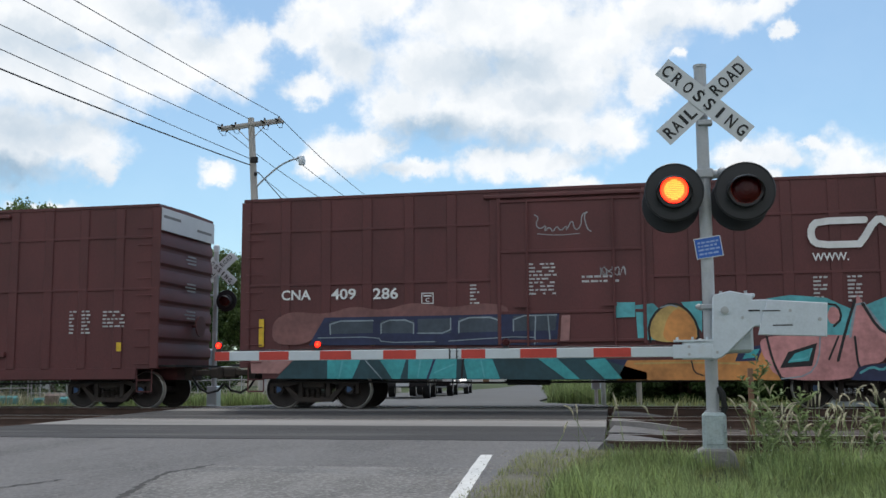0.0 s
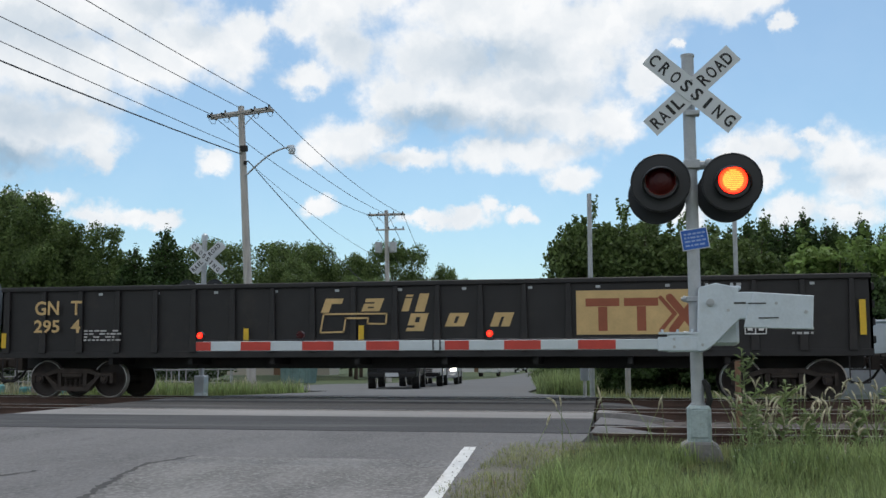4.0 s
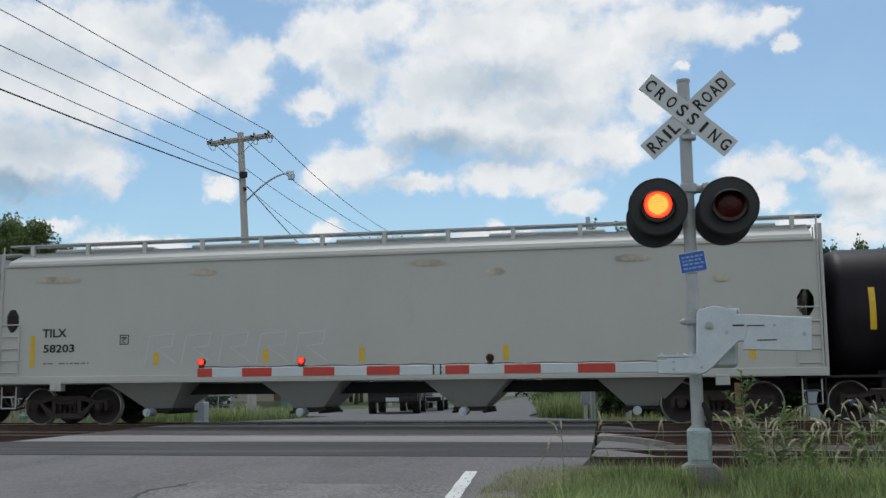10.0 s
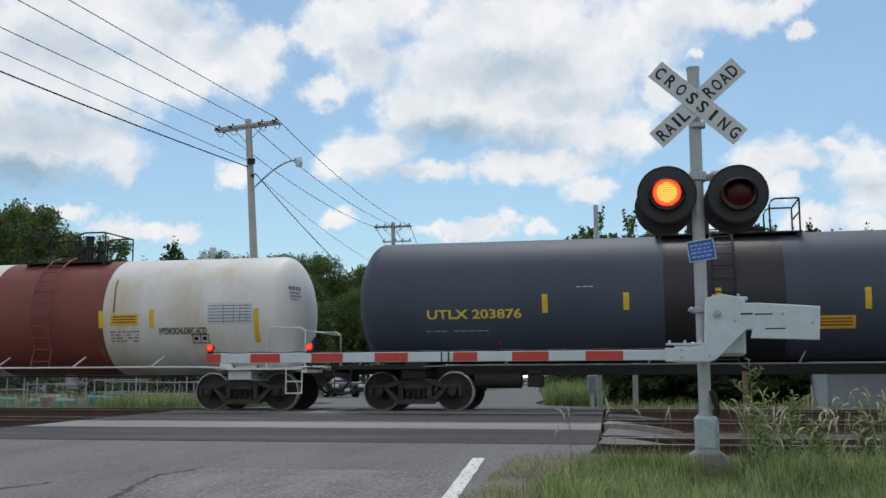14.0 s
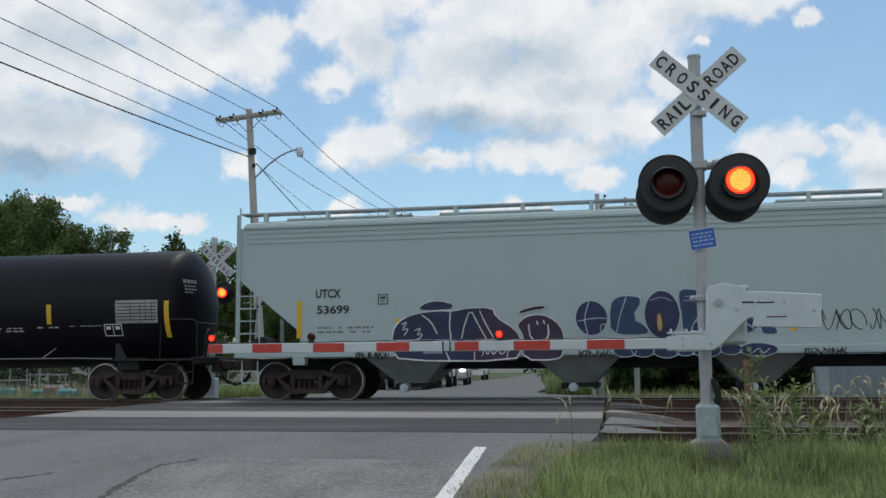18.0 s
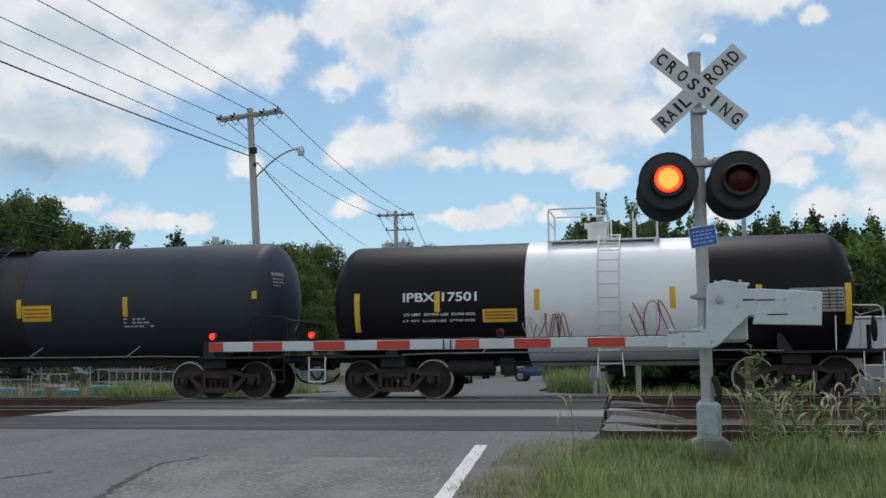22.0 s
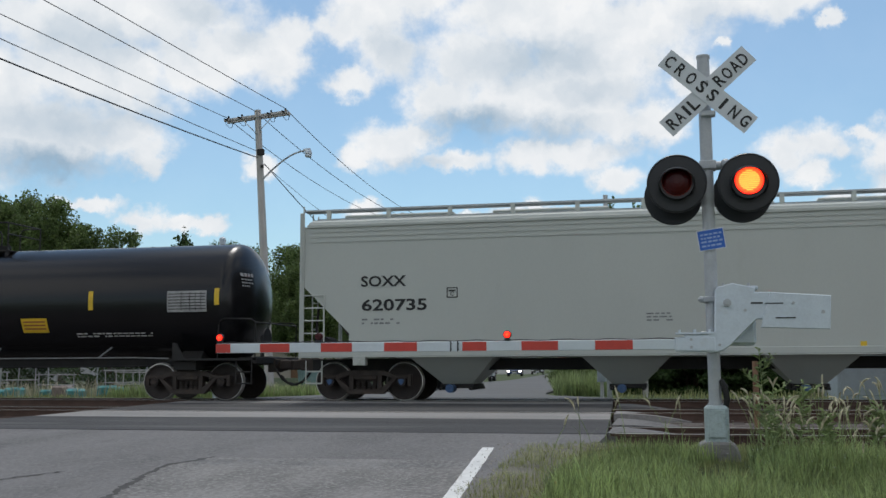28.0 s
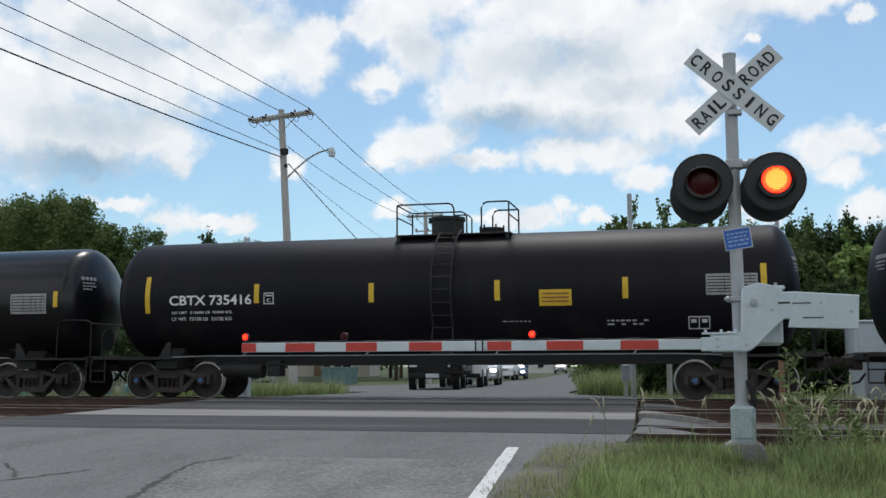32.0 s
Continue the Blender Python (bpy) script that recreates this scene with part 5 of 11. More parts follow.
    if ladder:
        bm = B()
        angs = np.linspace(-0.55, 1.35, 11)
        for dx in (-0.24, 0.24):
            tube(bm, [(d + dx, -(RAD + 0.13) * math.cos(u), zc + (RAD + 0.13) * math.sin(u)) for u in angs], 0.02)
        for u in angs[1::4]:
            for dx in (-0.24, 0.24):
                rod(bm, (d + dx, -RAD * math.cos(u), zc + RAD * math.sin(u)), (d + dx, -(RAD + 0.13) * math.cos(u), zc + (RAD + 0.13) * math.sin(u)), 0.014, 6)
        lm = ladder_mat or (band[2] if band and band[2] is M_BAND_RED else rm)
        zl = zc - (RAD + 0.13) * math.sin(0.55)
        yl = -(RAD + 0.13) * math.cos(0.55)
        zf = 0.5 if rail_mat else 1.05
        for dx in (-0.24, 0.24):
            tube(bm, [(d + dx, yl, zl), (d + dx * 1.05, yl - 0.08, zl - 0.25), (d + dx * (1.25 if rail_mat else 1.0), yl - 0.1, zf)], 0.02)
        lad = part("ladder", bm, lm, car)
        bm = B()
        rod(bm, (-0.24, 0, 0), (0.24, 0, 0), 0.016, 6)
        rung = mesh_of("rung", bm, lm, 40)
        for u in angs:
            share("rung", rung, lad, pose(d, -(RAD + 0.13) * math.cos(u), zc + (RAD + 0.13) * math.sin(u)))
        for k in range(1, int((zl - zf) / 0.3) + 1):
            share("rung", rung, lad, pose(d, yl - 0.1, zl - 0.3 * k))
    if key in MARKS:
        draw_marks(car, MARKS[key], surf, dark=shell_mat is not M_TANK_WHITE)
    if key == "opt":
        paint_tank_tags(car, surf)
    running_gear(car, tL - off, tR - off, -h - 0.35, h + 0.35, off, blue)
    return car

# ---- the tank cars: shell ends, truck centres along the train, top of shell ----
TANKS = {
    "utlx65": (-42.11, -30.13, -40.6, -31.45, 3.93),
    "opt": (-82.2, -65.32, -80.7, -66.8, 3.87),
    "admx": (-100.75, -83.66, -99.1, -85.1, 3.91),
    "utlx6": (-115.95, -101.96, -114.4, -103.4, 3.89),
    "utlx2": (-174.93, -158.0, -173.4, -159.4, 4.08),
    "rcrx": (-190.04, -176.38, -188.55, -177.75, 3.85),
    "tilxw": (-204.84, -190.96, -203.5, -192.3, 3.9),
    "tilx25": (-244.81, -227.74, -243.1, -229.3, 3.84),
    "utlx64": (-259.39, -246.24, -257.85, -247.7, 3.75),
    "ipbx": (-272.96, -260.78, -271.3, -262.2, 3.72),
    "gatx": (-289.98, -274.22, -288.3, -275.8, 3.93),
    "crgx": (-308.35, -291.2, -306.7, -292.8, 3.9),
    "crgx2": (-326.75, -309.35, -325.1, -311.0, 3.84),
    "ctcx": (-366.1, -348.95, -364.4, -350.5, 3.98),
    "cbtx1": (-384.4, -367.5, -382.7, -369.1, 4.03),
    "cbtx2": (-402.83, -385.9, -401.2, -387.4, 4.03),
    "last": (-420.8, -403.6, -419.2, -405.2, 3.98),
}
MARKS = {}
MARKS["utlx65"] = [
    ('S', -5.05, 1.36, 1.74), ('S', 2.7, 1.49, 1.8), ('S', 0.72, 1.49, 1.8), ('S', 5.35, 1.53, 1.95), ('T', 'UTLX 65873', -4.64, -2.91, 1.79, 2.02, 'y'), ('b', -4.62, -3.71, 2.14, 2.2), ('b', -4.0, -2.8, 1.68, 1.72), ('b', -4.0, -2.8, 1.55, 1.59), ('b', -2.17, -1.7, 2.77, 3.06), ('B', 1.8, 2.28, 1.75, 1.91), ('P', 3.88, 5.01, 2.15, 2.65), ('K', 3.18, 3.64, 1.71, 2.02), ('G', -2.86, -0.17, 1.55, 2.34)]
MARKS["opt"] = [
    ('S', -7.84, 1.91, 2.83), ('S', -4.34, 2.13, 2.5), ('S', -1.35, 2.1, 2.56), ('S', 1.59, 2.05, 2.51), ('S', 4.57, 2.12, 2.52), ('b', -6.83, -5.9, 2.28, 2.34), ('T', 'UTLX 663403', -6.83, -4.95, 2.0, 2.23, 'd'), ('b', -6.84, -5.46, 1.83, 1.89), ('b', -6.75, -5.47, 1.67, 1.73), ('K', -4.2, -3.95, 2.02, 2.26), ('B', -3.4, -2.98, 1.82, 1.9), ('W', -2.52, -1.46, 2.4, 2.58)]
MARKS["admx"] = [
    ('S', -7.67, 1.61, 2.44), ('S', -4.51, 1.98, 2.44), ('S', -1.31, 1.97, 2.42), ('S', 1.55, 1.95, 2.4), ('S', 4.78, 1.94, 2.39), ('T', 'ADMX 26284', -6.83, -4.9, 2.09, 2.33, 'w'), ('B', -6.42, -5.26, 1.93, 1.99), ('B', -6.41, -6.04, 1.68, 1.73), ('B', -5.08, -4.6, 1.7, 1.73), ('K', -4.87, -4.6, 1.88, 2.11)]
MARKS["utlx6"] = [
    ('S', -5.87, 1.99, 2.9), ('S', -2.68, 2.23, 2.68), ('S', -0.5, 2.2, 2.67), ('S', 2.8, 2.2, 2.67), ('S', 6.18, 1.96, 2.91), ('T', 'UTLX 681877', -5.02, -2.9, 1.96, 2.22, 'y'), ('b', -4.96, -3.98, 1.85, 1.9), ('b', -4.9, -3.2, 1.7, 1.74), ('b', -4.9, -3.2, 1.56, 1.6), ('b', -2.73, -2.31, 2.73, 3.02), ('X', 4.11, 4.58, 2.05, 2.51), ('P', 4.86, 6.0, 2.01, 2.52)]
MARKS["utlx2"] = [
    ('S', -3.8, 2.23, 2.66), ('S', -1.97, 2.27, 2.66), ('S', 0.04, 2.24, 2.72), ('S', 3.15, 2.21, 2.67), ('S', 5.42, 2.18, 2.66), ('S', 7.57, 1.99, 2.92), ('T', 'UTLX 203876', -6.56, -4.34, 2.12, 2.34, 'y'), ('Y', 2.04, 2.89, 1.8, 2.08), ('K', 5.25, 5.73, 1.79, 2.07), ('P', 6.15, 7.28, 2.13, 2.63), ('B', -3.08, -2.7, 2.8, 2.85), ('B', -6.61, -5.13, 1.84, 1.88)]
MARKS["rcrx"] = [
    ('S', -5.51, 1.73, 2.51), ('S', -2.63, 2.04, 2.5), ('S', -1.48, 2.03, 2.48), ('S', 1.85, 2.03, 2.46), ('S', 3.22, 2.02, 2.47), ('S', 5.96, 1.64, 2.45), ('T', 'RCRX 2084', -5.03, -3.21, 2.12, 2.34, 'k'), ('T', 'HYDROCHLORIC ACID', 3.42, 4.67, 1.85, 2.02, 'k'), ('B', -5.0, -3.29, 1.92, 1.97), ('B', -5.03, -3.31, 1.75, 1.8), ('B', -2.46, -1.48, 1.96, 2.0), ('B', -2.51, -1.47, 1.49, 1.84), ('B', 2.09, 2.88, 1.69, 1.99), ('Y', 2.11, 2.85, 2.09, 2.37), ('P', 4.7, 5.87, 2.08, 2.61), ('K', 4.26, 4.71, 1.63, 1.85)]
MARKS["tilxw"] = [
    ('S', -5.99, 2.03, 2.94), ('S', -2.31, 2.23, 2.69), ('S', 1.48, 2.23, 2.68), ('T', 'TILX 111188', -5.52, -3.64, 2.12, 2.33, 'k'), ('B', -5.47, -3.77, 1.93, 1.97), ('B', -5.48, -3.78, 1.79, 1.83), ('B', -2.94, -2.19, 1.73, 1.97), ('Y', 1.64, 2.13, 2.13, 2.49), ('F', -3.83, -3.29, 1.49, 1.78)]
MARKS["tilx25"] = [
    ('S', -7.5, 1.54, 2.46), ('S', -4.34, 1.95, 2.42), ('S', -1.21, 1.92, 2.41), ('S', 1.78, 1.92, 2.41), ('S', 4.89, 1.92, 2.41), ('S', 8.11, 1.55, 2.45), ('T', 'TILX 250325', -6.44, -4.47, 2.01, 2.23, 'w'), ('B', -6.44, -4.43, 1.86, 1.89), ('B', -6.48, -4.46, 1.7, 1.74), ('B', 0.37, 0.96, 1.72, 1.88), ('B', 1.34, 2.44, 1.8, 1.85), ('B', 3.37, 4.18, 1.74, 1.88), ('B', 4.53, 5.13, 1.82, 1.89), ('B', 5.44, 6.33, 1.85, 1.89), ('K', -4.12, -3.82, 1.97, 2.24), ('K', 6.39, 6.88, 1.6, 1.9), ('Y', -3.55, -2.71, 1.65, 1.92), ('P', 6.73, 7.87, 1.91, 2.48)]
MARKS["utlx64"] = [
    ('S', -5.66, 2.06, 2.98), ('S', -2.37, 2.26, 2.72), ('S', -1.06, 2.26, 2.7), ('S', 1.47, 2.24, 2.71), ('S', 3.65, 2.24, 2.7), ('S', 5.97, 2.04, 2.96), ('T', 'UTLX 648145', -4.81, -2.59, 2.11, 2.33, 'o'), ('b', -4.8, -3.81, 1.97, 2.02), ('b', -4.81, -3.2, 1.83, 1.88), ('b', -4.66, -3.22, 1.68, 1.72), ('B', 2.22, 2.71, 1.67, 1.82), ('Y', 2.29, 3.08, 2.26, 2.56), ('P', 4.69, 5.83, 2.05, 2.56)]
MARKS["ipbx"] = [
    ('S', -5.23, 1.57, 2.48), ('S', -3.29, 2.01, 2.49), ('S', -0.96, 2.01, 2.5), ('S', 2.07, 1.99, 2.48), ('S', 3.92, 1.99, 2.48), ('S', 5.76, 1.58, 2.47), ('T', 'IPBX 17501', -4.11, -2.35, 2.25, 2.47, 'w'), ('B', -4.09, -2.39, 1.93, 1.98), ('B', -4.11, -2.4, 1.79, 1.83), ('B', 2.65, 3.65, 2.23, 2.42), ('B', 3.53, 4.01, 1.77, 1.89), ('Y', -2.22, -1.42, 1.76, 2.06), ('P', 4.55, 5.68, 1.86, 2.38), ('K', 4.04, 4.55, 1.76, 2.08), ('F', -1.32, -0.45, 1.5, 1.86), ('F', 1.2, 1.94, 1.49, 2.08)]
MARKS["gatx"] = [
    ('S', -6.87, 1.65, 2.55), ('S', -3.74, 2.05, 2.54), ('S', -1.53, 2.06, 2.53), ('S', 1.03, 2.06, 2.53), ('S', 3.99, 2.05, 2.54), ('S', 7.41, 2.42, 2.61), ('T', 'GATX 56472', -6.22, -4.32, 2.05, 2.29, 'w'), ('B', -6.08, -4.46, 1.85, 1.89), ('B', -6.12, -4.48, 1.7, 1.74), ('B', -3.19, -2.42, 1.77, 1.86), ('B', 3.92, 4.72, 1.79, 2.06), ('Y', 1.12, 1.94, 1.97, 2.37)]
MARKS["crgx"] = [
    ('S', -7.72, 2.03, 2.96), ('S', -4.31, 2.25, 2.74), ('S', -0.63, 2.23, 2.71), ('S', 2.77, 2.25, 2.74), ('S', 5.65, 2.32, 2.72), ('S', 8.07, 1.99, 2.93), ('T', 'CRGX 16273', -6.61, -4.35, 2.06, 2.3, 'w'), ('B', -6.63, -4.79, 1.9, 1.94), ('B', -6.66, -4.8, 1.76, 1.81), ('B', -2.05, -1.15, 1.61, 1.67), ('B', 1.49, 2.22, 1.55, 1.83), ('B', -0.4, 0.36, 1.54, 1.67), ('K', -4.08, -3.77, 2.04, 2.32), ('P', 6.97, 7.91, 1.74, 2.26)]
MARKS["crgx2"] = [
    ('S', -4.52, 2.24, 2.71), ('S', -1.16, 2.22, 2.71), ('S', 2.16, 2.22, 2.72), ('S', 5.11, 2.22, 2.71), ('S', 7.82, 1.98, 2.93), ('T', 'CRGX 16200', -6.8, -4.58, 2.18, 2.45, 'w'), ('T', 'UNLOVEABLE', -6.48, -5.08, 1.56, 1.75, 'w'), ('B', -6.57, -4.91, 2.0, 2.06), ('B', -6.59, -4.92, 1.88, 1.92), ('B', 2.27, 2.96, 1.53, 1.81), ('B', 4.13, 4.68, 1.59, 1.67), ('K', -4.36, -4.11, 2.19, 2.46), ('P', 6.63, 7.75, 2.16, 2.68), ('F', -4.14, -2.85, 1.46, 2.01), ('F', -2.75, -1.99, 1.43, 1.97), ('F', 0.94, 2.3, 1.54, 2.15), ('F', 4.79, 6.05, 1.49, 2.02)]
MARKS["ctcx"] = [
    ('S', -7.64, 1.84, 2.74), ('S', -4.15, 2.26, 2.73), ('S', -1.24, 2.25, 2.72), ('S', 1.69, 2.24, 2.7), ('S', 4.54, 2.25, 2.73), ('S', 7.95, 2.33, 2.74), ('T', 'CTCX 301811', -7.39, -4.92, 2.08, 2.33, 'w'), ('B', -6.17, -4.46, 1.94, 1.99), ('B', -6.2, -4.48, 1.82, 1.86), ('B', -2.89, -2.13, 1.57, 1.75), ('B', -1.02, -0.55, 3.09, 3.16), ('B', 4.04, 6.2, 1.59, 1.72), ('K', -3.9, -3.62, 2.03, 2.31), ('Y', 2.54, 3.28, 1.71, 2.07), ('P', 6.63, 7.68, 2.17, 2.69)]
MARKS["cbtx2"] = [
    ('S', -7.26, 2.13, 3.05), ('S', -4.31, 2.34, 2.81), ('S', -1.37, 2.31, 2.77), ('S', 1.68, 2.3, 2.77), ('S', 4.61, 2.3, 2.78), ('S', 7.6, 2.22, 3.02), ('T', 'CBTX 735416', -6.65, -4.44, 2.31, 2.56, 'w'), ('B', -6.59, -4.98, 2.11, 2.16), ('B', -6.62, -5.0, 1.94, 2.01), ('B', 1.78, 2.64, 1.81, 1.85), ('B', 4.18, 5.13, 1.71, 1.87), ('K', -4.12, -3.86, 2.31, 2.59), ('K', 5.97, 6.44, 1.6, 1.88), ('Y', 2.66, 3.4, 2.16, 2.53), ('P', 6.37, 7.47, 2.34, 2.81)]
MARKS["cbtx1"] = [m if m[0] != "T" else ("T", "CBTX 735156", *m[2:]) for m in MARKS["cbtx2"]]
MARKS["last"] = [m for m in MARKS["ctcx"] if m[0] != "T"]
MARKS["utlx2"] = MARKS["utlx2"] + [("H", 7.3, 1.43)]
MARKS["cbtx1"] = MARKS["cbtx1"] + [("H", 7.2, 1.36)]
MARKS["cbtx2"] = MARKS["cbtx2"] + [("H", 7.2, 1.36)]
MARKS["rcrx"] = MARKS["rcrx"] + [("R", 2.2, 2.14, 2.42, 3.24), ("R", -5.4, -5.38, 2.3, 2.7), ("R", 1.75, 1.78, 1.2, 1.5)]
MARKS["ipbx"] = MARKS["ipbx"] + [("E", -1.05, -0.2, 1.35, 1.95), ("E", 1.1, 2.1, 1.3, 2.2)]


# load limit and light weight lines under the reporting marks
WEIGHTS = {
    "crgx": ("LD LMT  187500  LBS  85050  KGS", "LT WT  75500  LBS  34250  KGS"),
    "cbtx1": ("LD LMT  212600 LB  96400 KG", "LT WT  73400 LB  33300 KG"),
    "cbtx2": ("LD LMT  212600 LB  96400 KG", "LT WT  73100 LB  33150 KG"),
    "ctcx": ("LD LMT 206900 LB  93800 KG", "LT WT  79100 LB  35900 KG"),
    "gatx": ("LD LMT  191200 LB  86700 KG", "LT WT  71800 LB  32600 KG"),
    "ipbx": ("LD LMT  201900 LBS  91600 KGS", "LT WT  61100 LBS  27700 KGS"),
    "tilx25": ("LD LMT 208000 LB  94300 KG", "LT WT  55000 LB  24900 KG"),
}
for key_, lines in WEIGHTS.items():
    ms = MARKS[key_]
    mark = next(m for m in ms if m[0] == "T")
    rows_ = [m for m in ms if m[0] == "B" and abs(m[1] - mark[2]) < 0.6 and m[4] < mark[4]][:2]
    MARKS[key_] = [m for m in ms if m not in rows_] + [("T", w, r[1], r[2], r[3] - 0.005, r[4] + 0.01, "w") for w, r in zip(lines, rows_)]


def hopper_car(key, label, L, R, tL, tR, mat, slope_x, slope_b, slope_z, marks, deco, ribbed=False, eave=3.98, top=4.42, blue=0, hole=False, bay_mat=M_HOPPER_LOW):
    off, h = (L + R) / 2, (R - L) / 2
    car = thing("hopper_car", pose(off, 25.2, 0), label, "hopper car", "cars of the passing train")
    CAR_X.append((car, off))
    hw = 1.56
    surf = lambda x, z: -hw
    e = h - 0.28
    bot = 1.12
    w = h - 0.07
    outline = [(-slope_x - 0.02, bot), (-slope_x, slope_b), (-w, slope_z), (-w, eave), (w, eave), (w, slope_z), (slope_x, slope_b), (slope_x + 0.02, bot)]
    if hole:
        outline = [(-w + 0.6, bot), (-w + 0.6, eave), (w - 0.6, eave), (w - 0.6, bot)]
    for s in (-1, 1):
        bm = B()
        prism(bm, outline, s * hw, s * (hw - 0.05))
        # end stretch of the sheet with a rounded hand hole through it
        for d in ((-1, 1) if hole else ()):
            xa, xb, za, zb = w - 0.6, w, bot, eave
            rim = [(w - 0.33 + 0.19 * math.cos(a), 2.6 + 0.31 * math.sin(a)) for a in np.arange(22.5, 360, 45) * math.pi / 180]
            out = [(xb, 2.9), (xb, zb), (xa, zb), (xa, 2.9), (xa, 2.3), (xa, za), (xb, za), (xb, 2.3)]
            for i in range(8):
                j = (i + 1) % 8
                for y in (s * hw, s * (hw - 0.05)):
                    quad(bm, *((d * q[0], y, q[1]) for q in (out[i], out[j], rim[j], rim[i])))
                quad(bm, *((d * q[0], y, q[1]) for q, y in ((rim[i], s * hw), (rim[j], s * hw), (rim[j], s * (hw - 0.05)), (rim[i], s * (hw - 0.05)))))
        part("side_sheet", bm, mat, car)
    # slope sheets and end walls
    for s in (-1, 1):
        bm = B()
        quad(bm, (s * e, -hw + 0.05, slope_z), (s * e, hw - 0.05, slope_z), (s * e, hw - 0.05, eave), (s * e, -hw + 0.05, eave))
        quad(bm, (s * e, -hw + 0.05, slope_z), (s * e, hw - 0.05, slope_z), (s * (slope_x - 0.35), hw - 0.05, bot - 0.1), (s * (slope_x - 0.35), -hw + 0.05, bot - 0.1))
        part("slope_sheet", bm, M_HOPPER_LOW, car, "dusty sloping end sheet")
        bm = B()
        for y in (-hw + 0.02, hw - 0.1):
            box(bm, s * h - 0.06 if s > 0 else -h - 0.02, s * h + 0.02 if s > 0 else -h + 0.06, y, y + 0.08, 1.1, eave + 0.35, 0.01)
        box(bm, min(s * h, s * (h - 0.06)), max(s * h, s * (h - 0.06)), -hw, hw, 3.2, 3.28)
        part("corner_post", bm, mat, car)
        # end ladder on the near corner
        bm = B()
        xl = s * (h - 0.62)
        for x in (xl, s * (h - 0.1)):
            rod(bm, (x, -hw - 0.03, 1.1), (x, -hw - 0.03, 2.5 if x == xl else eave + 0.5), 0.02, 6)
        for k in range(5):
            rod(bm, (xl, -hw - 0.03, 1.3 + 0.3 * k), (s * (h - 0.1), -hw - 0.03, 1.3 + 0.3 * k), 0.016, 6)
        for yy in (-0.6, -0.2):
            rod(bm, (s * (h + 0.02), yy, 1.1), (s * (h + 0.02), yy, eave + 0.45), 0.018, 6)
        for k in range(9):
            rod(bm, (s * (h + 0.02), -0.6, 1.4 + 0.33 * k), (s * (h + 0.02), -0.2, 1.4 + 0.33 * k), 0.014, 6)
        part("ladder", bm, mat, car)
        bm = B()
        box(bm, min(s * (slope_x - 0.2), s * h), max(s * (slope_x - 0.2), s * h), -1.45, 1.45, 1.05, 1.3)
        part("end_platform", bm, M_FRAME_BLACK, car)
        bm = B()
        rod(bm, (s * (h - 0.3), -0.7, 1.35), (s * (h - 0.3), -0.1, 1.35), 0.2, 14)
        tube(bm, [(s * (h - 0.25), -1.2, 1.1), (s * (h - 0.35), -1.2, 2.2), (s * (h - 0.8), -0.9, 2.7)], 0.03)
        part("brake_gear", bm, M_FRAME_BLACK, car)
        steps_and_grabs(car, s * (h - 0.35), s, mat, 0.95)
    # roof
    bm = B()
    a = [(-hw, eave), (-hw + 0.06, eave + 0.12), (-0.75, top), (0.75, top), (hw - 0.06, eave + 0.12), (hw, eave)]
    va = [bm.verts.new((-e - 0.08, y, z)) for y, z in a]
    vb = [bm.verts.new((e + 0.08, y, z)) for y, z in a]
    for i in range(5):
        bm.faces.new((va[i], va[i + 1], vb[i + 1], vb[i]))
    bm.faces.new(va[::-1])
    bm.faces.new(vb)
    part("roof", bm, mat, car)
    bm = B()
    box(bm, -e - 0.1, e + 0.1, -hw - 0.04, -hw + 0.02, eave - 0.03, eave + 0.05, 0.01)
    part("eave_rail", bm, mat, car)
    if ribbed:
        bm = B()
        for z in (eave - 0.12, eave - 0.24, eave - 0.36):
            box(bm, -e, e, -hw - 0.018, -hw - 0.002, z - 0.02, z + 0.02)
        part("side_bead", bm, mat, car)
    # running board on brackets
    bm = B()
    for y in (-1.02, 0.62):
        box(bm, -h - 0.12, h + 0.12, y, y + 0.42, top + 0.15, top + 0.19)
    part("running_board", bm, M_STEEL_GREY, car, "galvanised grating walkway")
    n = 13
    for k in range(n):
        x = -e + 0.25 + (2 * e - 0.5) * k / (n - 1)
        bm = B()
        prism(bm, [(x - 0.05, top - 0.2), (x + 0.05, top - 0.2), (x + 0.05, top + 0.15), (x - 0.05, top + 0.15)], -1.04, -0.96)
        part("walk_bracket", bm, mat, car)
    for k in range(5):
        x = -e + (2 * e) * (k + 0.5) / 5
        bm = B()
        box(bm, x - 1.4, x + 1.4, -0.45, 0.45, top, top + 0.12, 0.03)
        part("hatch_cover", bm, mat, car)
    # side sill
    for s in (-1, 1):
        bm = B()
        box(bm, -h, h, s * 1.5 - 0.12, s * 1.5 + 0.12, 1.05, 1.2, 0.012)
        box(bm, -h, h, s * 1.58 - 0.06, s * 1.58 + 0.06, 1.025, 1.05)
        part("side_sill", bm, mat, car)
    for x in (tL - off, tR - off):
        bm = B()
        box(bm, x - 0.15, x + 0.15, -1.63, -1.4, 0.84, 1.06, 0.01)
        rod(bm, (x, -1.66, 0.94), (x, -1.6, 0.94), 0.045, 10)
        part("jacking_pad", bm, mat, car)
    bm = B()
    box(bm, -h - 0.1, h + 0.1, -0.3, 0.3, 0.72, 1.0)
    part("centre_sill", bm, M_FRAME_BLACK, car)
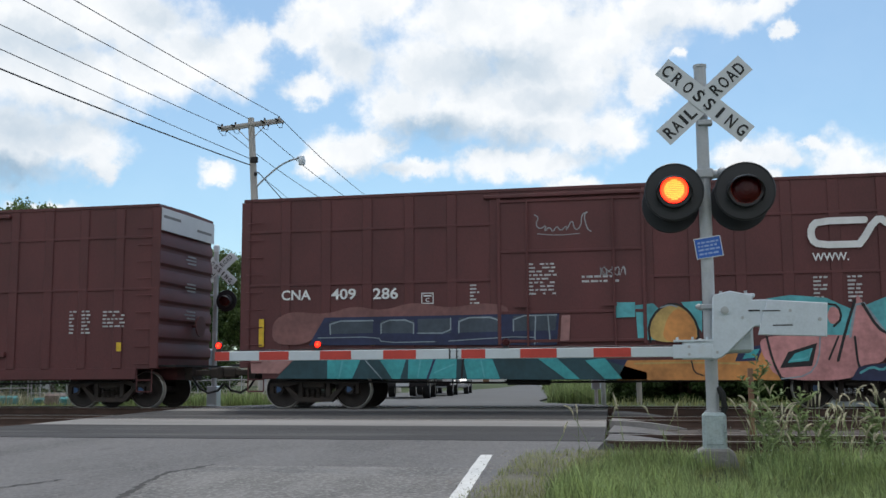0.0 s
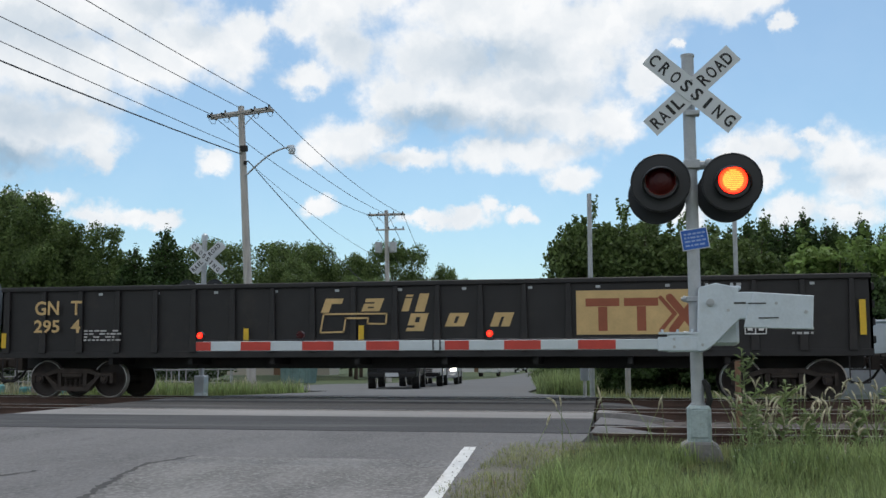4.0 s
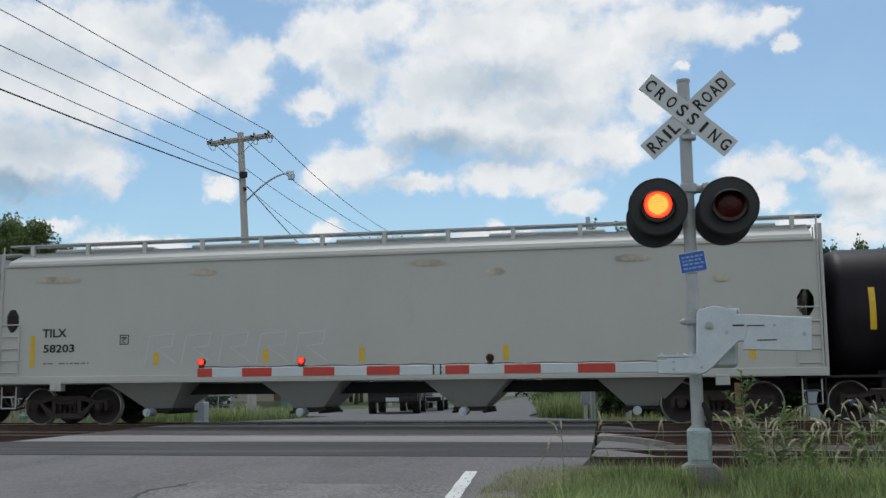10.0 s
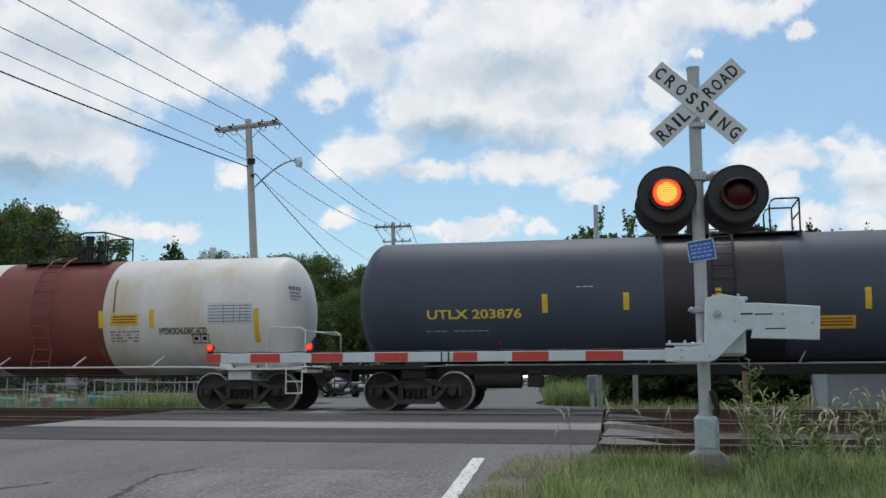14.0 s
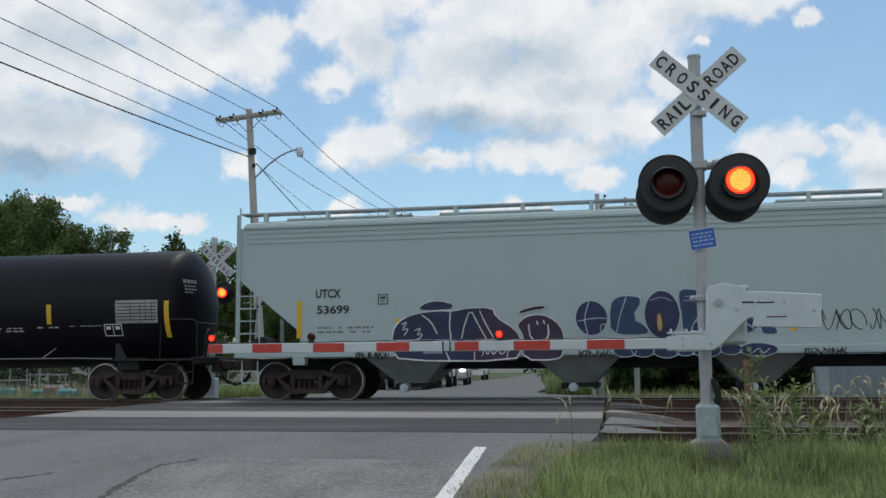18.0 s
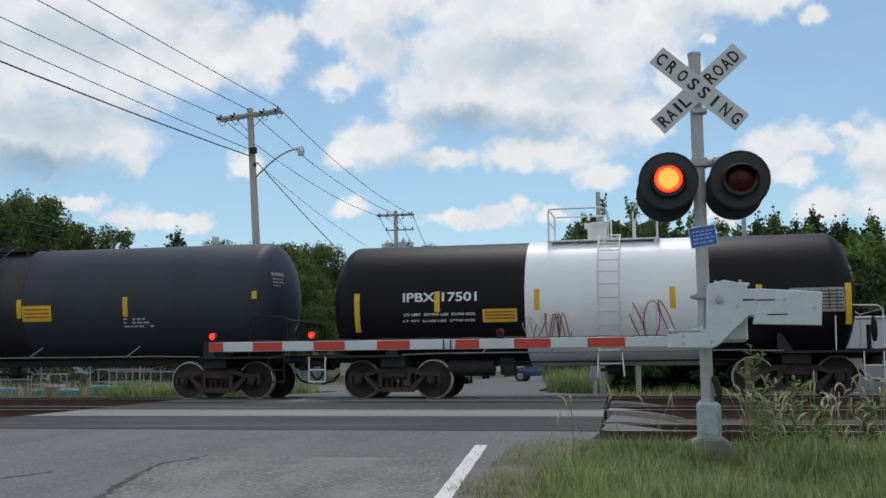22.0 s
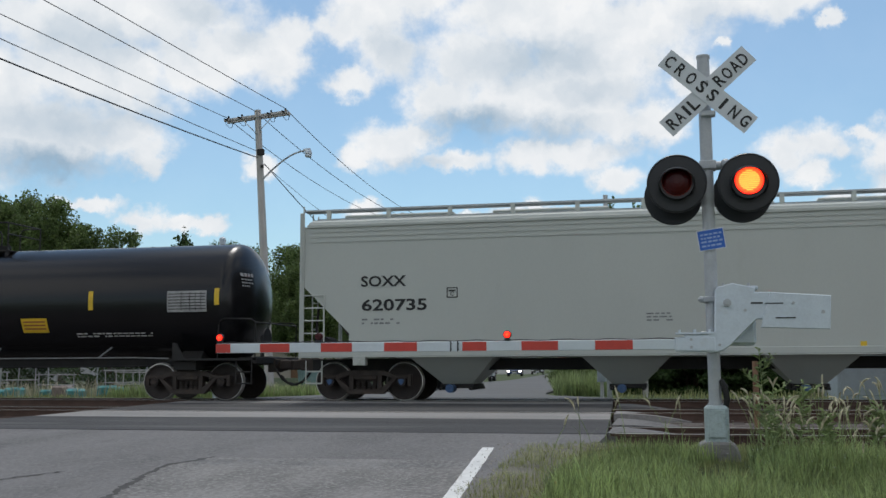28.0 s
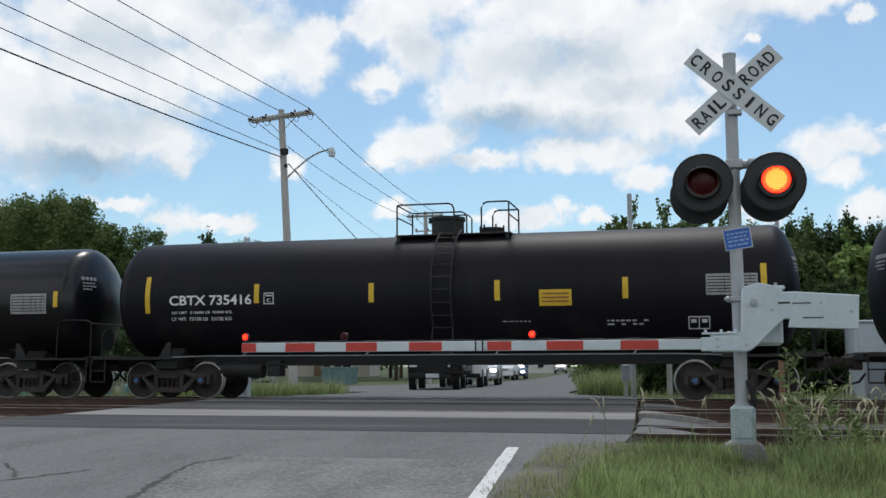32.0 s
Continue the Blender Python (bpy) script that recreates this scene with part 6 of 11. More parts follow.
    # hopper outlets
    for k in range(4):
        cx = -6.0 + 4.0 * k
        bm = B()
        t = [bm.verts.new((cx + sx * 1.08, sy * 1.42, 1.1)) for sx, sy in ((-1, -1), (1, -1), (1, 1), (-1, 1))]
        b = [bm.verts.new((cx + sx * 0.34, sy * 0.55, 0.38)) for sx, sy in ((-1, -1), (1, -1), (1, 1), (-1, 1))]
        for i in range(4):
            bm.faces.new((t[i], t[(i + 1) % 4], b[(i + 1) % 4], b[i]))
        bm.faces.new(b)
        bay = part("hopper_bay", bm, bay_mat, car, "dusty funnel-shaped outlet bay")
        bm = B()
        box(bm, cx - 0.42, cx + 0.42, -0.62, 0.62, 0.29, 0.39, 0.02)
        for dx in (-0.36, 0.36):
            box(bm, cx + dx - 0.03, cx + dx + 0.03, -0.9, 0.9, 0.25, 0.31)
        part("outlet_gate", bm, M_FRAME_BLACK, bay)
        bm = B()
        rod(bm, (cx - 0.12, -0.98, 0.29), (cx - 0.12, -0.6, 0.29), 0.1, 14)
        rod(bm, (cx - 0.12, -1.03, 0.29), (cx - 0.12, -0.98, 0.29), 0.05, 10)
        part("gate_capstan", bm, M_CAP_BLUE if blue else M_ALU, bay, "blue capstan" if blue else "pale round capstan")
    draw_marks(car, marks, surf, dark=False)
    deco(car, surf)
    running_gear(car, tL - off, tR - off, -h - 0.2, h + 0.2, off, blue)
    return car


def box_car(label, L, R, tL, tR, door, ribs_l, marks, deco, hbars, white_end=False):
    off, h = (L + R) / 2, (R - L) / 2
    car = thing("box_car", pose(off, 25.2, 0), label, "box car", "cars of the passing train")
    CAR_X.append((car, off))
    hw, z0, z1 = 1.56, 0.98, 5.02
    surf = lambda x, z: -hw - 0.004
    bm = B()
    box(bm, -h, h, -hw, hw, z0, z1)
    part("body", bm, M_BROWN_CAR, car)
    bm = B()
    for s in (-1, 1):
        box(bm, -h + 0.5, h - 0.5, s * 1.52 - 0.05, s * 1.52 + 0.05, 0.72, z0 + 0.02, 0.01)
    box(bm, -h, h, -0.35, 0.35, 0.7, z0)
    part("side_sill", bm, M_BROWN_CAR, car)
    # roof with slight camber and edge rail
    bm = B()
    prism(bm, [(-hw - 0.03, z1 - 0.02), (-hw - 0.03, z1 + 0.05), (0, z1 + 0.08), (hw + 0.03, z1 + 0.05), (hw + 0.03, z1 - 0.02)], -h - 0.03, h + 0.03)
    for v in bm.verts:
        v.co = (v.co.y, v.co.x, v.co.z)
    part("roof", bm, M_BROWN_CAR, car)
    # exterior posts
    d0, d1 = door
    xs = [-h + 0.03]
    n = 7
    xs += list(np.linspace(-h + 0.03, d0 - 0.06, n)[1:]) + list(np.linspace(d1 + 0.06, h - 0.03, n))
    post = B()
    prism(post, [(-0.12, z0), (0.12, z0), (0.12, z1 - 0.03), (-0.12, z1 - 0.03)], -0.032, 0.0, 0.016)
    post_me = mesh_of("side_post", post, M_BROWN_CAR, 30)
    for x in xs:
        share("side_post", post_me, car, pose(x, -hw, 0))
    for za, zb in hbars:
        for xa, xb in ((-h, d0 - 0.06), (d1 + 0.06, h)):
            bm = B()
            box(bm, xa, xb, -hw - 0.035, -hw, za, zb, 0.006)
            part("side_girt", bm, M_BROWN_CAR, car)
    # plug door with frame, lock rods and tracks
    bm = B()
    box(bm, d0, d1, -hw - 0.06, -hw, 1.5, 4.8, 0.015)
    dr = part("door", bm, M_BROWN_CAR, car, "flat plug door with lock rods")
    bm = B()
    for x in (d0, d1 - 0.08):
        box(bm, x, x + 0.08, -hw - 0.1, -hw - 0.06, 1.45, 4.86, 0.01)
    for z in (1.5, 2.15, 3.55, 4.72):
        box(bm, d0, d1, -hw - 0.095, -hw - 0.06, z, z + 0.07, 0.01)
    part("door_frame", bm, M_BROWN_CAR, dr)
    for x in (d0 + 0.7, d1 - 0.7):
        bm = B()
        rod(bm, (x, -hw - 0.13, 1.3), (x, -hw - 0.13, 4.75), 0.025, 8)
        box(bm, x - 0.3, x + 0.05, -hw - 0.16, -hw - 0.1, 2.3, 2.36)
        part("lock_rod", bm, M_BROWN_CAR, dr)
    for za, zb in ((1.3, 1.42), (4.84, 4.92)):
        bm = B()
        box(bm, d0 - 0.3, d1 + 1.9, -hw - 0.11, -hw, za, zb, 0.01)
        part("door_track", bm, M_BROWN_CAR, car)
    for s in (-1, 1):
        bm = B()
        x = s * h
        bm.free()
        for k in range(7):
            bm = B()
            z = z0 + 0.3 + k * 0.46
            prism(bm, [(x, z - 0.05), (x + s * 0.062, z + 0.02), (x + s * 0.062, z + 0.2), (x, z + 0.34)], -hw + 0.04, hw - 0.04)
            part("end_corrugation", bm, M_BROWN_CAR, car)
        bm = B()
        box(bm, min(x, x + s * 0.45), max(x, x + s * 0.45), -1.35, 1.35, 1.02, 1.07)
        part("end_platform", bm, M_FRAME_BLACK, car)
        bm = B()
        rod(bm, (x + s * 0.2, 0.5, 2.1), (x + s * 0.24, 0.5, 2.1), 0.28, 18)
        rod(bm, (x, 0.5, 2.1), (x + s * 0.2, 0.5, 2.1), 0.04, 8)
        part("brake_wheel", bm, M_BROWN_CAR, car)
        if white_end and s > 0:
            bm = B()
            box(bm, x + 0.062, x + 0.09, -hw + 0.02, hw - 0.02, 4.42, 4.98)
            wp = part("end_panel", bm, M_SIGN_WHITE, car, "white panel with dark print")
            for ya, yb, za in ((-hw + 0.1, -hw + 1.05, 4.74), (hw - 1.1, hw - 0.2, 4.62)):
                bm = B()
                box(bm, x + 0.091, x + 0.094, ya, yb, za, za + 0.07)
                part("print_bar", bm, M_GREY_DARK, wp)
            for k in range(3):
                bm = B()
                for j in range(3):
                    box(bm, x + 0.063, x + 0.066, 0.0 - 0.12 * (j % 2), 0.5, 2.45 + 0.72 * k - 0.09 * j, 2.49 + 0.72 * k - 0.09 * j)
                part("print_bar", bm, M_GREY_MARK, car)
        for k in range(9):
            bm = B()
            rod(bm, (x - s * 0.5, -hw - 0.09, 1.1 + 0.42 * k), (x - s * 0.08, -hw - 0.09, 1.1 + 0.42 * k), 0.014, 6)
            part("grab_iron", bm, M_BROWN_CAR, car)
        steps_and_grabs(car, x - s * 0.3, s, M_BROWN_CAR, 0.98)
    bm = B()
    rod(bm, (-1.5, -0.9, 0.72), (-0.5, -0.9, 0.72), 0.18, 12)
    tube(bm, [(-h + 1, -1.2, 0.66), (-2, -1.2, 0.6), (3, -1.2, 0.62), (h - 1, -1.2, 0.66)], 0.025)
    part("brake_cylinder", bm, M_FRAME_BLACK, car)
    surf2 = lambda x, z: -hw - (0.062 if d0 < x < d1 and 1.5 < z < 4.8 else 0.036)
    draw_marks(car, marks, surf2)
    deco(car, lambda x, z: -hw - 0.062)
    running_gear(car, tL - off, tR - off, -h - 0.3, h + 0.3, off, 1)
    return car


def gondola(L, R, tL, tR):
    off, h = (L + R) / 2, (R - L) / 2
    car = thing("gondola_car", pose(off, 25.2, 0), "black steel gondola with cream logo panels and ribbed sides", "gondola", "cars of the passing train")
    CAR_X.append((car, off))
    hw, z0, z1 = 1.5, 1.1, 2.66
    surf = lambda x, z: -hw - 0.004
    for s in (-1, 1):
        bm = B()
        box(bm, -h, h, min(s * hw, s * (hw - 0.04)), max(s * hw, s * (hw - 0.04)), z0, z1)
        part("side_sheet", bm, M_GON, car)
        bm = B()
        box(bm, -h, h, s * hw - 0.07, s * hw + 0.07, z1 - 0.03, z1 + 0.09, 0.02)
        part("top_chord", bm, M_GON, car)
        bm = B()
        box(bm, -h, h, s * (hw - 0.02) - 0.06, s * (hw - 0.02) + 0.06, 0.98, 1.14, 0.01)
        part("side_sill", bm, M_GON, car)
        bm = B()
        box(bm, min(s * h, s * (h - 0.05)), max(s * h, s * (h - 0.05)), -hw, hw, z0, z1 + 0.04)
        for k in range(4):
            z = z0 + 0.15 + k * 0.38
            box(bm, min(s * h, s * (h + 0.08)), max(s * h, s * (h + 0.08)), -hw + 0.1, hw - 0.1, z, z + 0.16, 0.02)
        part("end_wall", bm, M_GON, car)
        steps_and_grabs(car, s * (h - 0.3), s, M_GON, 1.0)
    bm = B()
    box(bm, -h, h, -hw, hw, 1.06, 1.12)
    part("floor_plate", bm, M_GON, car)
    bm = B()
    box(bm, -h, h, -0.3, 0.3, 0.72, 1.06)
    part("centre_sill", bm, M_FRAME_BLACK, car)
    bm = B()
    for s in (-1, 1):
        box(bm, -0.06, 0.06, min(s * 0.3, s * (hw - 0.09)), max(s * 0.3, s * (hw - 0.09)), 0.82, 1.06)
    bearer = mesh_of("cross_bearer", bm, M_FRAME_BLACK)
    for x in np.linspace(-h + 3, h - 3, 8):
        share("cross_bearer", bearer, car, pose(x, 0, 0))
    rib = B()
    prism(rib, [(-0.09, z0), (0.09, z0), (0.05, z1 - 0.03), (-0.05, z1 - 0.03)], -hw - 0.09, -hw, 0.01)
    rib_me = mesh_of("side_rib", rib, M_GON, 30)
    for k in range(-10, 11):
        x = -0.1 + 1.005 * k
        if 4.0 < x < 6.9:
            continue
        share("side_rib", rib_me, car, pose(x, 0, 0))
    # cream panel with a brown chevron-like device, drawn as plain shapes
    bm = B()
    patch(bm, 4.09, 6.96, 1.47, 2.46, surf, 0.01)
    pan = part("logo_panel", bm, M_TAN, car, "cream painted panel with brown shapes")
    for a, b, c, d in ((4.3, 5.05, 2.1, 2.28), (4.58, 4.78, 1.55, 2.09), (5.15, 5.9, 2.1, 2.28), (5.43, 5.63, 1.55, 2.09)):
        bm = B()
        patch(bm, a, b, c, d, surf, 0.016, n=1)
        part("logo_shape", bm, M_BROWN_LOGO, pan)
    for pts, w in (([(5.95, 2.28), (6.25, 1.92), (5.95, 1.56)], 0.09), ([(6.15, 2.28), (6.72, 1.56)], 0.17), ([(6.75, 2.28), (6.2, 1.56)], 0.17)):
        bm = B()
        stroke(bm, pts, w, surf, 0.016 + 0.002 * w)
        part("logo_shape", bm, M_BROWN_LOGO, pan)
    # slanted cream blocks in two rows, with the ground colour showing in narrow slots
    for x0, x1, z0_, z1_, slots in ((-1.92, -1.36, 2.03, 2.36, ((0.45, 1.0, 0.0, 0.62),)), (-0.93, -0.37, 2.05, 2.35, ((0.3, 0.62, 0.24, 0.36), (0.0, 0.55, 0.6, 0.72))), (0.04, 0.33, 2.04, 2.43, ((0.0, 1.0, 0.78, 0.86),)), (0.36, 0.71, 2.03, 2.45, ()),
                                   (0.15, 0.69, 1.58, 1.99, ((0.36, 0.6, 0.5, 0.8), (0.0, 0.42, 0.2, 0.32))), (1.07, 1.64, 1.68, 1.99, ((0.4, 0.56, 0.25, 0.75),)), (2.12, 2.69, 1.67, 1.99, ((0.42, 0.56, 0.0, 0.7),))):
        slant = lambda u, v: (x0 + (x1 - x0 - 0.12) * u + 0.12 * v, z0_ + (z1_ - z0_) * v)
        us = sorted({0.0, 1.0, *(e for q in slots for e in q[:2])})
        vs = sorted({0.0, 1.0, *(e for q in slots for e in q[2:])})
        bm = B()
        for u0, u1 in zip(us, us[1:]):
            for v0, v1 in zip(vs, vs[1:]):
                um, vm = (u0 + u1) / 2, (v0 + v1) / 2
                if any(q[0] < um < q[1] and q[2] < vm < q[3] for q in slots):
                    continue
                quad(bm, *((x, -hw - 0.012, z) for x, z in (slant(u0, v0), slant(u1, v0), slant(u1, v1), slant(u0, v1))))
        part("logo_shape", bm, M_TAN, car, "slanted cream logo block")
    bm = B()
    ring = [(-1.9, 1.56), (-1.82, 1.99), (-0.29, 1.99), (-0.31, 1.75), (-0.76, 1.76), (-0.73, 1.89), (-1.28, 1.89), (-1.33, 1.57)]
    for (ax, az), (bx, bz) in zip(ring, ring[1:] + ring[:1]):
        d = Vector((bx - ax, bz - az)).normalized() * 0.02
        quad(bm, *((x, -hw - 0.096, z) for x, z in ((ax - d.x + d.y, az - d.y - d.x), (bx + d.x + d.y, bz + d.y - d.x), (bx + d.x - d.y, bz + d.y + d.x), (ax - d.x - d.y, az - d.y + d.x))))
    part("logo_outline", bm, M_TAN, car, "cream outlined stepped shape")
    draw_marks(car, [("T", "GN", -9.36, -8.7, 2.04, 2.39, "t"), ("T", "295", -9.37, -8.67, 1.6, 1.92, "t"), ("T", "T", -8.38, -8.08, 2.04, 2.39, "t"), ("T", "4", -8.36, -8.1, 1.6, 1.92, "t"), ("S", 10.15, 1.43, 2.18), ("S", 7.3, 1.45, 1.71), ("S", -0.9, 1.24, 1.72), ("S", -3.75, 1.21, 1.67), ("S", -10.2, 1.23, 1.6), ("K", 7.72, 8.18, 1.45, 1.67), ("B", 8.7, 9.2, 1.45, 1.65), ("B", -8, -7, 1.4, 1.7)], lambda x, z: -hw - 0.095)
    # pale plates stand in for the light showing through hole rows near the top
    bm = B()
    box(bm, -0.05, 0.05, -hw - 0.012, -hw - 0.004, z1 - 0.14, z1 - 0.08)
    plate = mesh_of("hole_light_spot", bm, M_STEEL_GREY)
    for x in np.linspace(-h + 1.2, h - 1.2, 13):
        share("hole_light_spot", plate, car, pose(x, 0, 0))
    running_gear(car, tL - off, tR - off, -h - 0.25, h + 0.25, off)
    return car


def paint_tank_tags(car, surf):
    """Thin white sprayed tags and darker repaint patches on the dusty tank."""
    sp = Sprayer(car, surf)
    sp.plate("patchblue", [(-2.05, 1.66), (-1.34, 1.66), (-1.34, 2.09), (-2.05, 2.09)])
    sp.plate("patchblue", [(0.9, 1.46), (2.18, 1.46), (2.18, 2.06), (0.9, 2.06)])
    sp.plate("patchblue", [(5.19, 1.54), (6.9, 1.54), (6.9, 1.94), (5.19, 1.94)])
    sp.line("chalk", 0.026, [(-4.81, 2.29), (-4.79, 2.06), (-4.69, 2.26), (-4.64, 2.05)])
    sp.line("chalk", 0.026, [(-4.54, 2.24), (-4.62, 2.15), (-4.56, 2.05), (-4.44, 2.12), (-4.50, 2.25)])
    sp.line("chalk", 0.026, [(-3.54, 2.18), (-3.71, 2.16), (-3.56, 2.06), (-3.68, 2.01), (-3.80, 2.07)])
    sp.line("chalk", 0.026, [(-3.52, 2.15), (-3.49, 2.01), (-3.39, 2.13), (-3.38, 2.02)])
    sp.line("chalk", 0.026, [(-3.39, 2.22), (-3.36, 2.02)])
    sp.line("chalk", 0.026, [(-3.38, 2.26), (-3.18, 2.28), (-3.28, 2.15), (-3.11, 2.03)])
    sp.line("chalk", 0.026, [(-4.99, 1.61), (-5.06, 1.70), (-4.92, 1.90), (-4.68, 1.95), (-4.44, 1.85), (-4.20, 1.82), (-3.99, 1.91)])
    sp.line("chalk", 0.026, [(-4.96, 1.60), (-4.87, 1.72), (-4.72, 1.65)])
    sp.line("chalk", 0.026, [(-4.87, 1.88), (-4.97, 1.77), (-4.77, 1.70)])
    sp.line("chalk", 0.026, [(-4.39, 1.69), (-4.15, 1.74), (-3.96, 1.68)])
    sp.line("chalk", 0.026, [(-3.99, 1.91), (-3.96, 1.69)])
    sp.line("chalk", 0.026, [(-3.89, 1.91), (-3.78, 1.99), (-3.68, 1.84), (-3.58, 1.75), (-3.80, 1.78), (-3.81, 1.57)])
    sp.line("chalk", 0.026, [(-4.44, 1.92), (-4.20, 1.93), (-3.92, 1.97)])
    sp.line("chalk", 0.026, [(0.24, 1.99), (0.35, 1.84)])
    sp.line("chalk", 0.026, [(0.35, 1.99), (0.46, 1.86)])
    sp.line("chalk", 0.026, [(0.25, 1.65), (0.34, 1.76), (0.46, 1.72), (0.59, 1.50), (0.65, 1.78), (0.72, 1.61)])
    sp.line("chalk", 0.026, [(0.59, 1.70), (0.68, 1.89), (0.79, 1.61)])
    sp.line("chalk", 0.026, [(0.70, 1.65), (0.87, 1.58)])
    sp.line("chalk", 0.026, [(2.21, 1.66), (2.23, 1.87), (2.37, 1.63), (2.40, 1.91)])
    sp.line("chalk", 0.026, [(2.80, 1.82), (2.63, 1.76), (2.65, 1.64), (2.80, 1.64), (2.84, 1.75), (2.76, 1.82)])
    sp.line("chalk", 0.026, [(2.80, 1.93), (2.93, 1.71), (2.86, 1.54), (3.14, 1.62), (3.16, 1.81)])
    sp.line("chalk", 0.026, [(3.12, 1.90), (3.40, 1.93), (3.21, 1.81), (3.25, 1.66), (3.15, 1.52), (3.43, 1.53), (3.54, 1.45)])
    sp.line("chalk", 0.026, [(3.42, 1.68), (3.45, 1.55)])
    sp.line("chalk", 0.026, [(4.16, 1.95), (3.92, 1.85), (3.81, 1.59), (3.83, 1.45)])
    sp.line("chalk", 0.026, [(4.16, 1.95), (4.38, 1.86), (4.29, 1.59), (4.16, 1.44)])
    sp.line("chalk", 0.026, [(3.92, 1.82), (4.21, 1.80), (4.59, 1.90), (4.64, 1.73), (4.38, 1.73)])
    sp.line("chalk", 0.026, [(4.06, 1.59), (4.00, 1.51), (4.08, 1.46), (4.12, 1.54), (4.05, 1.59)])
    sp.line("chalk", 0.026, [(4.67, 1.83), (4.68, 1.67)])
    sp.line("chalk", 0.026, [(4.74, 1.83), (4.76, 1.67)])
    sp.line("chalk", 0.026, [(5.05, 1.93), (4.86, 1.77), (5.04, 1.74), (4.83, 1.60)])
    sp.line("chalk", 0.026, [(4.87, 1.56), (4.91, 1.66), (5.00, 1.62)])
    sp.line("chalk", 0.026, [(5.12, 1.72), (5.28, 1.74), (5.28, 1.60), (5.12, 1.60)])
    sp.line("chalk", 0.026, [(5.21, 2.06), (5.22, 1.83)])


def nothing(car, surf):
    pass


def paint_left_half(car, surf):
    spray = Sprayer(car, surf)
    spray.blob("rose", [(-7.05, 1.53), (-7.06, 2.08), (-6.62, 2.32), (-5.73, 2.22), (-5.03, 2.42), (-4.34, 2.28), (-3.58, 2.49), (-2.74, 2.31), (-1.99, 2.43), (-1.33, 2.35), (-1.42, 2.03), (-5.73, 2.02), (-6.16, 1.5)])
    spray.plate("pinkdust", [(-7.59, 1.22), (-6.47, 1.21), (-6.86, 0.84), (-7.58, 0.85)])
    spray.plate("navy", [(-5.75, 2.15), (-2.74, 2.15), (-0.19, 2.17), (-0.26, 1.44), (-6.14, 1.5)])
    spray.plate("deep", [(-6.95, 0.72), (-6.44, 1.22), (-3.58, 1.2), (-0.47, 1.17), (0.56, 1.16), (1.72, 0.81), (1.71, 0.65)])
    spray.plate("slate", [(-5.6, 2.06), (-4.56, 2.06), (-4.56, 1.77), (-5.62, 1.76)])
    spray.plate("slate", [(-4.36, 2.06), (-3.58, 2.06), (-3.58, 1.75), (-4.36, 1.76)])
    spray.plate("slate", [(-3.48, 2.08), (-2.7, 2.08), (-2.7, 1.74), (-3.48, 1.75)])
    spray.plate("slate", [(-2.5, 2.09), (-1.54, 2.09), (-1.57, 1.76), (-2.51, 1.75)])
    spray.plate("slate", [(-1.24, 2.11), (-0.25, 2.12), (-0.29, 1.77), (-1.24, 1.77)])
    spray.line("mist", 0.035, [(-5.6, 1.76), (-5.62, 2.06), (-4.56, 2.06)])
    spray.line("mist", 0.03, [(-4.36, 1.76), (-4.36, 2.06), (-3.58, 2.06), (-3.58, 1.75)])
    spray.line("mist", 0.03, [(-3.48, 1.75), (-2.7, 1.74), (-2.7, 2.08)])
    spray.line("mist", 0.035, [(-2.51, 1.75), (-2.5, 2.09), (-1.54, 2.09), (-1.57, 1.76)])
    spray.line("mist", 0.03, [(-1.24, 1.77), (-1.24, 2.11), (-0.25, 2.12)])
    spray.line("mist", 0.022, [(-5.9, 1.67), (-4.43, 1.68), (-4.34, 1.54), (-3.07, 1.55)])
    spray.line("mist", 0.022, [(-2.74, 1.56), (-0.78, 1.66), (-0.7, 1.5)])
    spray.line("mist", 0.03, [(-0.73, 2.1), (-0.76, 1.47)])
    spray.line("mist", 0.03, [(-0.45, 2.11), (-0.41, 1.53)])
    spray.plate("teal", [(-5.67, 1.18), (-4.84, 1.19), (-5.06, 0.71), (-5.67, 0.71)])
    spray.plate("teal", [(-4.41, 1.17), (-3.75, 1.18), (-3.9, 0.7), (-4.09, 0.7)])
    spray.plate("teal", [(-3.7, 1.18), (-2.56, 1.17), (-2.58, 0.7), (-3.72, 0.7)])
    spray.plate("teal", [(-2.41, 1.17), (-1.74, 1.16), (-1.56, 0.69), (-2.32, 0.69)])
    spray.plate("teal", [(-0.71, 1.15), (-0.27, 1.15), (0.24, 0.68), (-0.08, 0.68)])
    spray.plate("teal", [(0.36, 1.09), (0.8, 1.14), (1.17, 0.68), (0.79, 0.68)])
    spray.line("aqua", 0.04, [(-5.29, 1.16), (-5.37, 0.77)])
    spray.line("aqua", 0.035, [(-3.41, 1.15), (-3.48, 0.74)])
    spray.line("aqua", 0.03, [(-3.08, 0.84), (-2.62, 1.03)])
    spray.line("aqua", 0.03, [(-2, 1.13), (-1.92, 0.73)])
    spray.line("mist", 0.025, [(-4.77, 1.17), (-4.34, 0.7)])
    spray.line("navy", 0.05, [(-3.08, 1.16), (-3.25, 0.7)])
    spray.line("black", 0.05, [(-2.41, 1.17), (-2.45, 0.7)])
    spray.plate("pinkdust", [(-0.14, 2.1), (0.06, 2.11), (0.02, 1.54), (-0.18, 1.53)])
    spray.plate("aqua", [(1.06, 2.37), (1.5, 2.37), (1.49, 2.04), (1.05, 2.03)])


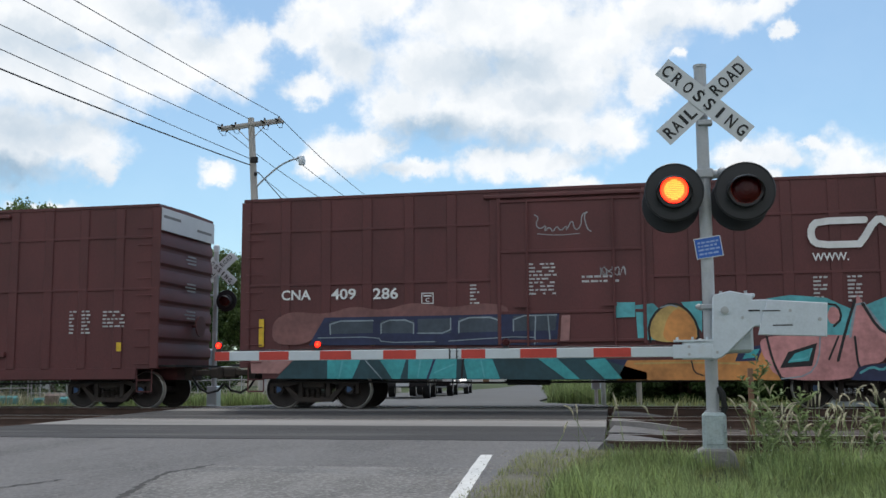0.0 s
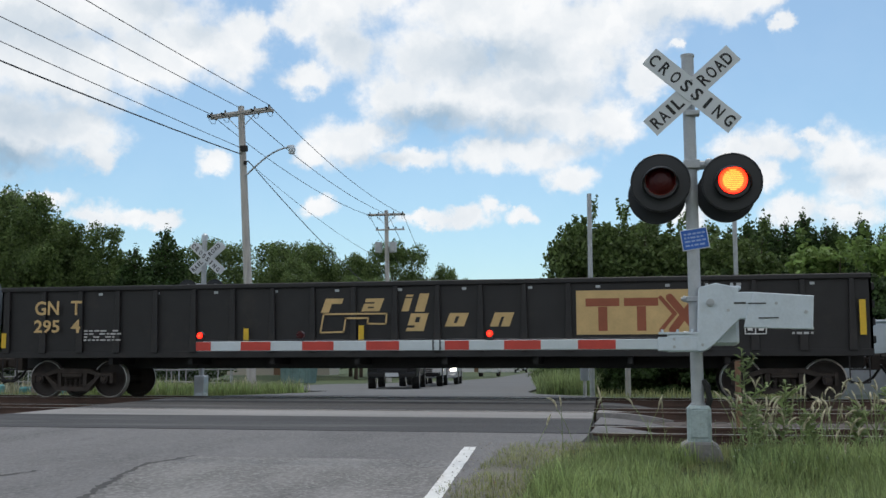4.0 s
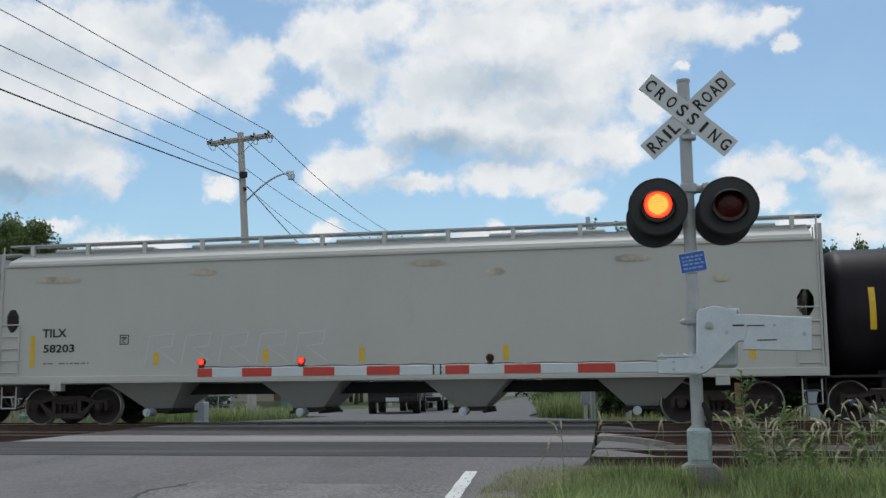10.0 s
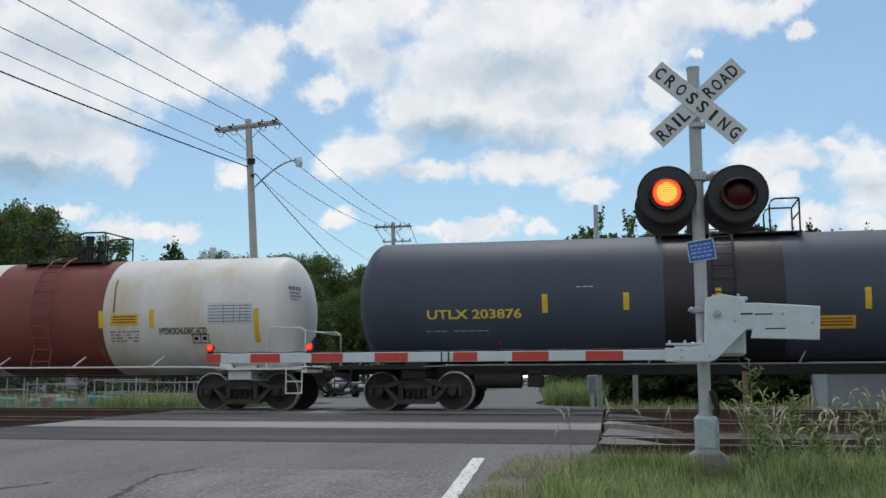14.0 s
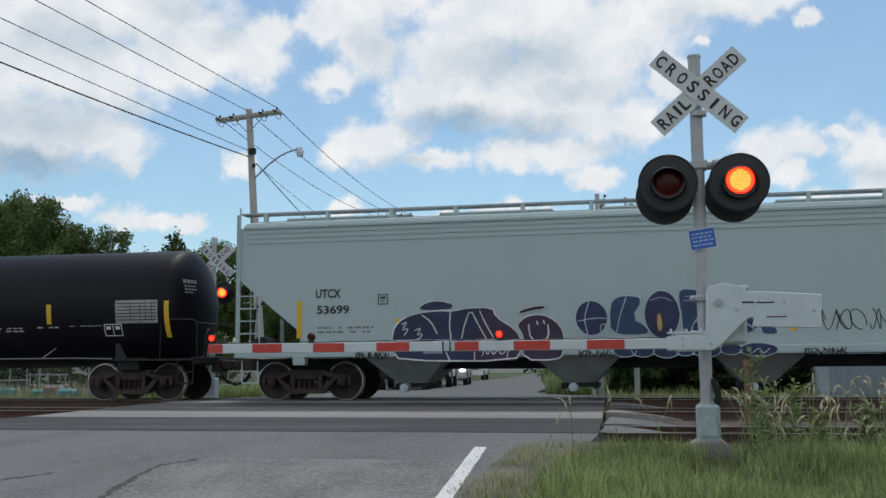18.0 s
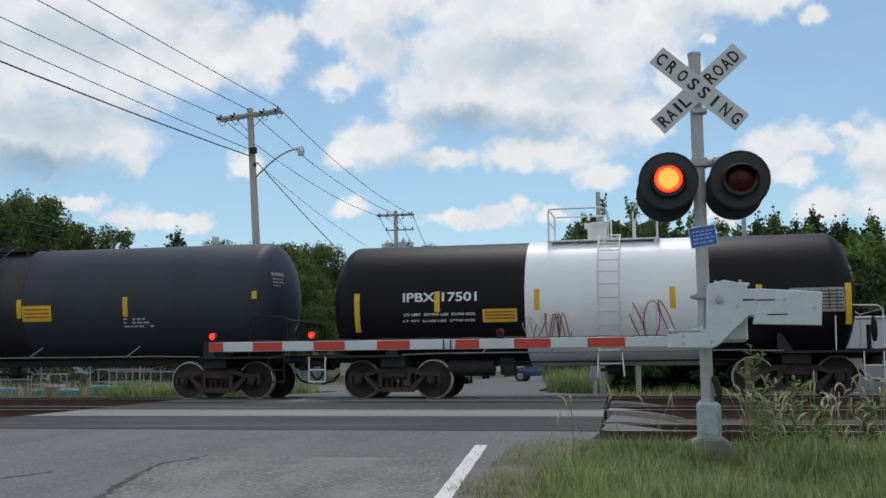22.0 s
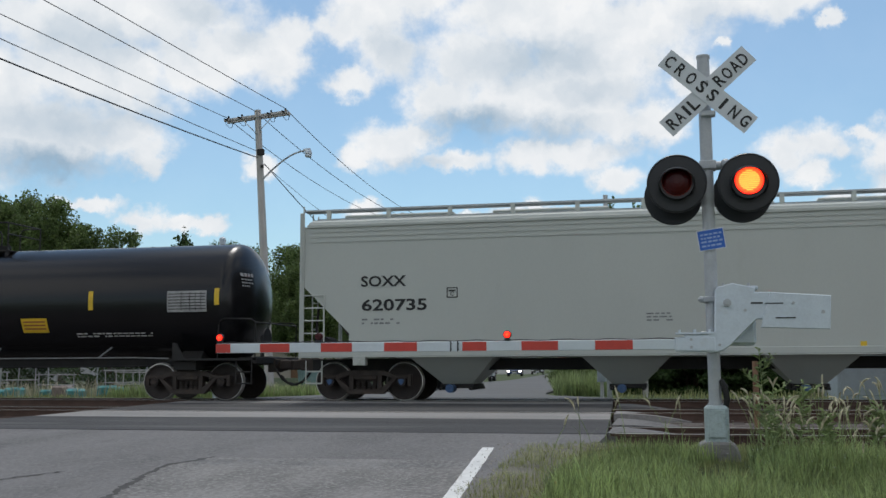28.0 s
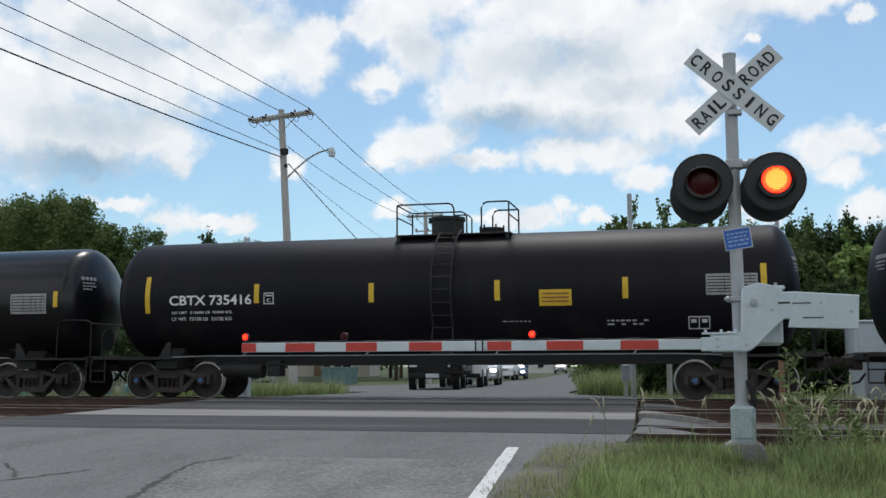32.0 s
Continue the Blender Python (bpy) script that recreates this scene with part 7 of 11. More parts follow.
def paint_right_half(car, surf):
    spray = Sprayer(car, surf)
    spray.plate("aqua", [(1.5, 2.3), (1.89, 2.34), (2.04, 2.19), (1.99, 1.52), (1.54, 1.54)])
    spray.plate("aqua", [(2.5, 2.35), (2.95, 2.37), (2.93, 1.68), (2.65, 2.11)])
    spray.plate("navy", [(0.67, 1.11), (1.3, 1.1), (1.54, 0.65), (0.66, 0.65)])
    spray.plate("orange", [(1.29, 1.08), (2.81, 1.09), (4.17, 1.31), (4.55, 0.63), (1.05, 0.65)])
    spray.blob("amber", [(1.83, 1.48), (1.79, 1.86), (2.01, 2.19), (2.31, 2.32), (2.59, 2.19), (2.83, 1.85), (2.83, 1.47)])
    spray.blob("orange", [(2.05, 1.48), (2.17, 1.99), (2.4, 2.24), (2.65, 2.11), (2.81, 1.81), (2.81, 1.47)])
    spray.line("black", 0.05, [(1.81, 1.48), (1.77, 1.86), (2, 2.22), (2.31, 2.34), (2.61, 2.22), (2.84, 1.86), (2.85, 1.48)])
    spray.line("mist", 0.03, [(2.05, 2.24), (2.27, 2.3), (2.41, 2.25)])
    spray.line("amber", 0.04, [(1.46, 1.01), (2.62, 1.03), (3.69, 0.99)])
    spray.line("black", 0.03, [(2.68, 1.06), (2.73, 0.8), (2.93, 0.74)])
    spray.plate("navy", [(3.71, 1.31), (4.22, 1.4), (4.07, 1.05), (3.6, 1.04)])
    spray.plate("teal", [(3.86, 1.27), (4.14, 1.31), (4.01, 1.12), (3.76, 1.09)])
    spray.plate("aqua", [(4.31, 2.39), (4.81, 2.46), (5.55, 2.38), (6.08, 2.11), (6.77, 2.39), (6.72, 1.53), (5.38, 1.55)])
    spray.blob("pink", [(4.12, 1.57), (5.14, 1.6), (6.05, 1.57), (6.74, 1.66), (6.71, 1), (6.15, 0.94), (6, 0.62), (4.47, 0.63), (4.17, 1.18)])
    spray.plate("pink", [(5.96, 1.45), (6.17, 2.45), (6.74, 1.53), (6.73, 1.41)])
    spray.line("mist", 0.05, [(5.99, 1.54), (6.17, 2.45), (6.68, 1.66)])
    spray.line("black", 0.06, [(5.72, 1.04), (5.94, 1.8), (6.12, 2.31)])
    spray.line("black", 0.06, [(6.27, 2.24), (6.54, 1.73), (6.74, 1.6)])
    spray.blob("pink", [(5.53, 2), (5.63, 2.22), (5.81, 2.12), (5.78, 1.86), (5.61, 1.8)])
    spray.line("black", 0.045, [(5.55, 2.25), (5.78, 2.22), (5.84, 1.93), (5.67, 1.77)])
    spray.plate("black", [(4.71, 1.23), (5.31, 1.42), (5.19, 0.93), (4.53, 0.89)])
    spray.plate("teal", [(4.85, 1.2), (5.22, 1.32), (5.13, 1.04), (4.69, 1)])
    spray.line("aqua", 0.03, [(4.75, 1.05), (5.12, 1.09), (5.2, 1.3)])
    spray.line("black", 0.05, [(4.28, 1.57), (4.38, 1.05), (4.55, 0.66)])
    spray.line("mist", 0.03, [(5.38, 1.55), (5.33, 1.04), (5.1, 0.72), (4.55, 0.66)])
    spray.line("black", 0.04, [(5.54, 1.07), (5.75, 1.55)])
    spray.plate("navy", [(6.13, 0.91), (6.71, 0.98), (6.69, 0.6), (5.96, 0.63)])
    spray.line("aqua", 0.05, [(6.16, 0.78), (6.38, 0.91), (6.58, 0.83), (6.7, 0.9)])
    spray.line("black", 0.045, [(6.08, 1.54), (6.11, 1.03), (6.14, 0.91)])


def paint_green_piece(car, surf):
    spray = Sprayer(car, surf)
    spray.plate("aqua", [(-5.26, 1.65), (-4.83, 1.68), (-4.99, 1.45), (-5.13, 1.46)])
    spray.blob("aqua", [(-2.07, 1.7), (-1.77, 1.74), (-1.48, 1.63), (-1.46, 1.43), (-1.99, 1.42)])
    spray.plate("aqua", [(-5.28, 0.94), (-5.1, 1.12), (-4.94, 0.65), (-5.29, 0.65)])
    spray.plate("aqua", [(-1.73, 0.68), (-1.53, 0.97), (-1.43, 0.97), (-1.41, 0.64)])
    spray.blob("green", [(-5.16, 1.15), (-3.31, 1.17), (-1.53, 1.15), (-1.6, 0.93), (-1.77, 0.64), (-4.98, 0.65), (-5.1, 0.94)])
    spray.plate("grey_green", [(-4.94, 1.43), (-4.9, 1.53), (-4.49, 2.07), (-3.95, 2.1), (-3.63, 2.16), (-3.27, 2.06), (-3.13, 1.98), (-2.09, 2.08), (-2.05, 1.68), (-1.72, 1.46), (-1.68, 1.39), (-3.31, 1.37)])
    spray.plate("green", [(-4.94, 1.44), (-1.68, 1.42), (-1.53, 1.14), (-5.16, 1.14)])
    spray.plate("aqua", [(-2.98, 0.64), (-2.78, 0.87), (-2.57, 0.64)])
    spray.blob("aqua", [(-3.98, 1.45), (-3.87, 1.61), (-3.65, 1.7), (-3.69, 1.54), (-3.83, 1.45)])
    spray.line("aqua", 0.075, [(-5.07, 1.44), (-4.51, 2.16), (-3.94, 2.17), (-3.63, 2.23), (-3.24, 2.12), (-3.11, 2.03), (-2.05, 2.13), (-1.98, 1.71), (-1.64, 1.48)])
    spray.line("black", 0.05, [(-5.03, 1.44), (-4.49, 2.11), (-3.94, 2.13), (-3.63, 2.19), (-3.27, 2.09), (-3.13, 2), (-2.07, 2.1), (-2.03, 1.69), (-1.69, 1.45)])
    spray.line("black", 0.05, [(-5.16, 1.12), (-4.99, 0.66)])
    spray.line("black", 0.05, [(-1.53, 1.13), (-1.64, 0.85), (-1.8, 0.65)])
    spray.line("black", 0.05, [(-2.73, 0.89), (-2.57, 0.66)])
    spray.line("white", 0.028, [(-4.9, 1.52), (-4.76, 1.64), (-4.49, 2.03), (-3.99, 2.05), (-4.01, 1.45)])
    spray.line("white", 0.028, [(-3.95, 1.93), (-3.76, 2.05), (-3.54, 2.07), (-3.29, 1.98), (-3.22, 1.8), (-3.28, 1.45)])
    spray.line("white", 0.028, [(-3.17, 1.97), (-2.69, 1.97), (-2.12, 2.02), (-2.15, 1.7)])
    spray.line("white", 0.028, [(-4.01, 1.48), (-3.83, 1.7), (-3.62, 1.75), (-3.6, 1.65), (-3.76, 1.47)])
    spray.line("white", 0.026, [(-2.74, 1.44), (-2.72, 1.58), (-2.34, 1.57)])
    spray.line("white", 0.026, [(-2.56, 1.44), (-2.25, 1.59), (-1.94, 1.55), (-1.83, 1.45)])
    spray.line("white", 0.026, [(-4.6, 1.44), (-4.51, 1.6), (-4.49, 1.44)])
    spray.line("white", 0.026, [(-5.1, 1.13), (-5.03, 0.94), (-4.95, 0.66)])
    spray.line("white", 0.026, [(-4.83, 1.13), (-4.82, 1.08), (-4.54, 1.08), (-4.48, 1.15)])
    spray.line("white", 0.026, [(-4.05, 1.15), (-4.05, 1.08), (-3.85, 1.08), (-3.86, 1.18)])
    spray.line("white", 0.026, [(-3.62, 1.16), (-3.54, 0.92), (-3.67, 0.69)])
    spray.line("white", 0.026, [(-2.92, 1.16), (-2.8, 0.98), (-2.96, 0.67)])
    spray.line("white", 0.026, [(-2.77, 1.11), (-2.47, 1.14), (-2.33, 0.99), (-2.18, 1.15)])
    spray.line("white", 0.026, [(-2.11, 1.15), (-2.05, 1.08), (-1.95, 1.11)])
    spray.line("white", 0.026, [(-1.62, 1.13), (-1.69, 0.88), (-1.9, 0.67)])
    spray.blob("violet", [(-4.28, 0.98), (-4.16, 1.04), (-4.01, 1.02), (-4.16, 0.96)])
    spray.blob("violet", [(-3.41, 1.07), (-3.29, 1.11), (-3.24, 1.04), (-3.36, 1.01)])
    spray.blob("violet", [(-3.15, 0.96), (-3.04, 1.04), (-2.91, 1), (-3.04, 0.94)])
    spray.blob("violet", [(-2.6, 0.98), (-2.47, 1.03), (-2.38, 0.98), (-2.51, 0.94)])
    spray.line("black", 0.018, [(-4.71, 0.73), (-4.55, 0.8), (-4.59, 0.71), (-4.46, 0.8), (-4.43, 0.71), (-4.34, 0.8), (-4.21, 0.79)])
    spray.line("black", 0.018, [(-3.51, 0.71), (-3.48, 0.82), (-3.38, 0.71), (-3.31, 0.82), (-3.24, 0.71), (-3.22, 0.81), (-3.11, 0.71), (-3.04, 0.76)])
    spray.line("black", 0.018, [(-2.51, 0.72), (-2.47, 0.84), (-2.42, 0.72), (-2.36, 0.82), (-2.27, 0.73), (-2.23, 0.82), (-2.12, 0.72), (-1.86, 0.79)])
    spray.line("black", 0.018, [(-2.69, 0.91), (-1.64, 0.92)])
    spray.line("mist", 0.03, [(-5.54, 0.73), (-5.53, 0.85), (-5.44, 0.85), (-5.45, 0.73)])
    spray.line("mist", 0.03, [(-5.4, 0.75), (-5.33, 0.86), (-5.29, 0.73), (-5.2, 0.75)])


def paint_navy_letters(car, surf):
    spray = Sprayer(car, surf, 1.2)
    spray.blob("navy", [(-6.25, 1.45), (-6.19, 1.72), (-5.97, 1.92), (-5.62, 2.03), (-5.1, 2.08), (-4.84, 2.05), (-4.42, 2.13), (-3.85, 2.12), (-3.8, 1.91), (-3.36, 1.63), (-3.21, 1.4), (-3.2, 1.16), (-3.34, 0.9), (-6.03, 0.92), (-6.2, 1.15)])
    spray.blob("plum", [(-3.31, 1.71), (-3.12, 1.91), (-2.74, 1.96), (-2.43, 1.81), (-2.23, 1.52), (-2.25, 1.04), (-2.41, 0.91), (-3.17, 0.92), (-3.14, 1.39)])
    spray.plate("plum", [(-4.32, 0.91), (-4.17, 1.72), (-4.04, 2.04), (-3.85, 2.08), (-3.8, 1.91), (-3.36, 1.63), (-3.23, 1.4), (-3.21, 1.16), (-3.34, 0.9)])
    spray.line("white", 0.035, [(-6.25, 1.45), (-6.19, 1.72), (-5.97, 1.92), (-5.62, 2.03), (-5.1, 2.08), (-4.84, 2.05), (-4.42, 2.13), (-3.85, 2.12), (-3.8, 1.91), (-3.36, 1.63), (-3.21, 1.4), (-3.2, 1.16), (-3.34, 0.9), (-6.03, 0.92), (-6.2, 1.15), (-6.25, 1.45)])
    spray.line("white", 0.03, [(-3.31, 1.71), (-3.12, 1.91), (-2.74, 1.96), (-2.43, 1.81), (-2.23, 1.52), (-2.25, 1.04), (-2.41, 0.91), (-3.17, 0.92), (-3.14, 1.39), (-3.31, 1.71)])
    spray.line("white", 0.03, [(-5.52, 1.97), (-5.31, 1.82), (-5.17, 1.55)])
    spray.line("white", 0.03, [(-4.85, 2.04), (-4.88, 1.67), (-4.83, 1.42), (-4.97, 1.17), (-4.85, 0.91)])
    spray.line("white", 0.03, [(-4.59, 1.43), (-4.52, 1.75), (-4.38, 2.1), (-4.21, 1.75), (-4.01, 1.39)])
    spray.line("white", 0.03, [(-4.23, 1.39), (-4.28, 1.17), (-4.28, 0.91)])
    spray.line("white", 0.024, [(-6.23, 1.39), (-5.53, 1.4), (-4.88, 1.38), (-4.18, 1.39), (-3.23, 1.38)])
    spray.line("white", 0.03, [(-4.16, 2.04), (-4.03, 1.75), (-3.86, 1.45)])
    spray.blob("navy", [(-5.62, 2.11), (-5.46, 2.25), (-5.14, 2.3), (-4.79, 2.21), (-4.8, 2.12), (-5.19, 2.08)])
    spray.line("white", 0.024, [(-5.63, 2.09), (-5.48, 2.26), (-5.13, 2.31), (-4.78, 2.23), (-4.79, 2.11)])
    spray.line("black", 0.06, [(-3.21, 2), (-3, 2.07), (-2.67, 2.11)])
    spray.line("white", 0.018, [(-3.26, 2.03), (-3, 2.12), (-2.66, 2.15), (-2.66, 2.06), (-3, 2.01), (-3.23, 1.97)])
    spray.line("white", 0.035, [(-3.04, 1.71), (-3, 1.38), (-2.73, 1.33), (-2.58, 1.44), (-2.6, 1.7)])
    spray.line("white", 0.03, [(-2.85, 1.79), (-2.83, 1.72)])
    spray.line("white", 0.03, [(-2.7, 1.8), (-2.68, 1.73)])
    spray.plate("mist", [(-5.48, 1.21), (-5.03, 1.21), (-5.02, 1.08), (-5.48, 1.08)])
    spray.line("white", 0.022, [(-6, 1.77), (-5.87, 1.83), (-6.02, 1.62), (-5.83, 1.68), (-5.95, 1.51)])
    spray.line("white", 0.022, [(-5.7, 1.62), (-5.54, 1.68), (-5.66, 1.5), (-5.5, 1.56), (-5.59, 1.4), (-6.11, 1.37)])
    spray.line("white", 0.022, [(-4.1, 1.02), (-4.04, 1.2), (-3.98, 1.02), (-3.9, 1.19), (-3.85, 1.02), (-3.73, 1.18), (-3.66, 1.02), (-3.48, 1.21), (-3.53, 0.99)])


def paint_round_letters(car, surf):
    spray = Sprayer(car, surf, 1.2)
    spray.blob("navy", [(-1.25, 1.84), (-1.29, 1.67), (-1.39, 1.53), (-1.53, 1.45), (-1.69, 1.45), (-1.84, 1.53), (-1.95, 1.67), (-1.99, 1.85), (-1.95, 2.02), (-1.86, 2.16), (-1.71, 2.23), (-1.55, 2.23), (-1.4, 2.15), (-1.29, 2.01)])
    spray.blob("deepblue", [(-1.21, 1.47), (-1.22, 2.11), (-1.06, 2.32), (-0.67, 2.33), (-0.48, 2.24), (-0.72, 1.82), (-0.39, 1.62), (-0.36, 1.46)])
    spray.blob("navy", [(0.33, 1.89), (0.29, 1.66), (0.18, 1.47), (0.03, 1.37), (-0.15, 1.37), (-0.31, 1.47), (-0.42, 1.66), (-0.46, 1.9), (-0.42, 2.14), (-0.32, 2.32), (-0.16, 2.43), (0.02, 2.42), (0.18, 2.31), (0.29, 2.12)])
    spray.blob("deepblue", [(0.3, 2.45), (0.67, 2.44), (1.06, 2.34), (0.65, 1.77), (0.53, 1.46), (0.37, 1.46), (0.34, 1.97)])
    spray.blob("navy", [(0.88, 1.46), (0.97, 2.08), (1.17, 2.35), (1.52, 2.45), (1.84, 2.34), (1.99, 2), (1.96, 1.45)])
    spray.blob("deepblue", [(2.04, 1.44), (2, 1.73), (2.11, 2.16), (2.4, 2.2), (2.22, 1.89), (2.27, 1.67), (2.4, 1.44)])
    spray.blob("navy", [(-0.64, 1.11), (-0.69, 1.02), (-0.81, 0.96), (-0.97, 0.96), (-1.1, 1.02), (-1.15, 1.12), (-1.1, 1.21), (-0.97, 1.27), (-0.82, 1.26), (-0.69, 1.21)])
    spray.blob("navy", [(-0.25, 1.11), (-0.3, 1.02), (-0.42, 0.96), (-0.58, 0.96), (-0.7, 1.02), (-0.75, 1.11), (-0.71, 1.21), (-0.58, 1.26), (-0.43, 1.26), (-0.3, 1.2)])
    spray.blob("navy", [(0.29, 1.09), (0.23, 1), (0.09, 0.94), (-0.08, 0.94), (-0.23, 1), (-0.28, 1.09), (-0.23, 1.18), (-0.09, 1.24), (0.09, 1.24), (0.23, 1.18)])
    spray.blob("navy", [(0.6, 1.1), (0.57, 1.02), (0.47, 0.98), (0.34, 0.98), (0.24, 1.03), (0.2, 1.11), (0.24, 1.18), (0.34, 1.23), (0.47, 1.23), (0.57, 1.18)])
    spray.blob("navy", [(1.16, 1.09), (1.1, 1), (0.95, 0.95), (0.76, 0.95), (0.61, 1.01), (0.55, 1.1), (0.61, 1.19), (0.76, 1.24), (0.95, 1.24), (1.1, 1.18)])
    spray.blob("navy", [(1.61, 1.11), (1.57, 1.04), (1.45, 1), (1.31, 1), (1.19, 1.04), (1.15, 1.12), (1.19, 1.19), (1.31, 1.23), (1.45, 1.23), (1.57, 1.18)])
    spray.blob("navy", [(2.36, 1.1), (2.28, 1.01), (2.08, 0.96), (1.83, 0.96), (1.63, 1.02), (1.55, 1.1), (1.63, 1.19), (1.83, 1.24), (2.08, 1.23), (2.28, 1.18)])
    spray.line("ice", 0.022, [(-1.25, 1.84), (-1.29, 1.67), (-1.39, 1.53), (-1.53, 1.45), (-1.69, 1.45), (-1.84, 1.53), (-1.95, 1.67), (-1.99, 1.85), (-1.95, 2.02), (-1.86, 2.16), (-1.71, 2.23), (-1.55, 2.23), (-1.4, 2.15), (-1.29, 2.01), (-1.25, 1.84)])
    spray.line("ice", 0.022, [(0.33, 1.89), (0.29, 1.66), (0.18, 1.47), (0.03, 1.37), (-0.15, 1.37), (-0.31, 1.47), (-0.42, 1.66), (-0.46, 1.9), (-0.42, 2.14), (-0.32, 2.32), (-0.16, 2.43), (0.02, 2.42), (0.18, 2.31), (0.29, 2.12), (0.33, 1.89)])
    spray.line("ice", 0.022, [(-1.21, 1.47), (-1.22, 2.11), (-1.06, 2.32), (-0.67, 2.33), (-0.48, 2.24), (-0.72, 1.82), (-0.39, 1.62), (-0.36, 1.46)])
    spray.line("ice", 0.022, [(0.3, 2.45), (0.67, 2.44), (1.06, 2.34), (0.65, 1.77), (0.53, 1.46), (0.37, 1.46), (0.34, 1.97)])
    spray.line("ice", 0.022, [(0.88, 1.46), (0.97, 2.08), (1.17, 2.35), (1.52, 2.45), (1.84, 2.34), (1.99, 2), (1.96, 1.45)])
    spray.line("ice", 0.022, [(2.04, 1.44), (2, 1.73), (2.11, 2.16), (2.4, 2.2), (2.22, 1.89), (2.27, 1.67), (2.4, 1.44)])
    spray.line("ice", 0.018, [(-0.64, 1.11), (-0.66, 1.05), (-0.71, 1), (-0.79, 0.97), (-0.89, 0.96), (-0.99, 0.97), (-1.07, 1), (-1.13, 1.06), (-1.15, 1.12)])
    spray.line("ice", 0.018, [(-0.25, 1.11), (-0.27, 1.05), (-0.32, 1), (-0.4, 0.97), (-0.5, 0.95), (-0.6, 0.97), (-0.68, 1), (-0.73, 1.05), (-0.75, 1.11)])
    spray.line("ice", 0.018, [(0.29, 1.09), (0.27, 1.03), (0.21, 0.98), (0.11, 0.95), (0.01, 0.93), (-0.1, 0.95), (-0.2, 0.98), (-0.26, 1.03), (-0.28, 1.09)])
    spray.line("ice", 0.018, [(0.6, 1.1), (0.59, 1.05), (0.55, 1.01), (0.48, 0.98), (0.41, 0.97), (0.33, 0.98), (0.26, 1.01), (0.22, 1.05), (0.2, 1.11)])
    spray.line("ice", 0.018, [(1.16, 1.09), (1.14, 1.03), (1.07, 0.98), (0.97, 0.95), (0.86, 0.94), (0.74, 0.95), (0.64, 0.99), (0.58, 1.04), (0.55, 1.1)])
    spray.line("ice", 0.018, [(1.61, 1.11), (1.59, 1.07), (1.54, 1.03), (1.47, 1), (1.38, 0.99), (1.29, 1), (1.22, 1.03), (1.17, 1.07), (1.15, 1.12)])
    spray.line("ice", 0.018, [(2.36, 1.1), (2.33, 1.04), (2.24, 1), (2.11, 0.96), (1.96, 0.96), (1.8, 0.97), (1.67, 1), (1.58, 1.05), (1.55, 1.1)])
    spray.line("ice", 0.02, [(-1.91, 1.78), (-1.57, 1.84), (-1.24, 1.83)])
    spray.line("ice", 0.02, [(-1.7, 1.46), (-1.79, 1.83), (-1.67, 2.2)])
    spray.line("ice", 0.02, [(-1.38, 1.49), (-1.29, 1.71), (-1.43, 1.69), (-1.41, 1.49)])
    spray.line("ice", 0.02, [(-1.08, 1.47), (-0.99, 1.88), (-0.84, 2.3)])
    spray.blob("amber", [(-0.17, 1.53), (-0.18, 1.9), (-0.09, 1.92), (-0.06, 1.54)])
    spray.blob("sky", [(1.26, 1.9), (1.38, 2.02), (1.58, 2.02), (1.66, 1.89), (1.46, 1.91)])
    spray.blob("sky", [(0.64, 1.48), (0.75, 1.58), (0.91, 1.55), (0.97, 1.46)])
    spray.blob("navy", [(0.53, 1.46), (0.62, 1.74), (0.94, 1.84), (1.23, 1.65), (1.35, 1.45)])
    spray.line("ice", 0.02, [(0.54, 1.47), (0.62, 1.74), (0.94, 1.84), (1.24, 1.65), (1.35, 1.46)])
    spray.line("ice", 0.02, [(1.36, 1.61), (1.64, 1.73), (2.01, 1.46)])
    spray.line("mist", 0.02, [(-0.31, 2.21), (-0.07, 2.29), (0.14, 2.19)])
    spray.line("mist", 0.02, [(0.44, 2.28), (0.82, 2.29)])
    spray.line("mist", 0.02, [(0.41, 2.19), (0.88, 2.2)])
    spray.line("mist", 0.018, [(1.35, 2.34), (1.69, 2.32)])
    spray.line("ice", 0.02, [(1.7, 1.12), (1.81, 1.01), (1.96, 1.15), (2.04, 1), (2.18, 1.12)])


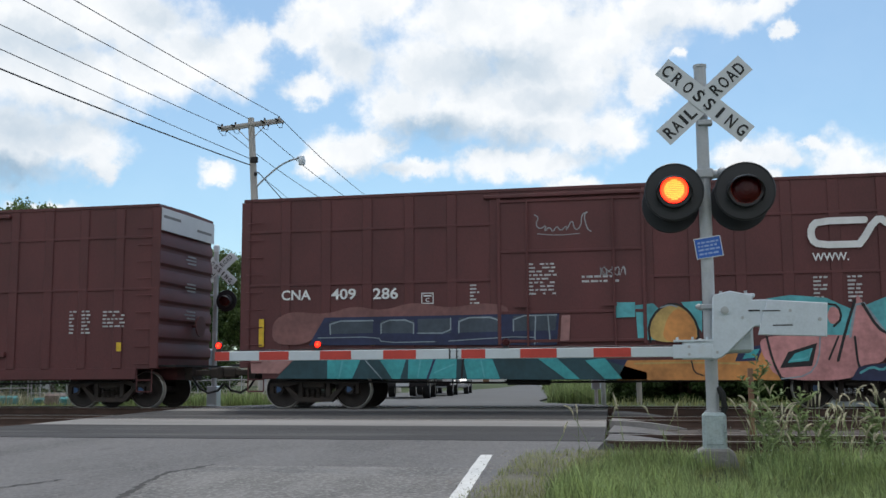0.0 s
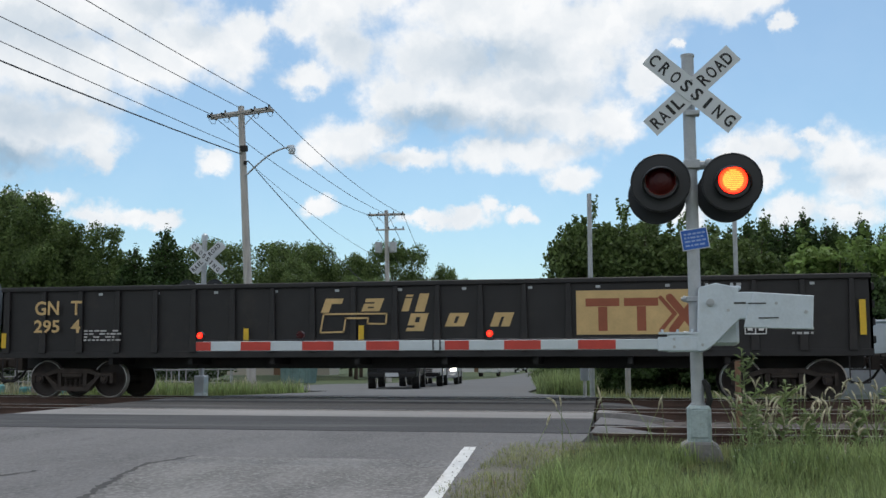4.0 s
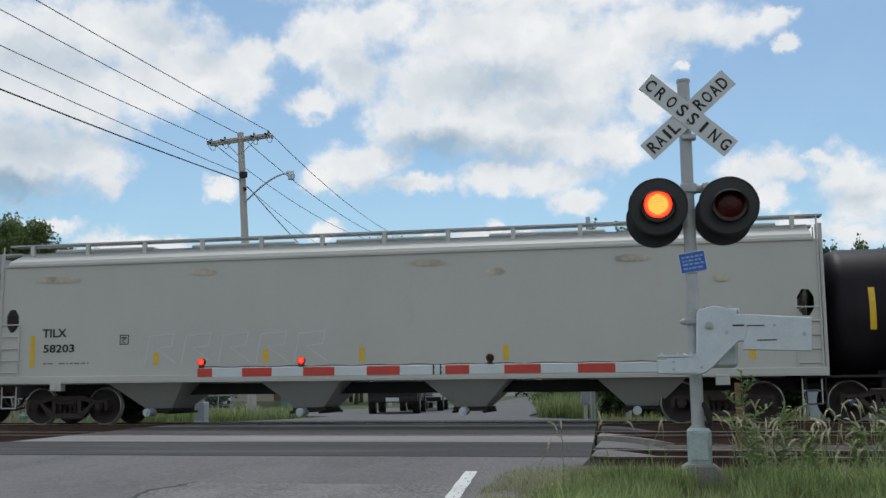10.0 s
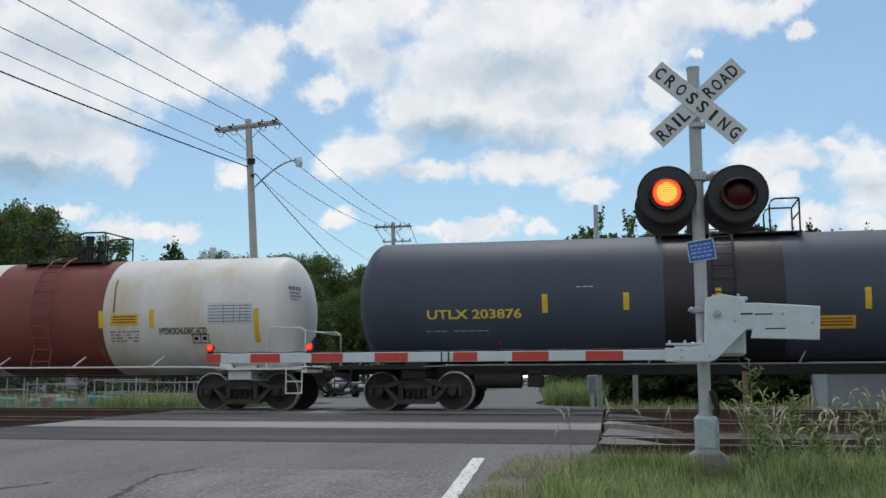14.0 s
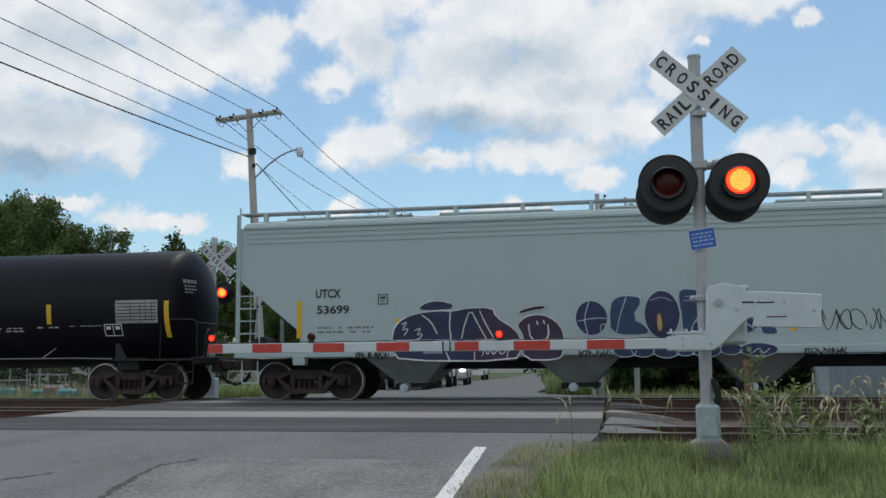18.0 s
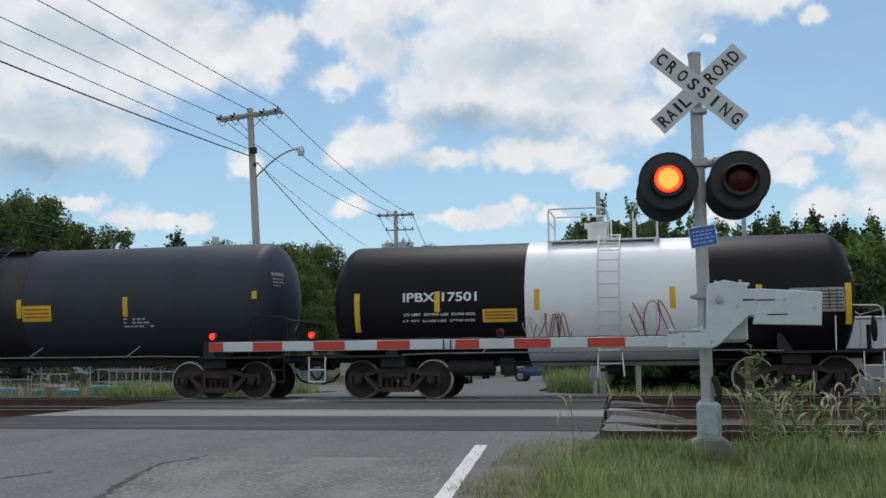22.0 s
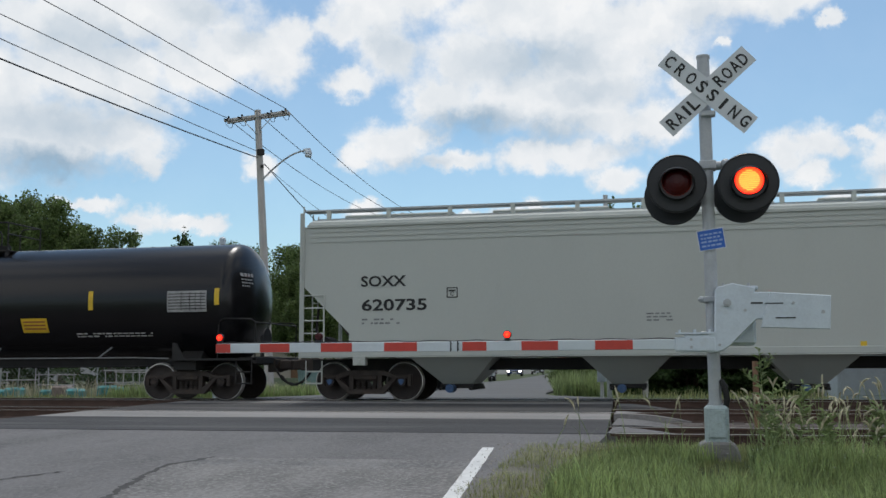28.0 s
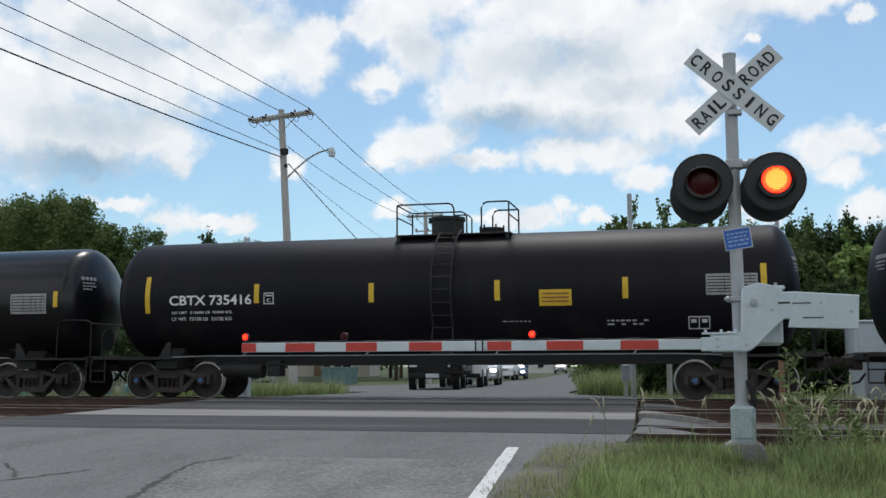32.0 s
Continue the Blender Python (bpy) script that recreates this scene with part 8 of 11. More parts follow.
def paint_pastel_letters(car, surf):
    spray = Sprayer(car, surf, 1.2)
    spray.blob("sky", [(-5.95, 1.53), (-5.94, 1.87), (-5.67, 2.1), (-5.13, 2.18), (-4.52, 2.13), (-3.92, 2.16), (-3.46, 2.15), (-3, 2.09), (-2.61, 2.14), (-2.29, 2.1), (-2.03, 1.98), (-1.98, 1.64), (-2.1, 1.48)])
    spray.blob("lime", [(-5.75, 1.98), (-5.47, 2.07), (-5.28, 2), (-5.31, 1.55), (-5.55, 1.55), (-5.5, 1.83), (-5.74, 1.85)])
    spray.blob("lime", [(-5.16, 1.54), (-5.14, 2.01), (-4.93, 2.09), (-4.58, 2.08), (-4.59, 1.95), (-4.91, 1.92), (-4.9, 1.84), (-4.64, 1.81), (-4.68, 1.7), (-4.91, 1.68), (-4.94, 1.54)])
    spray.blob("lime", [(-4.45, 1.99), (-4.31, 2.06), (-4.19, 2.02), (-4.2, 1.53), (-4.38, 1.53)])
    spray.blob("lime", [(-4.1, 1.53), (-4.13, 1.98), (-4.04, 2.01), (-3.97, 1.67), (-3.86, 2.04), (-3.7, 2.1), (-3.75, 1.82), (-3.9, 1.53)])
    spray.blob("peach", [(-3.71, 1.54), (-3.7, 1.94), (-3.53, 2.07), (-3.17, 2.07), (-2.87, 1.99), (-2.83, 1.8), (-3.07, 1.85), (-3.33, 1.83), (-3.46, 1.75), (-3.2, 1.72), (-2.83, 1.76), (-2.83, 1.52)])
    spray.blob("peach", [(-2.78, 1.52), (-2.77, 1.93), (-2.63, 2.07), (-2.35, 2.06), (-2.11, 1.92), (-2.07, 1.64), (-2.16, 1.5)])
    spray.blob("sky", [(-2.56, 1.73), (-2.48, 1.79), (-2.38, 1.75), (-2.39, 1.67), (-2.51, 1.64)])
    spray.line("deepsky", 0.024, [(-5.95, 1.53), (-5.94, 1.87), (-5.67, 2.1), (-5.13, 2.18), (-4.52, 2.13), (-3.92, 2.16), (-3.46, 2.15), (-3, 2.09), (-2.61, 2.14), (-2.29, 2.1), (-2.03, 1.98), (-1.98, 1.64), (-2.1, 1.48)])
    spray.line("deepsky", 0.018, [(-2.81, 2.02), (-2.79, 1.52)])
    spray.line("deepsky", 0.018, [(-5.22, 2.07), (-5.24, 1.55)])
    spray.line("deepsky", 0.018, [(-4.51, 2.04), (-4.49, 1.54)])
    spray.plate("soot", [(-1.88, 1.67), (-1.84, 1.91), (-1.7, 2.11), (-1.25, 1.86), (-1.28, 1.69)])
    spray.line("sky", 0.03, [(-8.86, 1.17), (-8.85, 1.38), (-8.76, 1.38), (-8.74, 1.18)])
    spray.line("sky", 0.03, [(-8.64, 1.16), (-8.64, 1.37), (-8.54, 1.37), (-8.57, 1.18)])
    spray.line("sky", 0.03, [(-8.47, 1.18), (-8.45, 1.38), (-8.22, 1.38), (-8.25, 1.17), (-8.46, 1.16)])
    spray.line("deepsky", 0.016, [(-8.9, 1.41), (-8.19, 1.42)])
    spray.line("sky", 0.02, [(-7.08, 1.17), (-6.89, 1.27), (-6.82, 1.16)])
    spray.line("sky", 0.025, [(-6.76, 1.16), (-6.74, 1.36), (-6.67, 1.16), (-6.62, 1.35), (-6.53, 1.16)])
    spray.line("sky", 0.018, [(-6.41, 1.16), (-5.99, 1.14), (-5.45, 1.09), (-5.05, 1.15)])


def deco_first(car, surf):
    K = SPRAY
    paint_left_half(car, surf)
    paint_right_half(car, surf)
    letters("WWW.", 5.3, 6.05, 3.18, 3.36, surf, M_WHITE, car)
    tag = Sprayer(car, surf)
    tag.line("grey", 0.025, [(-0.72, 4.42), (-0.62, 4.36), (-0.7, 4.2), (-0.6, 4.08), (-0.45, 4.18), (-0.5, 4.02), (-0.38, 4.14), (-0.3, 4.0), (-0.22, 4.16), (-0.12, 4.02), (0.02, 4.16), (0.0, 4.02), (0.14, 4.3), (0.2, 4.02), (0.34, 4.12), (0.36, 4.4), (0.52, 4.46), (0.4, 4.38), (0.48, 4.05), (0.56, 4.0)])
    tag.line("grey", 0.02, [(-0.66, 3.98), (-0.2, 3.93), (0.3, 3.96)])
    scribble(0.75, 1.3, 2.98, 3.18, surf, K["grey"], car, 13, 0.02)
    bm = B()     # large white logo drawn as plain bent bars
    stroke(bm, smooth_line([(6.4, 4.05), (5.45, 4.05), (5.3, 3.92), (5.3, 3.66), (5.45, 3.53), (6.2, 3.53), (6.3, 3.53), (6.62, 4.05), (6.8, 4.05), (7.2, 3.53), (7.45, 3.53), (7.7, 4.05)], 1), 0.15, surf, 0.016)
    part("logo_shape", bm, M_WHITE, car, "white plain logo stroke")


def deco_second(car, surf):
    paint_green_piece(car, surf)
    scribble(-6.0, -5.4, 1.15, 1.5, surf, SPRAY["teal"], car, 22, 0.03)


def deco_outline(car, surf):
    bm = B()
    for i in range(5):
        x = -5.9 + i * 0.96
        stroke(bm, [(x, 1.45), (x + 0.12, 2.15), (x + 0.76, 2.2), (x + 0.7, 1.9), (x + 0.3, 1.85), (x + 0.8, 1.5)], 0.025, surf, 0.01 + 0.002 * (i % 2))
    tagged(part("spray_tag", bm, M_SIGN_WHITE, car, "thin white outline letters", smooth=None), kind="stuff")
    rust = Sprayer(car, surf)
    for x, z, w in ((-8.3, 3.62, 0.7), (-4.4, 3.7, 0.4), (1.2, 3.75, 0.5), (5.9, 3.7, 0.45), (2.8, 3.5, 0.25), (7.8, 3.2, 0.2)):
        rust.blob("rustdust", [(x - w, z), (x - w * 0.4, z + 0.09), (x + w * 0.6, z + 0.05), (x + w, z - 0.04), (x + w * 0.2, z - 0.1), (x - w * 0.7, z - 0.07)])


def over_sill(surf):
    """The side sheet above, the proud side sill below."""
    return lambda x, z: -1.64 if z < 1.2 else surf(x, z)


def paint_thin_tags(car, surf):
    spray = Sprayer(car, surf)
    spray.line("soot", 0.03, [(0.18, 2.25), (0.28, 2), (0.45, 1.97)])
    spray.line("soot", 0.03, [(0.46, 2.19), (0.51, 2.02), (0.6, 1.97)])
    spray.line("soot", 0.03, [(0.63, 2.19), (0.72, 1.94), (0.87, 1.82), (0.84, 1.63)])
    spray.line("soot", 0.03, [(0.99, 1.7), (1.04, 1.87), (1.18, 1.72), (1.31, 1.84), (1.33, 1.69)])
    spray.line("soot", 0.03, [(1.39, 2.15), (1.4, 1.86), (1.65, 1.81), (1.69, 1.54)])
    spray.line("soot", 0.03, [(1.87, 2.09), (1.91, 1.88), (2.06, 1.94), (1.91, 1.66)])
    spray.line("soot", 0.03, [(2.2, 1.8), (2.41, 1.87), (2.42, 2.11)])
    spray.line("soot", 0.03, [(1.95, 1.52), (2.07, 1.63), (2.22, 1.51)])
    spray.line("soot", 0.03, [(2.54, 2.1), (2.56, 1.89), (2.7, 1.93), (2.63, 1.67), (2.45, 1.56)])
    spray.line("soot", 0.03, [(2.78, 2.19), (2.76, 1.86)])
    spray.line("soot", 0.03, [(3.02, 2.19), (2.87, 2.14), (2.84, 1.88), (3.05, 1.88)])
    spray.line("soot", 0.03, [(0.03, 1.59), (0.15, 1.71), (0.3, 1.56)])
    spray.line("soot", 0.03, [(0.16, 1.83), (0.57, 1.8)])
    spray.line("soot", 0.014, [(3.06, 2.04), (3.25, 2.07), (3.2, 1.97), (3.48, 2.05), (3.62, 2.01)])
    spray.line("soot", 0.014, [(3.74, 2.03), (3.9, 2.08), (3.85, 1.99), (4.11, 2.05)])
    spray.line("soot", 0.014, [(3.26, 1.85), (3.52, 1.89), (3.47, 1.82), (3.83, 1.87)])
    spray.line("soot", 0.014, [(2.79, 1.77), (3.8, 1.79)])
    spray.line("soot", 0.014, [(2.79, 1.69), (3.54, 1.69)])
    spray.line("black", 0.04, [(4.54, 2.53), (4.67, 2.3), (4.76, 2.51), (4.9, 2.34), (5.05, 2.55), (4.54, 2.53)])
    spray.line("black", 0.04, [(4.61, 2.57), (5.02, 2.56)])
    spray.line("black", 0.026, [(4.66, 2.23), (4.68, 1.92), (4.58, 1.57)])
    spray.line("black", 0.026, [(4.84, 2.25), (4.8, 1.94), (5.05, 1.94)])
    spray.line("black", 0.026, [(4.87, 2.1), (4.99, 2.22), (4.96, 2.06)])
    spray.line("black", 0.026, [(4.9, 1.78), (5.04, 1.87), (4.95, 1.66), (4.86, 1.73)])
    spray.line("black", 0.026, [(4.69, 2.06), (4.8, 2.08)])


def deco_pastel(car, surf):
    K = SPRAY
    both = over_sill(surf)
    paint_pastel_letters(car, both)
    paint_thin_tags(car, surf)
    scribble(3.1, 4.2, 1.0, 1.12, both, K["grey"], car, 45, 0.02)
    scribble(6.1, 7.9, 0.98, 1.12, both, K["soot"], car, 46, 0.02)


def deco_navy(car, surf):
    K = SPRAY
    both = over_sill(surf)
    paint_navy_letters(car, both)
    paint_round_letters(car, both)
    scribble(3.3, 4.75, 1.5, 1.95, surf, K["black"], car, 53, 0.018)
    scribble(5.1, 6.1, 1.95, 2.2, surf, K["black"], car, 54, 0.02)
    scribble(5.2, 6.1, 1.6, 1.88, surf, K["black"], car, 58, 0.02)
    for a, b, k in ((-7.1, -6.3, 1), (-4.0, -3.3, 2), (-1.9, -1.2, 3), (2.9, 3.8, 4)):
        scribble(a, b, 0.98, 1.12, both, K["black"], car, 60 + k, 0.02)


def build_train():
    box_car("brown steel box car with spray-painted lower side", -10.03, 5.6, -8.4, 3.98, (-1.6, 1.75), 6, [("T", "CNA", -6.85, -6.11, 2.58, 2.82, "w"), ("T", "409", -5.6, -4.99, 2.57, 2.83, "w"), ("T", "286", -4.57, -3.96, 2.56, 2.83, "w"), ("S", -7.35, 1.48, 2.14), ("S", -4.58, 1.48, 1.67), ("S", 3.9, 1.4, 1.8), ("K", -3.4, -3.11, 2.43, 2.69), ("B", -2.25, -2.03, 2.41, 2.9), ("B", -0.87, -0.24, 2.59, 3.35), ("B", 0.33, 1.16, 2.84, 3.05), ("B", 5.3, 5.6, 2.3, 2.9), ("B", 6.0, 6.3, 2.3, 2.9)], deco_first, ((2.92, 2.98), (4.22, 4.28)))
    box_car("brown steel box car with a green spray-painted piece", -27.94, -12.35, -26.45, -13.83, (-1.89, 1.8), 6, [("T", "CO", -6.95, -6.44, 2.54, 2.8, "w"), ("T", "ER", -6.01, -5.6, 2.54, 2.8, "w"), ("T", "17", -6.84, -6.61, 2.07, 2.34, "w"), ("T", "33", -5.99, -5.58, 2.06, 2.32, "w"), ("T", "61", -5.11, -4.78, 2.05, 2.31, "w"), ("T", "CLOSE AND LOCK", 0.36, 1.32, 4.09, 4.17, "w"), ("T", "DOOR BEFORE", 0.43, 1.25, 3.96, 4.04, "w"), ("T", "MOVING CAR", 0.48, 1.21, 3.83, 3.91, "w"), ("B", 5.46, 5.66, 1.86, 2.48), ("B", 5.8, 6.04, 1.86, 2.48), ("B", 6.38, 6.99, 2.01, 2.46), ("S", -6.87, 1.19, 1.65), ("S", -1.57, 1.52, 1.95), ("S", 1.52, 1.49, 1.95), ("S", 6.84, 1.41, 1.63), ("B", -0.9, -0.3, 2.05, 2.2), ("B", -1.0, -0.2, 1.6, 1.68), ("B", 0.5, 1.2, 1.55, 1.68)], deco_second, ((2.92, 2.98), (4.22, 4.28)), True)
    tank_car("utlx65", "dusty black tank car with yellow lettering and a grey repaint patch", M_TANK_DULL, None, dome=-36.0)
    gondola(-63.77, -43.05, -62.0, -44.84)
    tank_car("opt", "dusty black tank car with white tags and faded lettering", M_TANK_DULL, None, dome=-73.5, ladder=True)
    tank_car("admx", "slate grey tank car with a dark spill streak by its ladder", M_TANK_GREY, None, dome=-92.4, band=(-93.3, -91.9, M_BAND_BLACK, "black spill band"))
    tank_car("utlx6", "black tank car with yellow lettering and blue bearing caps", M_TANK_BLACK, None, dome=-109.1, blue=1, ladder=False)
    hopper_car("tilx", "pale grey covered hopper car with rust stains", -135.7, -115.8, -134.0, -118.0, M_HOPPER_A, 8.67, 2.5, 3.09, [("T", "TILX", -8.69, -8.02, 2.17, 2.38, "k"), ("T", "58203", -8.65, -7.8, 1.79, 1.99, "k"), ("S", -8.95, 1.43, 2.22), ("S", -5.6, 1.45, 1.75), ("S", -2.78, 1.48, 1.78), ("S", -0.4, 1.45, 1.8), ("S", 3.0, 1.45, 1.8), ("S", 8.4, 1.4, 2.1), ("K", 7.1, 7.3, 1.52, 1.76), ("K", 7.32, 7.53, 1.52, 1.76), ("B", 1.3, 1.9, 1.3, 1.42), ("B", 4.9, 5.6, 1.3, 1.42), ("K", -6.58, -6.34, 1.96, 2.2), ("B", -8.65, -7.4, 1.5, 1.58)], deco_outline, hole=True, bay_mat=M_HOPPER_A)
    hopper_car("gacx", "pale blue-grey covered hopper car with pastel spray letters", -156.62, -136.7, -154.9, -138.1, M_HOPPER_B, 8.5, 1.82, 2.95, [("T", "GACX", -7.94, -7.06, 2.52, 2.72, "k"), ("T", "1475", -7.88, -7.26, 2.11, 2.31, "k"), ("S", -8.37, 1.72, 2.55), ("S", -2.0, 1.76, 2.13), ("S", 0.07, 1.72, 2.14), ("S", 2.1, 1.74, 2.13), ("S", 4.2, 1.7, 2.12), ("S", 6.2, 1.7, 2.1), ("K", -6.35, -6.1, 2.24, 2.49), ("B", -7.9, -7.0, 1.8, 1.98)], deco_pastel, eave=4.05, top=4.45)
    tank_car("utlx2", "slate grey tank car with a dark band at its ladder", M_TANK_GREY, None, dome=-166.3, band=(-167.6, -165.0, M_BAND_BLACK, "black spill band"))
    tank_car("rcrx", "white tank car with an oxide red band and rust streaks", M_TANK_WHITE, M_WHITE_PAINT, dome=-183.0, band=(-184.55, -181.32, M_BAND_RED, "oxide red band"), rail_mat=None, blue=0)
    tank_car("tilxw", "white tank car with a black band and stained ends", M_TANK_WHITE, M_WHITE_PAINT, dome=-198.0, band=(-199.41, -196.6, M_BAND_BLACK, "black band"))
    hopper_car("utcx", "pale green-grey covered hopper car with navy spray pieces", -226.3, -206.0, -224.67, -207.7, M_HOPPER_C, 8.5, 1.6, 2.9, [("T", "UTCX", -8.12, -7.5, 2.42, 2.63, "k"), ("T", "53699", -8.09, -7.29, 2.04, 2.24, "k"), ("S", -8.53, 1.47, 2.37), ("S", -6.1, 1.5, 1.9), ("S", 2.7, 1.5, 1.9), ("S", 5.4, 1.5, 1.9), ("S", 8.4, 1.45, 2.3), ("K", -6.59, -6.34, 2.24, 2.48), ("B", -8.07, -6.7, 1.59, 1.79)], deco_navy, ribbed=True, bay_mat=M_HOPPER_BAY, eave=4.15, top=4.42)
    tank_car("tilx25", "satin black tank car with white lettering", M_TANK_BLACK, None, dome=-236.6, ladder=False)
    tank_car("utlx64", "gloss black tank car with a white middle band", M_TANK_GLOSS, None, dome=-253.2, blue=1, band=(-254.75, -251.5, M_BAND_WHITE, "clean white band"), rail_mat=M_WHITE_PAINT)
    tank_car("ipbx", "black tank car with a wide white band and red tags", M_TANK_BLACK, None, dome=-266.2, band=(-268.11, -264.21, M_BAND_WHITE, "white band with red tags"), rail_mat=M_WHITE_PAINT)
    tank_car("gatx", "charcoal tank car with a blue-black streak at the ladder", M_TANK_CHAR, None, dome=-282.1, band=(-283.2, -281.0, M_BAND_BLACK, "dark spill band"))
    tank_car("crgx", "gloss black tank car with white lettering", M_TANK_GLOSS, None, dome=-299.2)
    tank_car("crgx2", "dusty charcoal tank car with sprayed tags", M_TANK_CHAR, None, dome=-317.6)
    hopper_car("soxx", "clean pale green-grey covered hopper car", -347.4, -328.1, -345.9, -329.6, M_HOPPER_D, 8.41, 1.59, 2.74, [("T", "SOXX", -8.12, -7.02, 2.68, 2.94, "k"), ("T", "620735", -8.1, -6.52, 2.11, 2.39, "k"), ("K", -6.05, -5.79, 2.39, 2.63), ("B", -8.1, -7.18, 1.8, 1.98), ("S", 3.0, 1.2, 1.3), ("B", -1.51, -0.9, 1.79, 2.01)], nothing, ribbed=True, eave=4.15, top=4.46, blue=1, bay_mat=M_HOPPER_D)
    tank_car("ctcx", "gloss black tank car with white lettering and a yellow notice", M_TANK_GLOSS, None, dome=-357.2)
    tank_car("cbtx1", "satin black tank car with white lettering", M_TANK_BLACK, None, dome=-375.5, blue=1, ladder=False)
    tank_car("cbtx2", "satin black tank car with white lettering and a yellow notice", M_TANK_BLACK, None, dome=-394.0, blue=1)
    tank_car("last", "gloss black tank car with a white data panel", M_TANK_GLOSS, None, dome=-412.0)


build_train()


# ---- crossing signal with its gate ----
def signal_lamp(parent, x, y, z, sgn, phase):
    """One flasher: round black background, hood, and a two-faced insert that turns its lit or dark face outward. sgn: -1 faces -y."""
    bm = B()
    rod(bm, (x, y, z), (x, y + sgn * 0.02, z), 0.315, 32)
    # rolled rim
    for k in range(32):
        u0, u1 = 2 * math.pi * k / 32, 2 * math.pi * (k + 1) / 32
        rod(bm, (x + 0.31 * math.cos(u0), y + sgn * 0.012, z + 0.31 * math.sin(u0)), (x + 0.31 * math.cos(u1), y + sgn * 0.012, z + 0.31 * math.sin(u1)), 0.014, 5)
    disc = part("background_disc", bm, M_DISC_BLACK, parent)
    bm = B()
    rod(bm, (x, y - sgn * 0.03, z), (x, y - sgn * 0.2, z), 0.19, 20, 0.12)
    part("lamp_housing", bm, M_DISC_BLACK, disc)
    bm = B()
    n = 24
    vs = []
    for k in range(n + 1):
        u = radians(-35) + radians(250) * k / n
        d = 0.3 * (0.35 + 0.65 * math.sin(math.pi * k / n))
        for r in (0.185, 0.195):
            vs.append([bm.verts.new((x + r * math.cos(u), y + sgn * 0.02, z + r * math.sin(u))), bm.verts.new((x + r * math.cos(u), y + sgn * (0.02 + d), z + r * math.sin(u) - 0.25 * d))])
    for k in range(n):
        a, b, c, e = vs[2 * k], vs[2 * k + 1], vs[2 * k + 2], vs[2 * k + 3]
        bm.faces.new((a[0], a[1], c[1], c[0]))
        bm.faces.new((b[0], e[0], e[1], b[1]))
        bm.faces.new((a[1], b[1], e[1], c[1]))
    part("hood", bm, M_DISC_BLACK, disc)
    # turning insert: lit face on one side, a domed dark lens on the other
    bm = B()
    rod(bm, (0, -0.006, 0), (0, -0.002, 0), 0.15, 28)
    cap = [(0.1555, -0.002), (0.1555, 0.004), (0.142, 0.02), (0.115, 0.04), (0.075, 0.054), (0.035, 0.06)]
    rings = [[bm.verts.new((r * math.cos(2 * math.pi * k / 24), d, r * math.sin(2 * math.pi * k / 24))) for k in range(24)] for r, d in cap]
    dome = []
    for ra, rb in zip(rings, rings[1:]):
        dome += [bm.faces.new((ra[k], ra[(k + 1) % 24], rb[(k + 1) % 24], rb[k])) for k in range(24)]
    dome.append(bm.faces.new(rings[-1]))
    for f in dome:
        f.material_index = 1
    for j in range(-6, 7):
        zr = j * 0.0205
        half = math.sqrt(max(0.0, 0.138 ** 2 - zr * zr))
        hot = math.sqrt(max(0.0, 0.108 ** 2 - zr * zr))
        for xa, xb, mi in ((-half, -hot, 2), (-hot, hot, 3), (hot, half, 2)):
            if xb - xa > 0.004:
                nf = set(bm.faces)
                box(bm, xa, xb, -0.011, -0.0055, zr - 0.0078, zr + 0.0078)
                for f in set(bm.faces) - nf:
                    f.material_index = mi
    # added black collar, there only to block glow from the turned-away lit face
    sh = B()
    ringr = [(0.157, 0.02), (0.157, 0.158), (0.188, 0.158), (0.188, 0.02)]
    vr = [[sh.verts.new((x + r * math.cos(2 * math.pi * k / 28), y + sgn * dd, z + r * math.sin(2 * math.pi * k / 28))) for k in range(28)] for r, dd in ringr]
    for ra, rb in zip(vr, vr[1:]):
        for k in range(28):
            sh.faces.new((ra[k], ra[(k + 1) % 28], rb[(k + 1) % 28], rb[k]))
    part("added_glow_baffle", sh, M_DISC_BLACK, disc)
    ins = part("lens_insert", bm, [M_LENS_ON, M_LENS_OFF, M_LENS_CORE, M_LENS_HOT], disc, "round red signal lens", smooth=None)
    FLASH.append((ins, (x, y + sgn * 0.165, z), sgn, phase))
    return disc


FLASH = []


def crossbuck(parent, x, y, z, sgn, label):
    for ang, words, yo in ((-42.5, ("CROSSING",), 0.0), (41.5, ("RAIL", "ROAD"), 0.012)):
        bm = B()
        box(bm, -0.61, 0.61, -0.003, 0.003, -0.114, 0.114)
        bl = part("blade", bm, M_SIGN_WHITE, parent, "white board with black capital letters")
        bl.matrix_basis = pose(x, y + yo, z) @ Matrix.Rotation(radians(-ang), 4, "Y") @ (Matrix.Identity(4) if sgn < 0 else Matrix.Rotation(math.pi, 4, "Z"))
        flat = lambda a, b: -0.003 + 0.008
        if len(words) == 1:
            n = 8
            for i, ch in enumerate(words[0]):
                cx = -0.53 + i * 1.06 / 7
                hw_ = 0.018 if ch == "I" else 0.047
                letters(ch, cx - hw_, cx + hw_, -0.07, 0.07, flat, M_BLACK, bl, "letter")
        else:
            for word, a, b in ((words[0], -0.56, -0.16), (words[1], 0.13, 0.56)):
                xs = np.linspace(a + 0.045, b - 0.045, 4)
                for cx, ch in zip(xs, word):
                    hw_ = 0.018 if ch == "I" else 0.047
                    letters(ch, cx - hw_, cx + hw_, -0.07, 0.07, flat, M_BLACK, bl, "letter")


